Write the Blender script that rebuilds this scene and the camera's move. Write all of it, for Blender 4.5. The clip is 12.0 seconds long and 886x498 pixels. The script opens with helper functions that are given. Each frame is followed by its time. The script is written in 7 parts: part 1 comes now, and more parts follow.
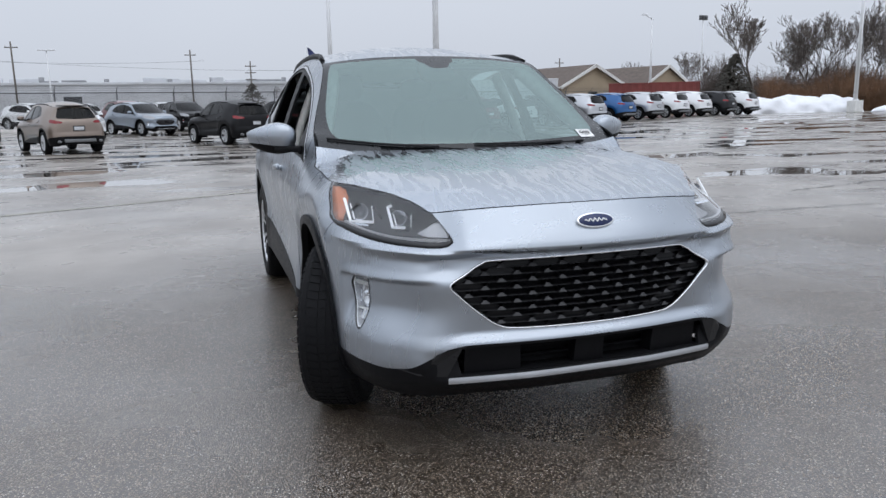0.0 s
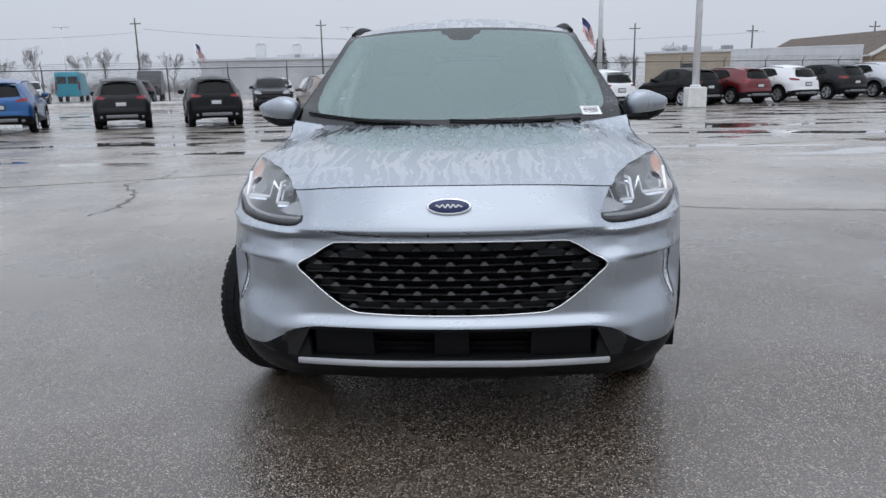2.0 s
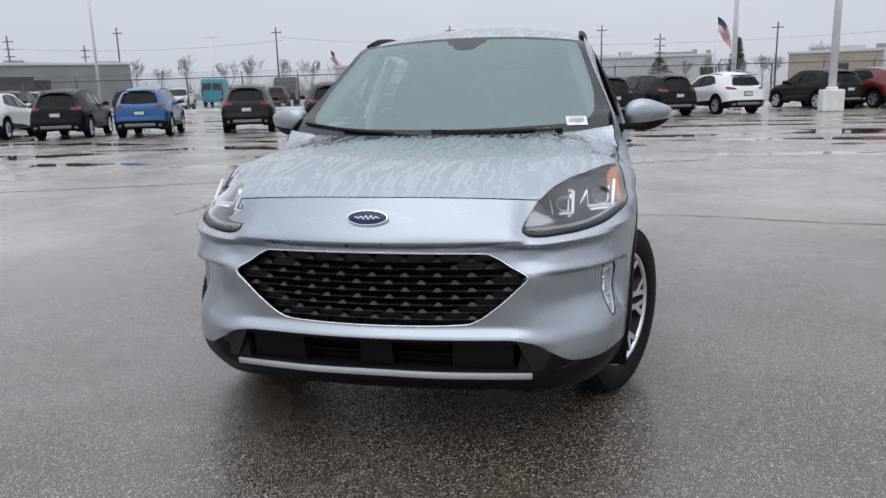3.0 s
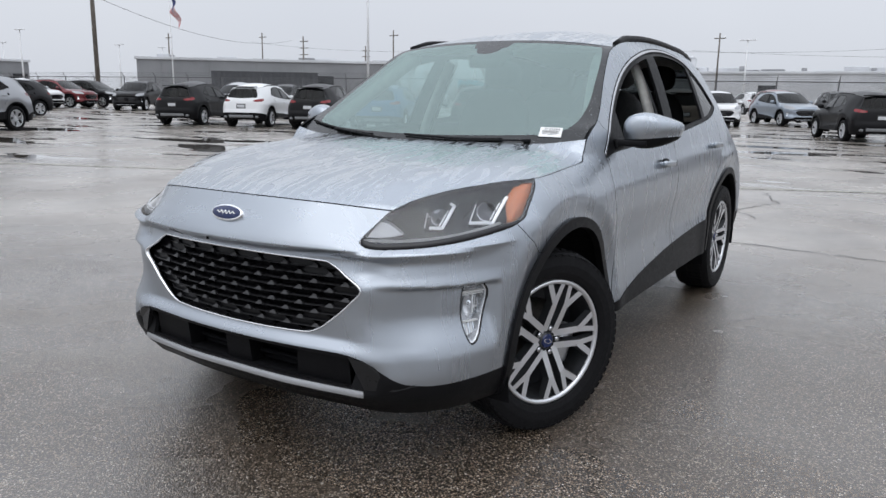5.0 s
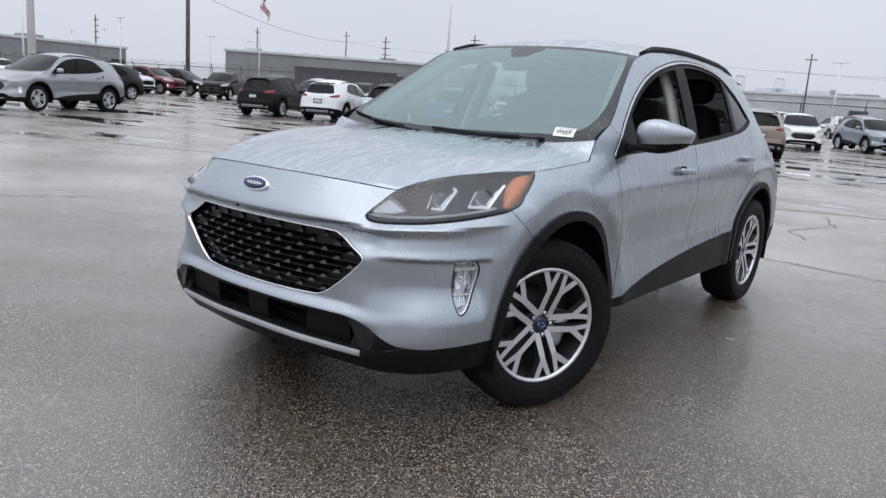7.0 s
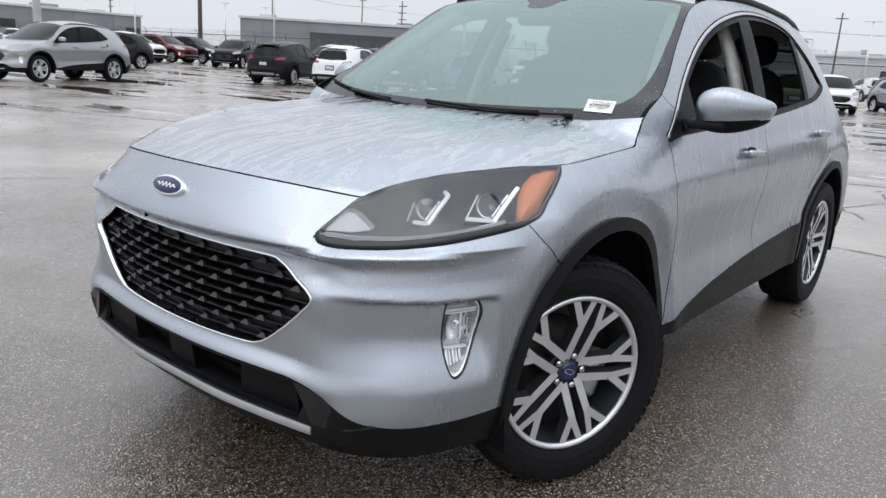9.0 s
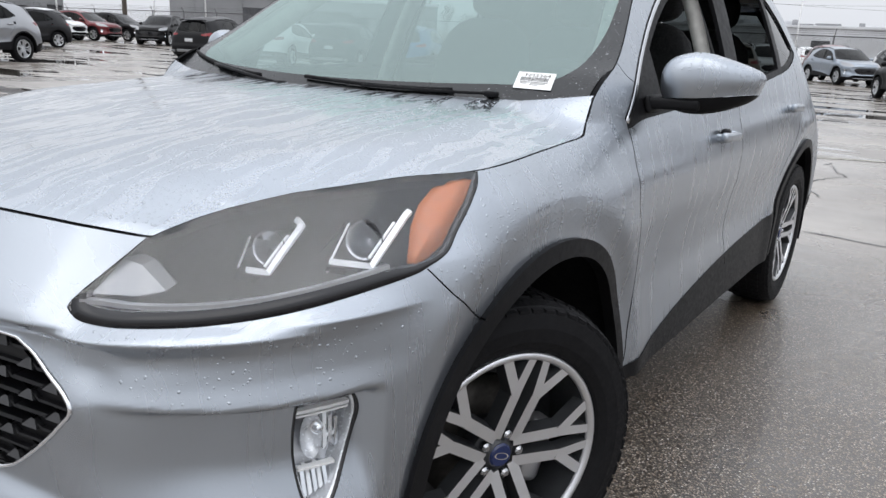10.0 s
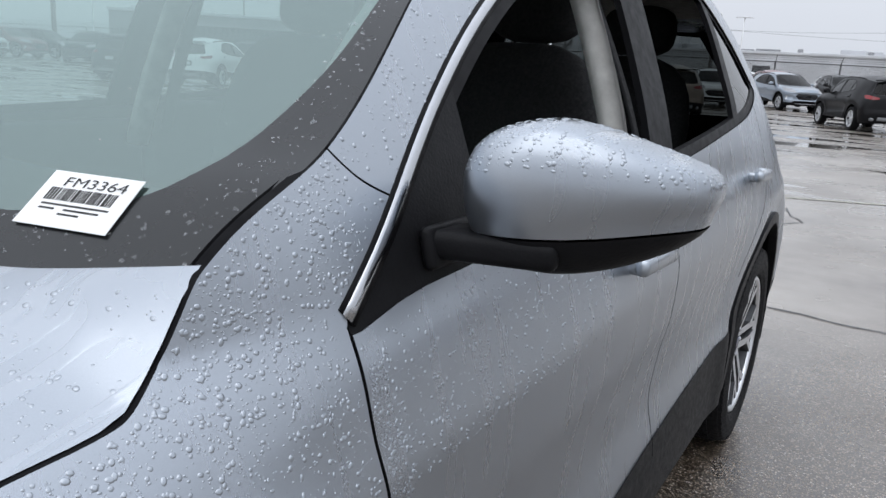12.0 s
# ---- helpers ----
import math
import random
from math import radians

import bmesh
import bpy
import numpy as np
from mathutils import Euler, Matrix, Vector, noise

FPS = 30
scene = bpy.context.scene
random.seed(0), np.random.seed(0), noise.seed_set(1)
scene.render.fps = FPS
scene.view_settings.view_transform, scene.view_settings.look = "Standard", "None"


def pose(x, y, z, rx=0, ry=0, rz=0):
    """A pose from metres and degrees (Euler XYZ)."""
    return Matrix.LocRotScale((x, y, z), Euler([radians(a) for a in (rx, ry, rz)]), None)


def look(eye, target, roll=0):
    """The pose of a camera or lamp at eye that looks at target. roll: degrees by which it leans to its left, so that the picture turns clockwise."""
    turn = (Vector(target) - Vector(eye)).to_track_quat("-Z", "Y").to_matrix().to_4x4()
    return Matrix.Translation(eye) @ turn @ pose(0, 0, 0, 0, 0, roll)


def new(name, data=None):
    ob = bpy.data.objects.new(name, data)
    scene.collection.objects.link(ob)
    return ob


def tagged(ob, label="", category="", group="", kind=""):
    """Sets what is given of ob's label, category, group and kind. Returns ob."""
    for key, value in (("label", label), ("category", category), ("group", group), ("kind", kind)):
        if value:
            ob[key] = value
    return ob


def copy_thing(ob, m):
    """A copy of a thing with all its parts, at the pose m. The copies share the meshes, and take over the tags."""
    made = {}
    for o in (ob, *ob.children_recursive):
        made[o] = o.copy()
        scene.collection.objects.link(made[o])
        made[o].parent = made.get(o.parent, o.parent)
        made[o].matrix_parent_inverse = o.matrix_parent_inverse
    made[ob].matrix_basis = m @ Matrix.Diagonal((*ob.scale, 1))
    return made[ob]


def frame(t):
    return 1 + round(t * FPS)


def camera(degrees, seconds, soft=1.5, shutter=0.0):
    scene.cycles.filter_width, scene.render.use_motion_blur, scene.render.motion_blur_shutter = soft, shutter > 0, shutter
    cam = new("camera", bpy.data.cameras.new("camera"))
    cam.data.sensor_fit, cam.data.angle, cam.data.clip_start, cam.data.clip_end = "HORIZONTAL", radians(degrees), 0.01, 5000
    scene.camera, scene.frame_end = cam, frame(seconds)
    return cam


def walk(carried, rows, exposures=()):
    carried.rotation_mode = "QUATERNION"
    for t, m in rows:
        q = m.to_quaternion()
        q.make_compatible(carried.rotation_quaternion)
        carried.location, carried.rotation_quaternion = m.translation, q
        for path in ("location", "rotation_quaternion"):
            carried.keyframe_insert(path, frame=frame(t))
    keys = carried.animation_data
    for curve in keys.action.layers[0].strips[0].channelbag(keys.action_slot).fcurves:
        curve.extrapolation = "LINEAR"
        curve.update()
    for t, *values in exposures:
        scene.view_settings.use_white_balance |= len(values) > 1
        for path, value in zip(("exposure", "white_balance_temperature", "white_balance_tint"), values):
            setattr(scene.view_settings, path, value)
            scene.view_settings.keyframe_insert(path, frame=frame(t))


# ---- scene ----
cam = camera(61.4, 12.0)
# seconds, x, y, z, yaw, pitch, roll
ROWS = [
    (0, -1.328, -2.285, 1.285, -18.24, -10.85, 1.07),
    (0.5, -0.943, -2.423, 1.280, -12.55, -11.01, 1.05),
    (1, -0.582, -2.378, 1.276, -6.96, -11.56, 0.95),
    (1.5, -0.258, -2.396, 1.275, -3.20, -12.45, 0.83),
    (2, 0.108, -2.369, 1.273, 2.85, -12.57, 1.15),
    (2.5, 0.419, -2.318, 1.287, 7.49, -12.26, 1.37),
    (3, 0.797, -2.303, 1.290, 12.67, -12.07, 1.56),
    (3.2, 0.951, -2.298, 1.290, 14.69, -12.12, 1.59),
    (4.8, 1.887, -1.774, 1.278, 30.74, -11.62, -0.56),
    (5, 1.955, -1.688, 1.274, 32.36, -11.56, -0.88),
    (5.5, 2.213, -1.605, 1.262, 35.42, -11.34, -1.38),
    (6, 2.289, -1.651, 1.249, 37.10, -11.05, -2.35),
    (6.5, 2.321, -1.732, 1.248, 37.87, -11.08, -3.23),
    (7, 2.307, -1.766, 1.244, 38.27, -11.42, -4.01),
    (7.2, 2.292, -1.761, 1.247, 38.44, -11.74, -4.21),
    (8.8, 1.934, -1.171, 1.249, 39.82, -14.18, -3.47),
    (9, 1.848, -1.047, 1.244, 39.66, -14.03, -3.33),
    (9.5, 1.693, -0.714, 1.223, 37.87, -14.64, -2.88),
    (10, 1.532, -0.414, 1.218, 35.26, -15.62, -2.63),
    (10.5, 1.382, -0.128, 1.238, 32.44, -16.05, -2.71),
    (11, 1.378, 0.226, 1.243, 30.69, -16.00, -3.17),
    (11.5, 1.291, 0.550, 1.245, 30.18, -15.25, -3.36),
    (12, 1.222, 0.887, 1.265, 31.72, -13.95, -3.27),
]
# the camera's white balance drifts a little
TINTS = [(0, 0, 6180, 10), (0.5, -.04, 6050, 10), (2.5, .0, 6250, 10), (5.5, .14, 6400, 10), (7, .14, 6330, 10), (9.0, .32, 6500, 10), (9.8, .36, 6560, 10), (11, .28, 6470, 10), (12, .20, 6340, 10)]
walk(cam, [(t, pose(x, y, z, 90 + pitch, roll, yaw)) for t, x, y, z, yaw, pitch, roll in ROWS], TINTS)

# ---- light: an overcast winter sky ----
world = bpy.data.worlds.new("overcast")
world.use_nodes = True
scene.world = world
wn, wl = world.node_tree.nodes, world.node_tree.links
wn.clear()
sky = wn.new("ShaderNodeTexSky")
sky.sky_type, sky.sun_disc = "NISHITA", False
sky.sun_elevation, sky.sun_rotation = radians(42), radians(200)
sky.dust_density, sky.air_density = 4.0, 1.0
grey = wn.new("ShaderNodeHueSaturation")
grey.inputs["Saturation"].default_value = 0.12
grey.inputs["Value"].default_value = 0.10
wl.new(sky.outputs["Color"], grey.inputs["Color"])
wcoord = wn.new("ShaderNodeTexCoord")
cloud = wn.new("ShaderNodeTexNoise")
cloud.inputs["Scale"].default_value = 1.6
cloud.inputs["Detail"].default_value = 4.0
wl.new(wcoord.outputs["Generated"], cloud.inputs["Vector"])
cramp = wn.new("ShaderNodeValToRGB")
cramp.color_ramp.elements[0].position, cramp.color_ramp.elements[0].color = 0.3, (0.93, 0.94, 0.96, 1)
cramp.color_ramp.elements[1].position, cramp.color_ramp.elements[1].color = 0.75, (1.03, 1.03, 1.03, 1)
wl.new(cloud.outputs["Fac"], cramp.inputs["Fac"])
# an overcast sky is brightest overhead
wsep = wn.new("ShaderNodeSeparateXYZ")
wl.new(wcoord.outputs["Generated"], wsep.inputs[0])
wgrad = wn.new("ShaderNodeValToRGB")
wgrad.color_ramp.elements.new(0.3)
wgrad.color_ramp.elements.new(0.62)
for k_, (p_, c_) in enumerate(((0.0, (0.66, 0.685, 0.735)), (0.3, (0.76, 0.79, 0.845)), (0.62, (1.18, 1.23, 1.32)), (1.0, (1.50, 1.56, 1.67)))):
    wgrad.color_ramp.elements[k_].position = p_
    wgrad.color_ramp.elements[k_].color = (*c_, 1)
wl.new(wsep.outputs["Z"], wgrad.inputs["Fac"])
wmul = wn.new("ShaderNodeMixRGB")
wmul.blend_type = "MULTIPLY"
wmul.inputs["Fac"].default_value = 1.0
wl.new(wgrad.outputs["Color"], wmul.inputs["Color1"])
wl.new(cramp.outputs["Color"], wmul.inputs["Color2"])
wmix = wn.new("ShaderNodeMixRGB")
wmix.inputs["Fac"].default_value = 0.88
wl.new(grey.outputs["Color"], wmix.inputs["Color1"])
wl.new(wmul.outputs["Color"], wmix.inputs["Color2"])
wback = wn.new("ShaderNodeBackground")
wback.inputs["Strength"].default_value = 1.0
wl.new(wmix.outputs["Color"], wback.inputs["Color"])
wout = wn.new("ShaderNodeOutputWorld")
wl.new(wback.outputs["Background"], wout.inputs["Surface"])

sun = new("sun", bpy.data.lights.new("sun", "SUN"))
sun.data.energy, sun.data.angle, sun.data.color = 0.5, radians(60), (1.0, 0.97, 0.93)
sun.matrix_world = look((4, -7, 22), (0, 2, 0))
scene.view_settings.exposure = 0.0


# ---- materials ----
def material(name):
    m = bpy.data.materials.new(name)
    m.use_nodes = True
    n, l = m.node_tree.nodes, m.node_tree.links
    return m, n, l, n["Principled BSDF"]


def setp(p, **kw):
    for k, v in kw.items():
        p.inputs[k.replace("_", " ")].default_value = v


def noise_tex(n, l, scale, detail=3.0, rough=0.5, vec=None):
    t = n.new("ShaderNodeTexNoise")
    t.inputs["Scale"].default_value, t.inputs["Detail"].default_value = scale, detail
    t.inputs["Roughness"].default_value = rough
    if vec is not None:
        l.new(vec, t.inputs["Vector"])
    return t


def ramp(n, l, fac, *stops):
    r = n.new("ShaderNodeValToRGB")
    el = r.color_ramp.elements
    while len(el) < len(stops):
        el.new(0.5)
    for e, (p, c) in zip(el, stops):
        e.position = p
        e.color = (c, c, c, 1) if isinstance(c, (int, float)) else (*c, 1)
    l.new(fac, r.inputs["Fac"])
    return r


def math_node(n, l, op, a, b=None, c=None):
    m = n.new("ShaderNodeMath")
    m.operation = op
    for i, v in enumerate((a, b, c)):
        if v is None:
            continue
        if isinstance(v, (int, float)):
            m.inputs[i].default_value = v
        else:
            l.new(v, m.inputs[i])
    return m.outputs[0]


def mixc(n, l, fac, a, b, mode="MIX"):
    m = n.new("ShaderNodeMixRGB")
    m.blend_type = mode
    for i, v in zip(("Fac", "Color1", "Color2"), (fac, a, b)):
        if isinstance(v, (int, float)):
            m.inputs[i].default_value = v
        elif isinstance(v, tuple):
            m.inputs[i].default_value = (*v, 1)
        else:
            l.new(v, m.inputs[i])
    return m.outputs[0]


def simple(name, color, rough=0.5, metal=0.0, vary=0.15, scale=12.0, bump=0.0, **kw):
    """A plain surface with mottled colour, uneven gloss and a fine relief."""
    m, n, l, p = material(name)
    co = n.new("ShaderNodeTexCoord").outputs["Object"]
    big = noise_tex(n, l, scale, 4.0, 0.6, co)
    r = ramp(n, l, big.outputs["Fac"], (0.3, tuple(c * (1 - vary) for c in color)), (0.7, tuple(min(1, c * (1 + vary)) for c in color)))
    l.new(r.outputs["Color"], p.inputs["Base Color"])
    rr = ramp(n, l, noise_tex(n, l, scale * 3.1, 3.0, 0.6, co).outputs["Fac"], (0.3, max(0.02, rough * 0.82)), (0.7, min(1, rough * 1.18)))
    l.new(rr.outputs["Color"], p.inputs["Roughness"])
    p.inputs["Metallic"].default_value = metal
    if bump:
        b = n.new("ShaderNodeBump")
        b.inputs["Strength"].default_value, b.inputs["Distance"].default_value = bump, 0.004
        l.new(noise_tex(n, l, scale * 14, 2.0, 0.5, co).outputs["Fac"], b.inputs["Height"])
        l.new(b.outputs["Normal"], p.inputs["Normal"])
    setp(p, **kw)
    return m


def paint(name, color, metal=0.6, wet=False):
    """Clear-coated car paint; wet: rain beads and runnels stand on it."""
    m, n, l, p = material(name)
    co = n.new("ShaderNodeTexCoord").outputs["Object"]
    flake = noise_tex(n, l, 900.0, 2.0, 0.5, co)
    dust = noise_tex(n, l, 3.0, 4.0, 0.6, co)
    c1 = mixc(n, l, flake.outputs["Fac"], tuple(c * 0.93 for c in color), tuple(min(1, c * 1.07) for c in color))
    c2 = mixc(n, l, math_node(n, l, "MULTIPLY", dust.outputs["Fac"], 0.10 if min(color) > 0.2 else 0.012), c1, (0.32, 0.32, 0.32))
    l.new(c2, p.inputs["Base Color"])
    deep = max(color) < 0.05
    setp(p, Metallic=metal, Roughness=0.34, Coat_Weight=0.2 if deep else 0.7, Coat_Roughness=0.03 if deep else 0.05, Specular_IOR_Level=0.1 if deep else 0.5)
    if wet:
        mp = n.new("ShaderNodeMapping")
        mp.inputs["Scale"].default_value = (0.8, 0.075, 0.30)
        l.new(co, mp.inputs["Vector"])
        warp = noise_tex(n, l, 5.0, 2.0, 0.5, co)
        add = n.new("ShaderNodeVectorMath")
        add.operation = "MULTIPLY_ADD"
        l.new(warp.outputs["Color"], add.inputs[0])
        add.inputs[1].default_value = (0.07, 0.05, 0.05)
        l.new(mp.outputs["Vector"], add.inputs[2])
        run = noise_tex(n, l, 30.0, 2.0, 0.5, add.outputs[0])
        geo = n.new("ShaderNodeNewGeometry")
        sep = n.new("ShaderNodeSeparateXYZ")
        l.new(geo.outputs["Normal"], sep.inputs[0])
        top = ramp(n, l, sep.outputs["Z"], (0.66, 0.0), (0.90, 1.0)).outputs["Color"]
        vein = math_node(n, l, "ABSOLUTE", math_node(n, l, "SUBTRACT", run.outputs["Fac"], 0.5))
        wide = ramp(n, l, noise_tex(n, l, 4.0, 2.0, 0.5, co).outputs["Fac"], (0.35, 0.45), (0.65, 1.25)).outputs["Color"]
        sheet = ramp(n, l, math_node(n, l, "DIVIDE", vein, wide), (0.045, 1.0), (0.080, 0.0)).outputs["Color"]
        beads = []
        for sc, cut in ((85.0, 0.30), (210.0, 0.34)):
            v = n.new("ShaderNodeTexVoronoi")
            v.inputs["Scale"].default_value = sc
            v.inputs["Randomness"].default_value = 1.0
            l.new(co, v.inputs["Vector"])
            keep = n.new("ShaderNodeSeparateXYZ")
            l.new(v.outputs["Color"], keep.inputs[0])
            size = math_node(n, l, "MULTIPLY", keep.outputs["X"], cut * 1.7)
            d = math_node(n, l, "SUBTRACT", size, v.outputs["Distance"])
            d = math_node(n, l, "MAXIMUM", d, 0.0)
            d = math_node(n, l, "POWER", d, 0.6)
            beads.append(math_node(n, l, "MULTIPLY", d, 60.0 / sc))
        patch = ramp(n, l, noise_tex(n, l, 7.0, 3.0, 0.6, co).outputs["Fac"], (0.42, 0.1), (0.6, 1.0)).outputs["Color"]
        h = math_node(n, l, "ADD", beads[0], beads[1])
        h = math_node(n, l, "MULTIPLY", h, patch)
        h = math_node(n, l, "MULTIPLY", h, ramp(n, l, sep.outputs["Z"], (0.0, 0.25), (0.5, 1.0)).outputs["Color"])
        film = math_node(n, l, "MULTIPLY", math_node(n, l, "MULTIPLY", sheet, top), 0.70)
        h = math_node(n, l, "ADD", h, film)
        b = n.new("ShaderNodeBump")
        b.inputs["Strength"].default_value, b.inputs["Distance"].default_value = 0.20, 0.0035
        l.new(h, b.inputs["Height"])
        l.new(b.outputs["Normal"], p.inputs["Coat Normal"])
        b2 = n.new("ShaderNodeBump")
        b2.inputs["Strength"].default_value, b2.inputs["Distance"].default_value = 0.09, 0.0035
        l.new(h, b2.inputs["Height"])
        l.new(b2.outputs["Normal"], p.inputs["Normal"])
        # drips run down the flanks
        mq = n.new("ShaderNodeMapping")
        mq.inputs["Scale"].default_value = (0.3, 1.0, 0.06)
        l.new(co, mq.inputs["Vector"])
        drip = ramp(n, l, noise_tex(n, l, 24.0, 3.0, 0.6, mq.outputs["Vector"]).outputs["Fac"], (0.46, 0.0), (0.62, 0.22)).outputs["Color"]
        drip = math_node(n, l, "MULTIPLY", drip, math_node(n, l, "SUBTRACT", 1.0, top))
        wetfilm = math_node(n, l, "ADD", math_node(n, l, "MULTIPLY", sheet, top), drip)
        l.new(math_node(n, l, "MULTIPLY_ADD", wetfilm, -0.17, 0.30), p.inputs["Roughness"])
        l.new(math_node(n, l, "MULTIPLY_ADD", wetfilm, -0.08, 0.14), p.inputs["Coat Roughness"])
        l.new(math_node(n, l, "MULTIPLY_ADD", wetfilm, 0.80, 0.10), p.inputs["Coat Weight"])
    return m


def glass(name, tint, ior=1.5, gloss=(1, 1, 1), faces=1.0, rough=0.02):
    """Thin pane: the tint lets light straight through, and a gloss that grows towards grazing lies over it."""
    m, n, l, p = material(name)
    n.remove(p)
    out = n["Material Output"]
    tr, gl, mx, lw = (n.new("ShaderNode" + k) for k in ("BsdfTransparent", "BsdfGlossy", "MixShader", "LayerWeight"))
    tr.inputs["Color"].default_value = (*tint, 1)
    gl.inputs["Roughness"].default_value = rough
    gl.inputs["Color"].default_value = (*gloss, 1)
    lw.inputs["Blend"].default_value = 0.5
    f0 = ((ior - 1) / (ior + 1)) ** 2
    fac = math_node(n, l, "MULTIPLY_ADD", math_node(n, l, "POWER", lw.outputs["Facing"], 5.0), 1 - f0, f0)
    fac = math_node(n, l, "MINIMUM", math_node(n, l, "MULTIPLY", fac, faces), 1.0)
    l.new(fac, mx.inputs[0])
    l.new(tr.outputs[0], mx.inputs[1])
    l.new(gl.outputs[0], mx.inputs[2])
    l.new(mx.outputs[0], out.inputs["Surface"])
    return m


SILVER = paint("silver_paint", (0.398, 0.430, 0.472), 0.9, wet=True)
PLASTIC = simple("black_grained_plastic", (0.009, 0.009, 0.010), 0.42, bump=0.12, scale=20, Specular_IOR_Level=0.09)
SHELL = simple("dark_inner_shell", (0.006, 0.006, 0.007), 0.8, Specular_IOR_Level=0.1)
GLOSSB = simple("gloss_black", (0.010, 0.010, 0.012), 0.12, vary=0.1)
CHROME = simple("chrome", (0.82, 0.83, 0.85), 0.10, metal=1.0, vary=0.03)
ALLOY = simple("machined_alloy", (0.72, 0.73, 0.75), 0.34, metal=0.9, vary=0.04, scale=9)
ALLOYD = simple("dark_alloy", (0.05, 0.052, 0.056), 0.4, metal=0.5)
RUBBER = simple("tyre_rubber", (0.009, 0.009, 0.010), 0.62, bump=0.2, scale=30, Specular_IOR_Level=0.12)
FRIT = simple("black_glass_border", (0.012, 0.013, 0.014), 0.25, vary=0.1, Specular_IOR_Level=0.45)
SKID = simple("satin_silver_trim", (0.50, 0.51, 0.53), 0.35, metal=0.8, vary=0.06)
FABRIC = simple("dark_seat_cloth", (0.010, 0.010, 0.011), 0.85, bump=0.4, scale=40)
TRIMGREY = simple("light_grey_trim", (0.60, 0.59, 0.56), 0.7, bump=0.15, scale=25)
DASHM = simple("dashboard_vinyl", (0.03, 0.03, 0.032), 0.7, bump=0.3, scale=40)
SCREEN = glass("windscreen_glass", (0.23, 0.31, 0.30), 2.8, gloss=(.82, 1.0, .96), rough=0.16)
PRIVACY = glass("dark_side_glass", (0.08, 0.09, 0.09), 1.28)
FOGGLASS = glass("clear_fog_lens", (0.95, 0.96, 0.97), 1.35)
LENS = glass("clear_lamp_lens", (0.93, 0.94, 0.96), 1.5, faces=2.0)
LAMPBLACK = simple("lamp_housing", (0.022, 0.023, 0.025), 0.35, vary=0.2, scale=18, Specular_IOR_Level=0.3)
FOGWALL = simple("bright_fog_reflector", (0.70, 0.71, 0.73), 0.25, metal=0.5, vary=0.1, scale=60)
PILLARB = simple("satin_black_pillar", (0.006, 0.006, 0.007), 0.4, Specular_IOR_Level=0.07)
STRIPM = simple("satin_chrome", (0.50, 0.51, 0.53), 0.10, metal=1.0, vary=0.08, scale=8)
CORNERM = simple("pale_lamp_corner", (0.30, 0.305, 0.315), 0.3, metal=0.3, vary=0.15, scale=60)
FOGBACK = simple("smoky_fog_reflector", (0.60, 0.61, 0.63), 0.24, metal=0.7, vary=0.15, scale=30)
BLOCKM = simple("dark_intake_plastic", (0.006, 0.006, 0.007), 0.45, bump=0.2, scale=30, Specular_IOR_Level=0.10)
FACETM = simple("satin_black_facet", (0.012, 0.012, 0.013), 0.32, bump=0.06, scale=30, Specular_IOR_Level=0.35)
SMOKED = simple("smoked_reflector", (0.42, 0.425, 0.44), 0.22, metal=1.0, vary=0.15, scale=60)
REFLECT = simple("lamp_reflector", (0.80, 0.82, 0.85), 0.09, metal=1.0, vary=0.05, scale=60)
DRL = simple("white_light_guide", (0.88, 0.89, 0.90), 0.3, vary=0.03)
AMBER = simple("amber_reflector", (0.52, 0.15, 0.038), 0.22, vary=0.08, scale=60, bump=0.1)
REARTRIM = simple("grey_rear_trim", (0.16, 0.165, 0.17), 0.5, vary=0.1)
REDLAMP = simple("red_lamp_lens", (0.20, 0.012, 0.016), 0.12, vary=0.15, scale=30)
NAVY = simple("navy_enamel", (0.012, 0.022, 0.085), 0.15, vary=0.1)
WHITEP = simple("white_plastic", (0.80, 0.80, 0.79), 0.4, vary=0.04)
PAPER = simple("white_paper_label", (0.82, 0.82, 0.81), 0.6, vary=0.03)
INK = simple("black_ink", (0.02, 0.02, 0.02), 0.6)
PLATE = simple("dealer_plate", (0.55, 0.56, 0.58), 0.4, vary=0.2, scale=60)
IRON = simple("cast_iron", (0.06, 0.055, 0.05), 0.5, metal=0.6, vary=0.3, scale=40)
OLDPAINT = simple("worn_line_paint", (0.33, 0.32, 0.27), 0.5, vary=0.4, scale=5)


# ---- mesh helpers ----
def part(name, bm, mat, parent=None, label="", smooth=True, m=None):
    """Links a bmesh, or (vertices, faces), as one mesh object under a thing or a part."""
    me = bpy.data.meshes.new(name)
    if isinstance(bm, tuple):
        me.from_pydata([tuple(map(float, v)) for v in bm[0]], [], bm[1])
    else:
        bm.to_mesh(me)
        bm.free()
    me.polygons.foreach_set("use_smooth", [smooth] * len(me.polygons))
    me.update()
    for mt in mat if isinstance(mat, (list, tuple)) else [mat]:
        me.materials.append(mt)
    ob = new(name, me)
    if parent is not None:
        ob.parent = parent
    if m is not None:
        ob.matrix_local = m
    if label:
        tagged(ob, label)
    return ob


def thing(name, label, category, m=None, group="", kind=""):
    ob = new(name)
    ob.empty_display_size = 0.2
    if m is not None:
        ob.matrix_world = m
    return tagged(ob, label, category, group, kind)


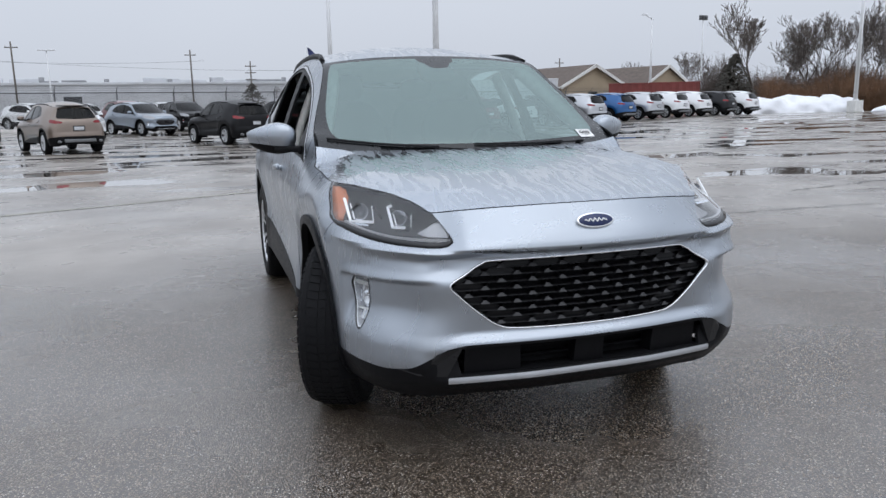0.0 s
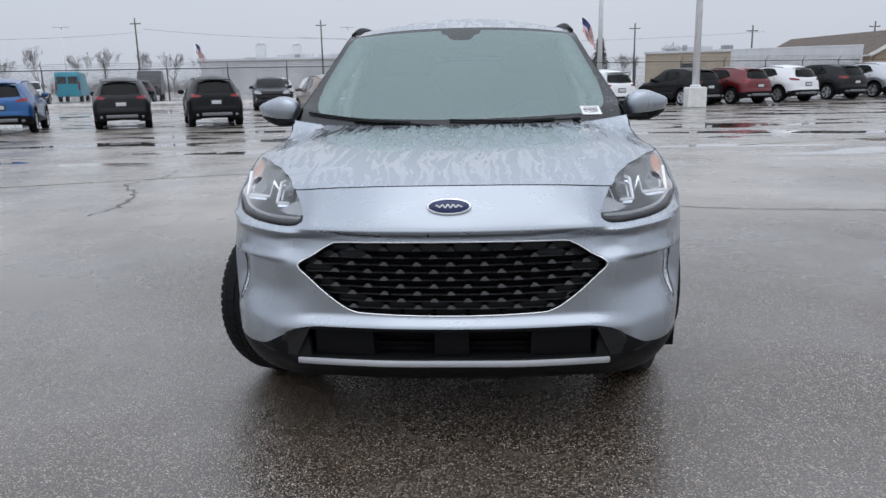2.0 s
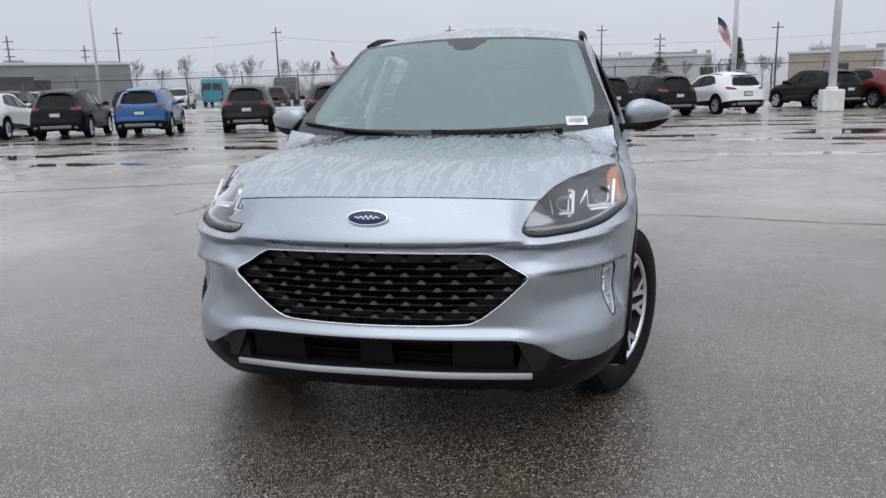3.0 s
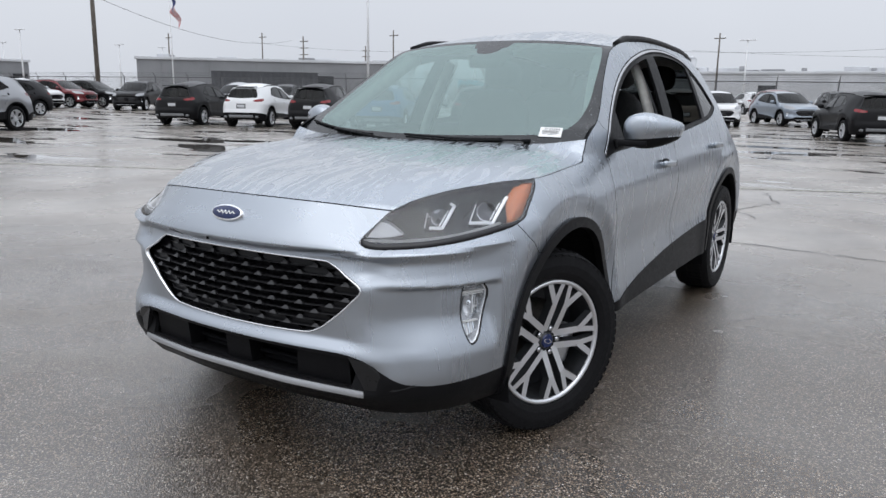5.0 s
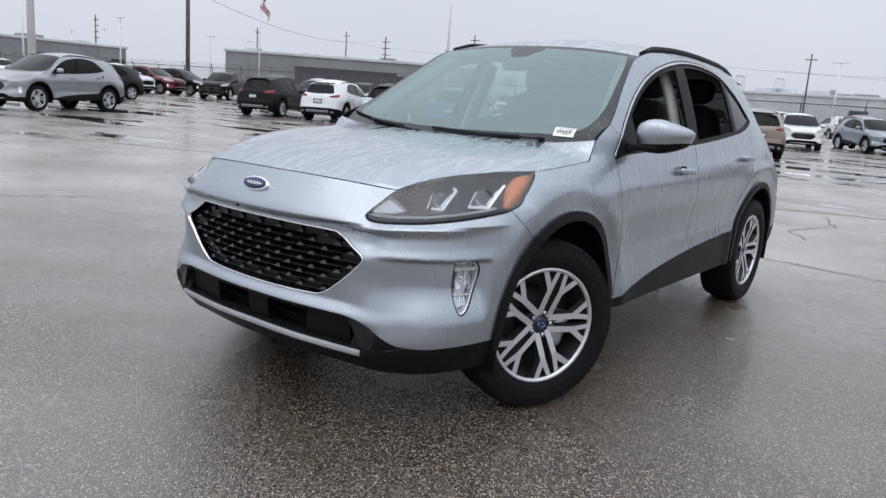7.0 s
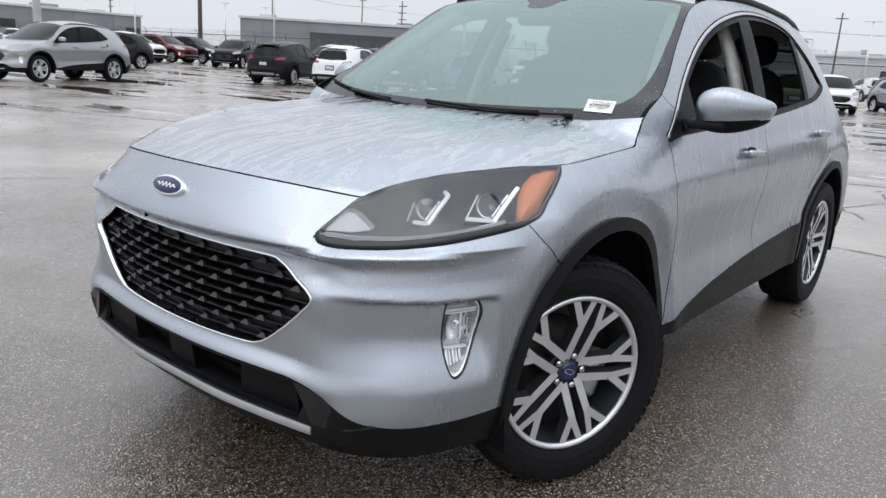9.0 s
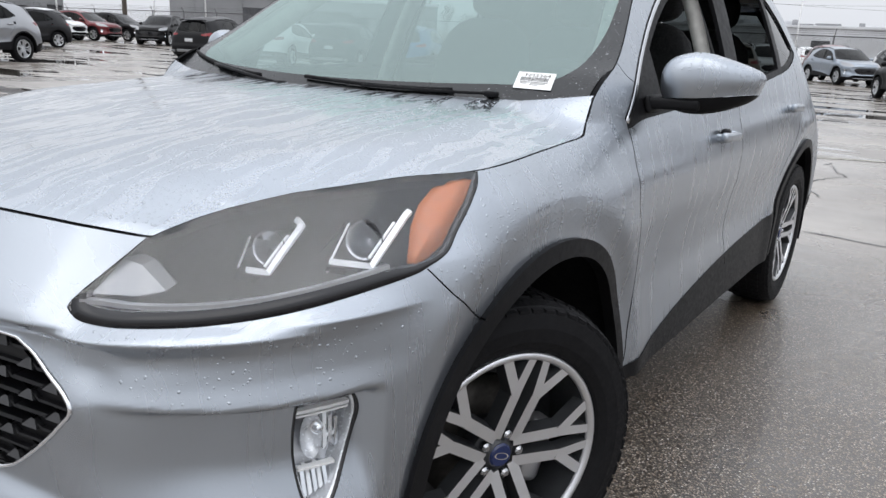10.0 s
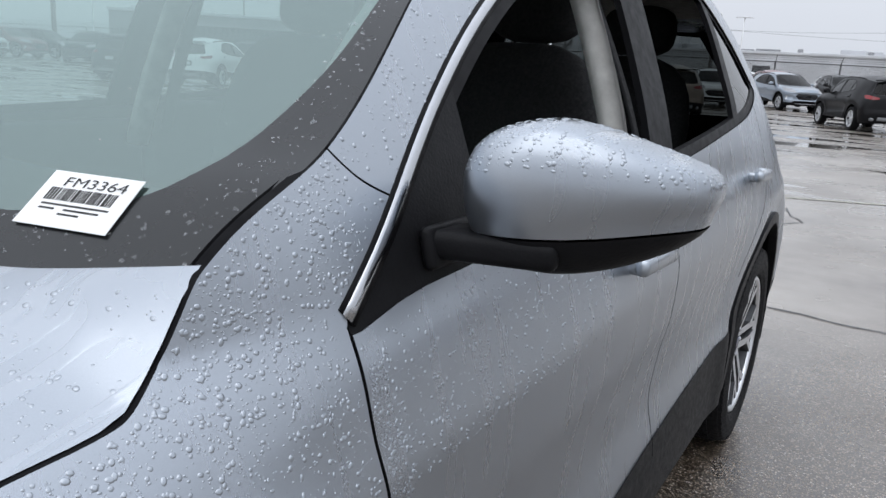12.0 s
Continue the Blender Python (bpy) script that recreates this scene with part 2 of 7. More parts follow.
def box(bm, size, at=(0, 0, 0), bevel=0.0, rot=None, seg=2):
    """Adds a box, with rounded edges, to bm."""
    tmp = bmesh.new()
    bmesh.ops.create_cube(tmp, size=1.0)
    bmesh.ops.scale(tmp, vec=size, verts=tmp.verts)
    if bevel:
        bmesh.ops.bevel(tmp, geom=tmp.edges[:], offset=min(bevel, min(size) * 0.49), segments=seg, profile=0.5, affect="EDGES")
    mat = Matrix.Translation(at) @ (rot.to_matrix().to_4x4() if isinstance(rot, Euler) else (rot or Matrix.Identity(4)))
    bmesh.ops.transform(tmp, matrix=mat, verts=tmp.verts)
    join(bm, tmp)
    return bm


def join(bm, tmp):
    idx = {v: bm.verts.new(v.co) for v in tmp.verts}
    for f in tmp.faces:
        try:
            nf = bm.faces.new([idx[v] for v in f.verts])
            nf.material_index = f.material_index
        except ValueError:
            pass
    tmp.free()


def cyl(bm, r1, r2, a, b, seg=12, cap=True):
    """Adds a tapered round bar from a to b."""
    a, b = Vector(a), Vector(b)
    tmp = bmesh.new()
    bmesh.ops.create_cone(tmp, cap_ends=cap, segments=seg, radius1=r1, radius2=r2, depth=(b - a).length)
    q = (b - a).to_track_quat("Z", "Y").to_matrix().to_4x4()
    bmesh.ops.transform(tmp, matrix=Matrix.Translation((a + b) / 2) @ q, verts=tmp.verts)
    join(bm, tmp)
    return bm


def sweep(path, profile, closed=False, up=(0, 0, 1)):
    """Verts and faces of a profile (across, up) carried along a path."""
    P = [Vector(p) for p in path]
    verts, faces, k = [], [], len(profile)
    for i, p in enumerate(P):
        t = (P[min(i + 1, len(P) - 1)] - P[max(i - 1, 0)]).normalized()
        a = t.cross(Vector(up)).normalized()
        n = a.cross(t).normalized()
        verts += [p + a * q[0] + n * q[1] for q in profile]
    for i in range(len(P) - 1):
        for j in range(k):
            faces.append([i * k + j, i * k + (j + 1) % k, (i + 1) * k + (j + 1) % k, (i + 1) * k + j])
    faces.append(list(range(k))[::-1])
    faces.append([(len(P) - 1) * k + j for j in range(k)])
    return verts, faces


def lathe(profile, seg, axis="x"):
    """Verts and faces of a profile of (along, radius) turned round an axis."""
    verts, faces, k = [], [], len(profile)
    for i in range(seg):
        a = 2 * math.pi * i / seg
        for h, r in profile:
            verts.append((h, r * math.cos(a), r * math.sin(a)))
    for i in range(seg):
        for j in range(k - 1):
            i2 = (i + 1) % seg
            faces.append([i * k + j, i2 * k + j, i2 * k + j + 1, i * k + j + 1])
    return verts, faces


def merge(*parts):
    verts, faces = [], []
    for v, f in parts:
        o = len(verts)
        verts += list(v)
        faces += [[i + o for i in q] for q in f]
    return verts, faces


def flipx(vf):
    return [(-v[0], v[1], v[2]) for v in vf[0]], [q[::-1] for q in vf[1]]


# ---- curves ----
def cubic(ts, P):
    """Natural cubic spline through P (n, d) at ts; returns a function."""
    ts, P = np.asarray(ts, float), np.asarray(P, float)
    n, h = len(ts), np.diff(ts)
    A, B = np.eye(n), np.zeros_like(P)
    for i in range(1, n - 1):
        A[i, i - 1], A[i, i], A[i, i + 1] = h[i - 1], 2 * (h[i - 1] + h[i]), h[i]
        B[i] = 6 * ((P[i + 1] - P[i]) / h[i] - (P[i] - P[i - 1]) / h[i - 1])
    M = np.linalg.solve(A, B)

    def ev(t):
        t = np.asarray(t, float)
        k = np.clip(np.searchsorted(ts, t) - 1, 0, n - 2)
        a, b = (ts[k + 1] - t)[..., None], (t - ts[k])[..., None]
        hk = h[k][..., None]
        return (M[k] * a**3 + M[k + 1] * b**3) / (6 * hk) + (P[k] / hk - M[k] * hk / 6) * a + (P[k + 1] / hk - M[k + 1] * hk / 6) * b
    return ev


def pchip(xs, ys):
    """A spline that never swings past its points."""
    x, y = np.asarray(xs, float), np.asarray(ys, float)
    h, d = np.diff(x), np.diff(y) / np.diff(x)
    m = np.zeros_like(y)
    m[0], m[-1] = d[0], d[-1]
    for i in range(1, len(x) - 1):
        if d[i - 1] * d[i] > 0:
            w1, w2 = 2 * h[i] + h[i - 1], h[i] + 2 * h[i - 1]
            m[i] = (w1 + w2) / (w1 / d[i - 1] + w2 / d[i])

    def ev(q):
        q = np.clip(np.asarray(q, float), x[0], x[-1])
        k = np.clip(np.searchsorted(x, q) - 1, 0, len(x) - 2)
        t = (q - x[k]) / h[k]
        return ((1 + 2 * t) * (1 - t) ** 2 * y[k] + t * (1 - t) ** 2 * h[k] * m[k] + t * t * (3 - 2 * t) * y[k + 1] + t * t * (t - 1) * h[k] * m[k + 1])
    return ev


def sstep(a, b, x):
    t = np.clip((np.asarray(x, float) - a) / (b - a), 0, 1)
    return t * t * (3 - 2 * t)


def smooth_loop(pts, closed=True, n=7):
    """Catmull-Rom through 2D points."""
    P = [np.array(p, float) for p in pts]
    out, k = [], len(P)
    for i in range(k if closed else k - 1):
        g = (lambda j: P[j % k]) if closed else (lambda j: P[min(max(j, 0), k - 1)])
        a, b, c, d = g(i - 1), g(i), g(i + 1), g(i + 2)
        for q in range(n):
            t = q / n
            out.append(0.5 * (2 * b + (c - a) * t + (2 * a - 5 * b + 4 * c - d) * t * t + (3 * b - a - 3 * c + d) * t**3))
    if not closed:
        out.append(P[-1])
    return np.array(out)


def dist_closed(poly):
    """Signed distance (minus inside) to a closed outline."""
    A, B = poly, np.roll(poly, -1, 0)
    box_lo, box_hi = poly.min(0) - 0.15, poly.max(0) + 0.15

    def ev(a, b):
        a, b = np.asarray(a, float), np.asarray(b, float)
        out = np.full(a.shape, 0.2)
        near = (a > box_lo[0]) & (a < box_hi[0]) & (b > box_lo[1]) & (b < box_hi[1])
        if not near.any():
            return out
        Q = np.stack([a[near], b[near]], 1)
        E = B - A
        W = Q[:, None] - A[None]
        t = np.clip((W * E).sum(2) / (E * E).sum(1), 0, 1)
        d = np.sqrt(((W - t[..., None] * E) ** 2).sum(2).min(1))
        c1, c2 = Q[:, 1:] >= A[:, 1], Q[:, 1:] >= B[:, 1]
        cr = E[:, 0] * W[:, :, 1] - E[:, 1] * W[:, :, 0]
        wn_ = ((c1 & ~c2 & (cr < 0)).sum(1) - (~c1 & c2 & (cr > 0)).sum(1))
        out[near] = np.where(wn_ != 0, -d, d)
        return out
    return ev


def dist_line(poly, reach=0.03):
    """Signed distance to an open line, far off beyond its ends."""
    A, B = poly[:-1], poly[1:]
    lo, hi = poly.min(0) - reach, poly.max(0) + reach

    def ev(a, b):
        a, b = np.asarray(a, float), np.asarray(b, float)
        out = np.full(a.shape, 0.2)
        near = (a > lo[0]) & (a < hi[0]) & (b > lo[1]) & (b < hi[1])
        if not near.any():
            return out
        Q = np.stack([a[near], b[near]], 1)
        E = B - A
        W = Q[:, None] - A[None]
        raw = (W * E).sum(2) / (E * E).sum(1)
        t = np.clip(raw, 0, 1)
        dd = ((W - t[..., None] * E) ** 2).sum(2)
        k = dd.argmin(1)
        i = np.arange(len(k))
        cr = (E[k, 0] * W[i, k, 1] - E[k, 1] * W[i, k, 0])
        d = np.sqrt(dd[i, k]) * np.where(cr >= 0, 1, -1)
        past = ((k == 0) & (raw[i, k] < 0)) | ((k == len(A) - 1) & (raw[i, k] > 1))
        out[near] = np.where(past, 0.2, d)
        return out
    return ev


class Sheet:
    """A surface over a grid of two parameters that can be cut along level lines of fields of them."""

    def __init__(self, a, b, fn):
        n, m = a.shape
        self.a, self.b, self.fn = list(a.ravel()), list(b.ravel()), fn
        self.polys = [[i * m + j, (i + 1) * m + j, (i + 1) * m + j + 1, i * m + j + 1] for i in range(n - 1) for j in range(m - 1)]

    def cut(self, field):
        A, B = np.array(self.a), np.array(self.b)
        v = field(A, B)
        v = np.where(np.abs(v) < 1e-7, 1e-7, v)
        pos, cache, out = v > 0, {}, []
        far = np.abs(v) > 0.19
        pl = pos.tolist()
        for q in self.polys:
            k = sum(pl[i] for i in q)
            if k == 0 or k == len(q) or any(far[i] for i in q):
                out.append(q)
                continue
            hi, lo = [], []
            for i, j in zip(q, q[1:] + q[:1]):
                (hi if pl[i] else lo).append(i)
                if pl[i] != pl[j]:
                    key = (min(i, j), max(i, j))
                    if key not in cache:
                        t = v[i] / (v[i] - v[j])
                        cache[key] = len(self.a)
                        self.a.append(self.a[i] + t * (self.a[j] - self.a[i]))
                        self.b.append(self.b[i] + t * (self.b[j] - self.b[i]))
                    hi.append(cache[key])
                    lo.append(cache[key])
            for g in (hi, lo):
                if len(g) > 2:
                    out.append(g)
        self.polys = out

    def centres(self):
        A, B = np.array(self.a), np.array(self.b)
        ca = np.array([A[q].mean() for q in self.polys])
        cb = np.array([B[q].mean() for q in self.polys])
        return ca, cb

    def take(self, mask, rim=0.012, extra=0.0, side=1, hem=False):
        """Verts and faces of the faces in mask, with a rim turned inwards; side 1, -1 or 0 for both."""
        A, B = np.array(self.a), np.array(self.b)
        polys = [q for q, k in zip(self.polys, mask) if k]
        used = sorted({i for q in polys for i in q})
        if not used:
            return [], []
        at = {i: k for k, i in enumerate(used)}
        P = self.fn(A[used], B[used], extra)
        faces = [[at[i] for i in q] for q in polys]
        verts = [tuple(p) for p in P]
        edges = {}
        for q in faces:
            for i, j in zip(q, q[1:] + q[:1]):
                edges[(i, j)] = edges.get((i, j), 0) + 1
        border = [(i, j) for (i, j) in edges if (j, i) not in edges]
        if side == 0:
            border = [(i, j) for i, j in border if abs(verts[i][0]) > 1e-4 or abs(verts[j][0]) > 1e-4]
        if hem:
            faces = []
        if rim:
            R = self.fn(A[used], B[used], extra + rim)
            top, low = {}, {}
            for i, j in border:
                for k in (i, j):
                    if k not in top:
                        top[k] = len(verts)
                        verts.append(verts[k])
                        low[k] = len(verts)
                        verts.append(tuple(R[k]))
                faces.append([top[j], top[i], low[i], low[j]])
        if side == 1:
            return verts, faces
        mv, mf = flipx((verts, faces))
        if side == -1:
            return mv, mf
        allv, mp = list(verts), {}
        for i, v in enumerate(mv):
            if abs(v[0]) < 1e-4:
                mp[i] = i
            else:
                mp[i] = len(allv)
                allv.append(v)
        return allv, faces + [[mp[i] for i in q] for q in mf]


# ---- the body of the crossover: its outline in plan, and how far each height stands in from it ----
OUTLINE = np.array([(-0.45, 0.058), (-0.25, 0.016), (0, 0.0), (0.25, 0.016), (0.45, 0.058), (0.62, 0.115), (0.745, 0.205), (0.83, 0.35), (0.872, 0.52), (0.893, 0.70),
                    (0.90, 0.95), (0.90, 1.4), (0.90, 2.2), (0.90, 3.0), (0.898, 3.6), (0.885, 4.0), (0.845, 4.27), (0.75, 4.43), (0.5, 4.53), (0.25, 4.565), (0, 4.575), (-0.25, 4.565), (-0.5, 4.53)])
_chord = np.concatenate([[0], np.cumsum(np.hypot(*np.diff(OUTLINE, axis=0).T))])
_line = cubic(_chord, OUTLINE)
_t = np.linspace(_chord[2], _chord[-3], 3000)
_c = _line(_t)
_arc = np.concatenate([[0], np.cumsum(np.hypot(*np.diff(_c, axis=0).T))])
S_END = _arc[-1]


def c_at(s):
    return np.stack([np.interp(s, _arc, _c[:, 0]), np.interp(s, _arc, _c[:, 1])], -1)


def s_x(x):
    """Arc length along the nose at half width x."""
    k = _c[:, 1] < 0.5
    return np.interp(x, _c[k, 0], _arc[k])


def s_y(y):
    """Arc length along the flank at y."""
    k = (_arc > 0.5) & (_arc < S_END - 0.5)
    return np.interp(y, _c[k, 1], _arc[k])


STATIONS = [
    (0.0, [(.2, .15), (.26, .10), (.325, .045), (.345, .05), (.40, .08), (.448, .034), (.458, .030), (.497, .052), (.6, .040), (.7, .040), (.757, .046), (.790, .009), (.799, .002), (.808, .005), (.835, .020), (.88, .050), (.945, .092)]),
    (s_x(.30), [(.2, .14), (.26, .09), (.325, .03), (.345, .035), (.40, .065), (.448, .026), (.458, .022), (.5, .046), (.6, .036), (.7, .040), (.757, .046), (.790, .009), (.799, .002), (.808, .005), (.835, .020), (.88, .053), (.94, .098)]),
    (s_x(.47), [(.2, .13), (.26, .075), (.325, .014), (.345, .018), (.40, .04), (.445, .008), (.458, .007), (.5, .032), (.56, .030), (.6, .028), (.67, .026), (.757, .048), (.788, .014), (.797, .006), (.806, .010), (.835, .036), (.875, .072), (.925, .112)]),
    (s_x(.555), [(.2, .12), (.27, .05), (.33, .004), (.345, .006), (.40, .012), (.445, -.006), (.5, .012), (.58, .020), (.67, .012), (.73, .044), (.757, .046), (.775, .016), (.783, .011), (.792, .020), (.82, .055), (.86, .088), (.92, .128)]),
    (s_x(.62), [(.2, .11), (.28, .04), (.34, .0), (.39, -.012), (.44, -.011), (.5, .002), (.58, .010), (.672, .006), (.72, .025), (.752, .034), (.776, .017), (.785, .011), (.791, .016), (.805, .036), (.83, .065), (.87, .100), (.9166, .1353)]),
    (s_x(.68), [(.2, .115), (.28, .04), (.34, .002), (.395, -.009), (.47, -.004), (.5, .001), (.6, .007), (.675, .005), (.725, .022), (.757, .029), (.781, .016), (.789, .011), (.795, .0165), (.808, .038), (.835, .070), (.875, .110), (.9355, .174)]),
    (s_x(.745), [(.2, .12), (.28, .04), (.34, .004), (.40, -.006), (.5, 0), (.6, .004), (.68, .004), (.73, .020), (.762, .025), (.785, .015), (.793, .011), (.799, .017), (.812, .040), (.84, .072), (.88, .115), (.947, .195)]),
    (s_y(.36), [(.2, .12), (.3, .03), (.38, .003), (.5, 0), (.6, 0), (.68, .003), (.737, .016), (.772, .018), (.800, .0135), (.808, .011), (.814, .017), (.832, .040), (.87, .082), (.92, .140), (.966, .196)]),
    (s_y(.54), [(.2, .10), (.3, .03), (.42, .003), (.5, 0), (.7, 0), (.76, .003), (.82, .012), (.86, .026), (.90, .065), (.94, .103), (.9867, .1453)]),
    (s_y(.70), [(.2, .09), (.3, .03), (.5, 0), (.7, 0), (.75, .001), (.82, .008), (.88, .022), (.94, .046), (.988, .080), (1.05, .14)]),
    (s_y(1.0), [(.2, .06), (.5, 0), (.75, 0), (.85, .008), (.92, .028), (.97, .052), (1.005, .082), (1.05, .13)]),
    (s_y(1.4), [(.2, .05), (.3, .02), (.4, .018), (.5, .026), (.6, .032), (.7, .024), (.8, .012), (.88, .012), (.95, .030), (1.0, .046), (1.04, .064), (1.1, .085), (1.184, .124), (1.3, .18), (1.5, .29)]),
    (s_y(2.2), [(.2, .06), (.3, .022), (.4, .022), (.5, .030), (.6, .046), (.7, .036), (.8, .018), (.88, .015), (.95, .026), (1.0, .04), (1.06, .055), (1.1, .067), (1.2, .10), (1.3, .14), (1.4, .185), (1.5, .235), (1.57, .29)]),
    (s_y(3.0), [(.2, .06), (.3, .022), (.4, .020), (.5, .024), (.6, .040), (.7, .034), (.8, .018), (.88, .010), (.97, .018), (1.03, .04), (1.1, .06), (1.2, .093), (1.3, .135), (1.4, .18), (1.5, .235), (1.57, .29)]),
    (s_y(3.6), [(.2, .08), (.4, .02), (.6, .008), (.78, .006), (.9, .006), (1.0, .022), (1.1, .055), (1.2, .097), (1.3, .150), (1.4, .210), (1.5, .285), (1.55, .33)]),
    (s_y(4.05), [(.25, .06), (.4, .02), (.6, .012), (.8, .018), (.9, .036), (1.05, .095), (1.2, .185), (1.35, .28), (1.45, .35), (1.52, .41)]),
    (s_y(4.33), [(.25, .06), (.5, 0), (.8, .020), (.95, .065), (1.05, .13), (1.2, .24), (1.35, .35), (1.5, .46)]),
    (S_END - .5, [(.25, .12), (.35, .03), (.5, 0), (.62, 0), (.68, .03), (.8, .04), (.95, .06), (1.02, .08), (1.1, .12), (1.3, .25), (1.5, .40)]),
    (S_END, [(.25, .12), (.35, .03), (.5, 0), (.62, 0), (.68, .03), (.8, .04), (.95, .06), (1.02, .08), (1.1, .12), (1.3, .25), (1.5, .40)]),
]
_st_s = np.array([q[0] for q in STATIONS])
_st_f = [pchip(*zip(*q[1])) for q in STATIONS]
AXLE_F, AXLE_R, HUB_Z = 0.89, 3.61, 0.355
ARCH_F, ARCH_R, ARCH_IN, ARCH_OUT = 0.94, 3.64, 0.438, 0.477
TOP = pchip([0, s_x(.145), s_x(.343), s_x(.481), s_x(.607), s_x(.618), s_x(.634), s_x(.660), s_x(.70), s_x(.752), s_y(.36), s_y(.52), s_y(.62), s_y(.72), s_y(.95), s_y(1.09), s_y(1.16), s_y(1.20), s_y(1.25), s_y(1.42), s_y(1.70), s_y(1.96), s_y(2.2), s_y(2.6), s_y(3.2), s_y(3.7), s_y(4.05), s_y(4.33), S_END],
            [.938, .937, .931, .921, .9115, .9158, .922, .9305, .9395, .948, .9655, .982, .990, .992, 1.004, 1.015, 1.022, 1.045, 1.106, 1.186, 1.372, 1.524, 1.565, 1.582, 1.565, 1.52, 1.475, 1.455, 1.46])


def inset(s, z):
    s, z = np.asarray(s, float), np.asarray(z, float)
    V = np.stack([f(z) for f in _st_f])
    k = np.clip(np.searchsorted(_st_s, s) - 1, 0, len(_st_s) - 2)
    i = np.arange(len(s))
    km, kp = np.maximum(k - 1, 0), np.minimum(k + 2, len(_st_s) - 1)
    h = _st_s[k + 1] - _st_s[k]
    t = (s - _st_s[k]) / h
    g = lambda a, b: (V[b, i] - V[a, i]) / np.maximum(_st_s[b] - _st_s[a], 1e-6)
    m0, m1 = np.where(k == 0, 0, g(km, k + 1)), np.where(k == len(_st_s) - 2, 0, g(k, kp))
    out = ((1 + 2 * t) * (1 - t) ** 2 * V[k, i] + t * (1 - t) ** 2 * h * m0 + t * t * (3 - 2 * t) * V[k + 1, i] + t * t * (t - 1) * h * m1)
    y = c_at(s)[:, 1]
    # hollow below the shelf that runs from the grille to the fog lamp
    win = sstep(s_x(.53), s_x(.745), s) * (1 - sstep(s_y(.395), s_y(.435), s))
    out = out + 0.042 * win * (1 - sstep(.672, .690, z)) * sstep(.45, .59, z)
    # flares round the wheels, hollow towards the opening
    for yc in (ARCH_F, ARCH_R):
        r = np.hypot(y - yc, z - HUB_Z)
        flank = sstep(s_y(.45), s_y(.62), s) * (1 - sstep(s_y(4.1), s_y(4.3), s))
        out = out + flank * (0.010 * (1 - sstep(.475, .565, r)) - 0.011 * np.exp(-((r - .572) / np.where(r < .572, .045, .080)) ** 2) * (1 - sstep(.92, 1.0, z)))
    return out


def body(s, z, extra=0.0):
    c = c_at(s)
    d = (c_at(np.minimum(s + 1e-3, S_END)) - c_at(np.maximum(s - 1e-3, 0)))
    d /= np.hypot(d[:, 0], d[:, 1])[:, None]
    d[s < 1e-6] = (1, 0)
    d[s > S_END - 1e-6] = (-1, 0)
    q = inset(s, z) + extra
    return np.stack([c[:, 0] - d[:, 1] * q, c[:, 1] + d[:, 0] * q, z], 1)


def sx_loop(pts, **k):
    return smooth_loop([(math.copysign(s_x(abs(x)), x), z) for x, z in pts], **k)


def sy_loop(pts, **k):
    return smooth_loop([(s_y(y), z) for y, z in pts], **k)


GRILLE = dist_closed(sx_loop([(-.36, .753), (0, .757), (.36, .753), (.425, .742), (.48, .708), (.533, .672), (.50, .628), (.43, .563), (.36, .515), (.28, .503), (0, .498), (-.28, .503), (-.36, .515), (-.45, .60), (-.533, .672), (-.425, .742)], n=5))
LAMP_LOW = [(s_x(.521), .828), (s_x(.537), .808), (s_x(.58), .802), (s_x(.66), .806), (s_x(.745), .813), (s_y(.30), .824), (s_y(.42), .838), (s_y(.50), .850), (s_y(.535), .860), (s_y(.585), .878), (s_y(.625), .908), (s_y(.67), .945), (s_y(.718), .986)]
LAMP = dist_closed(smooth_loop(LAMP_LOW + [(s_y(.715), 1.03), (s_y(.4), 1.03), (s_x(.70), 1.0), (s_x(.640), .945), (s_x(.566), .88)], n=6))
FOG_PTS = [(.297, .655), (.306, .676), (.330, .685), (.368, .684), (.394, .670), (.402, .645), (.396, .610), (.380, .565), (.350, .513), (.326, .490), (.309, .494), (.297, .535), (.292, .60)]
FOG = dist_closed(sy_loop(FOG_PTS, n=5))
PAINT_LOW = pchip([0, s_x(.45), s_x(.54), s_x(.60), s_x(.68), s_x(.745), s_y(.30), s_y(.55), s_y(4.05), s_y(4.2), S_END - .4, S_END], [.458, .459, .448, .415, .376, .370, .375, .382, .40, .50, .56, .56])
SILL = pchip([s_y(1.0), s_y(1.40), s_y(1.9), s_y(2.42), s_y(2.95), s_y(3.3)], [.350, .372, .452, .504, .535, .56])
DLO = dist_closed(sy_loop([(1.375, 1.038), (1.60, 1.205), (1.80, 1.330), (2.0, 1.425), (2.2, 1.483), (2.5, 1.528), (2.82, 1.535), (3.13, 1.492), (3.33, 1.375), (3.45, 1.255), (3.46, 1.235), (3.37, 1.200), (3.2, 1.160), (2.9, 1.128), (2.4, 1.090), (1.8, 1.062), (1.5, 1.047)], n=5))
GAPS = [dist_line(sy_loop(q, closed=False)) for q in (
    [(1.378, 1.040), (1.376, .99), (1.374, .92), (1.382, .85), (1.400, .785), (1.432, .69), (1.448, .6), (1.445, .45), (1.44, .39)],
    [(2.365, 1.10), (2.375, .9), (2.395, .6), (2.40, .45)],
    [(3.36, 1.20), (3.37, 1.05), (3.30, .90), (3.19, .78), (3.14, .70)],
    [(.530, .858), (.577, .806), (.665, .738)],
    [(1.405, 1.195), (1.445, 1.155), (1.50, 1.128)],
)]


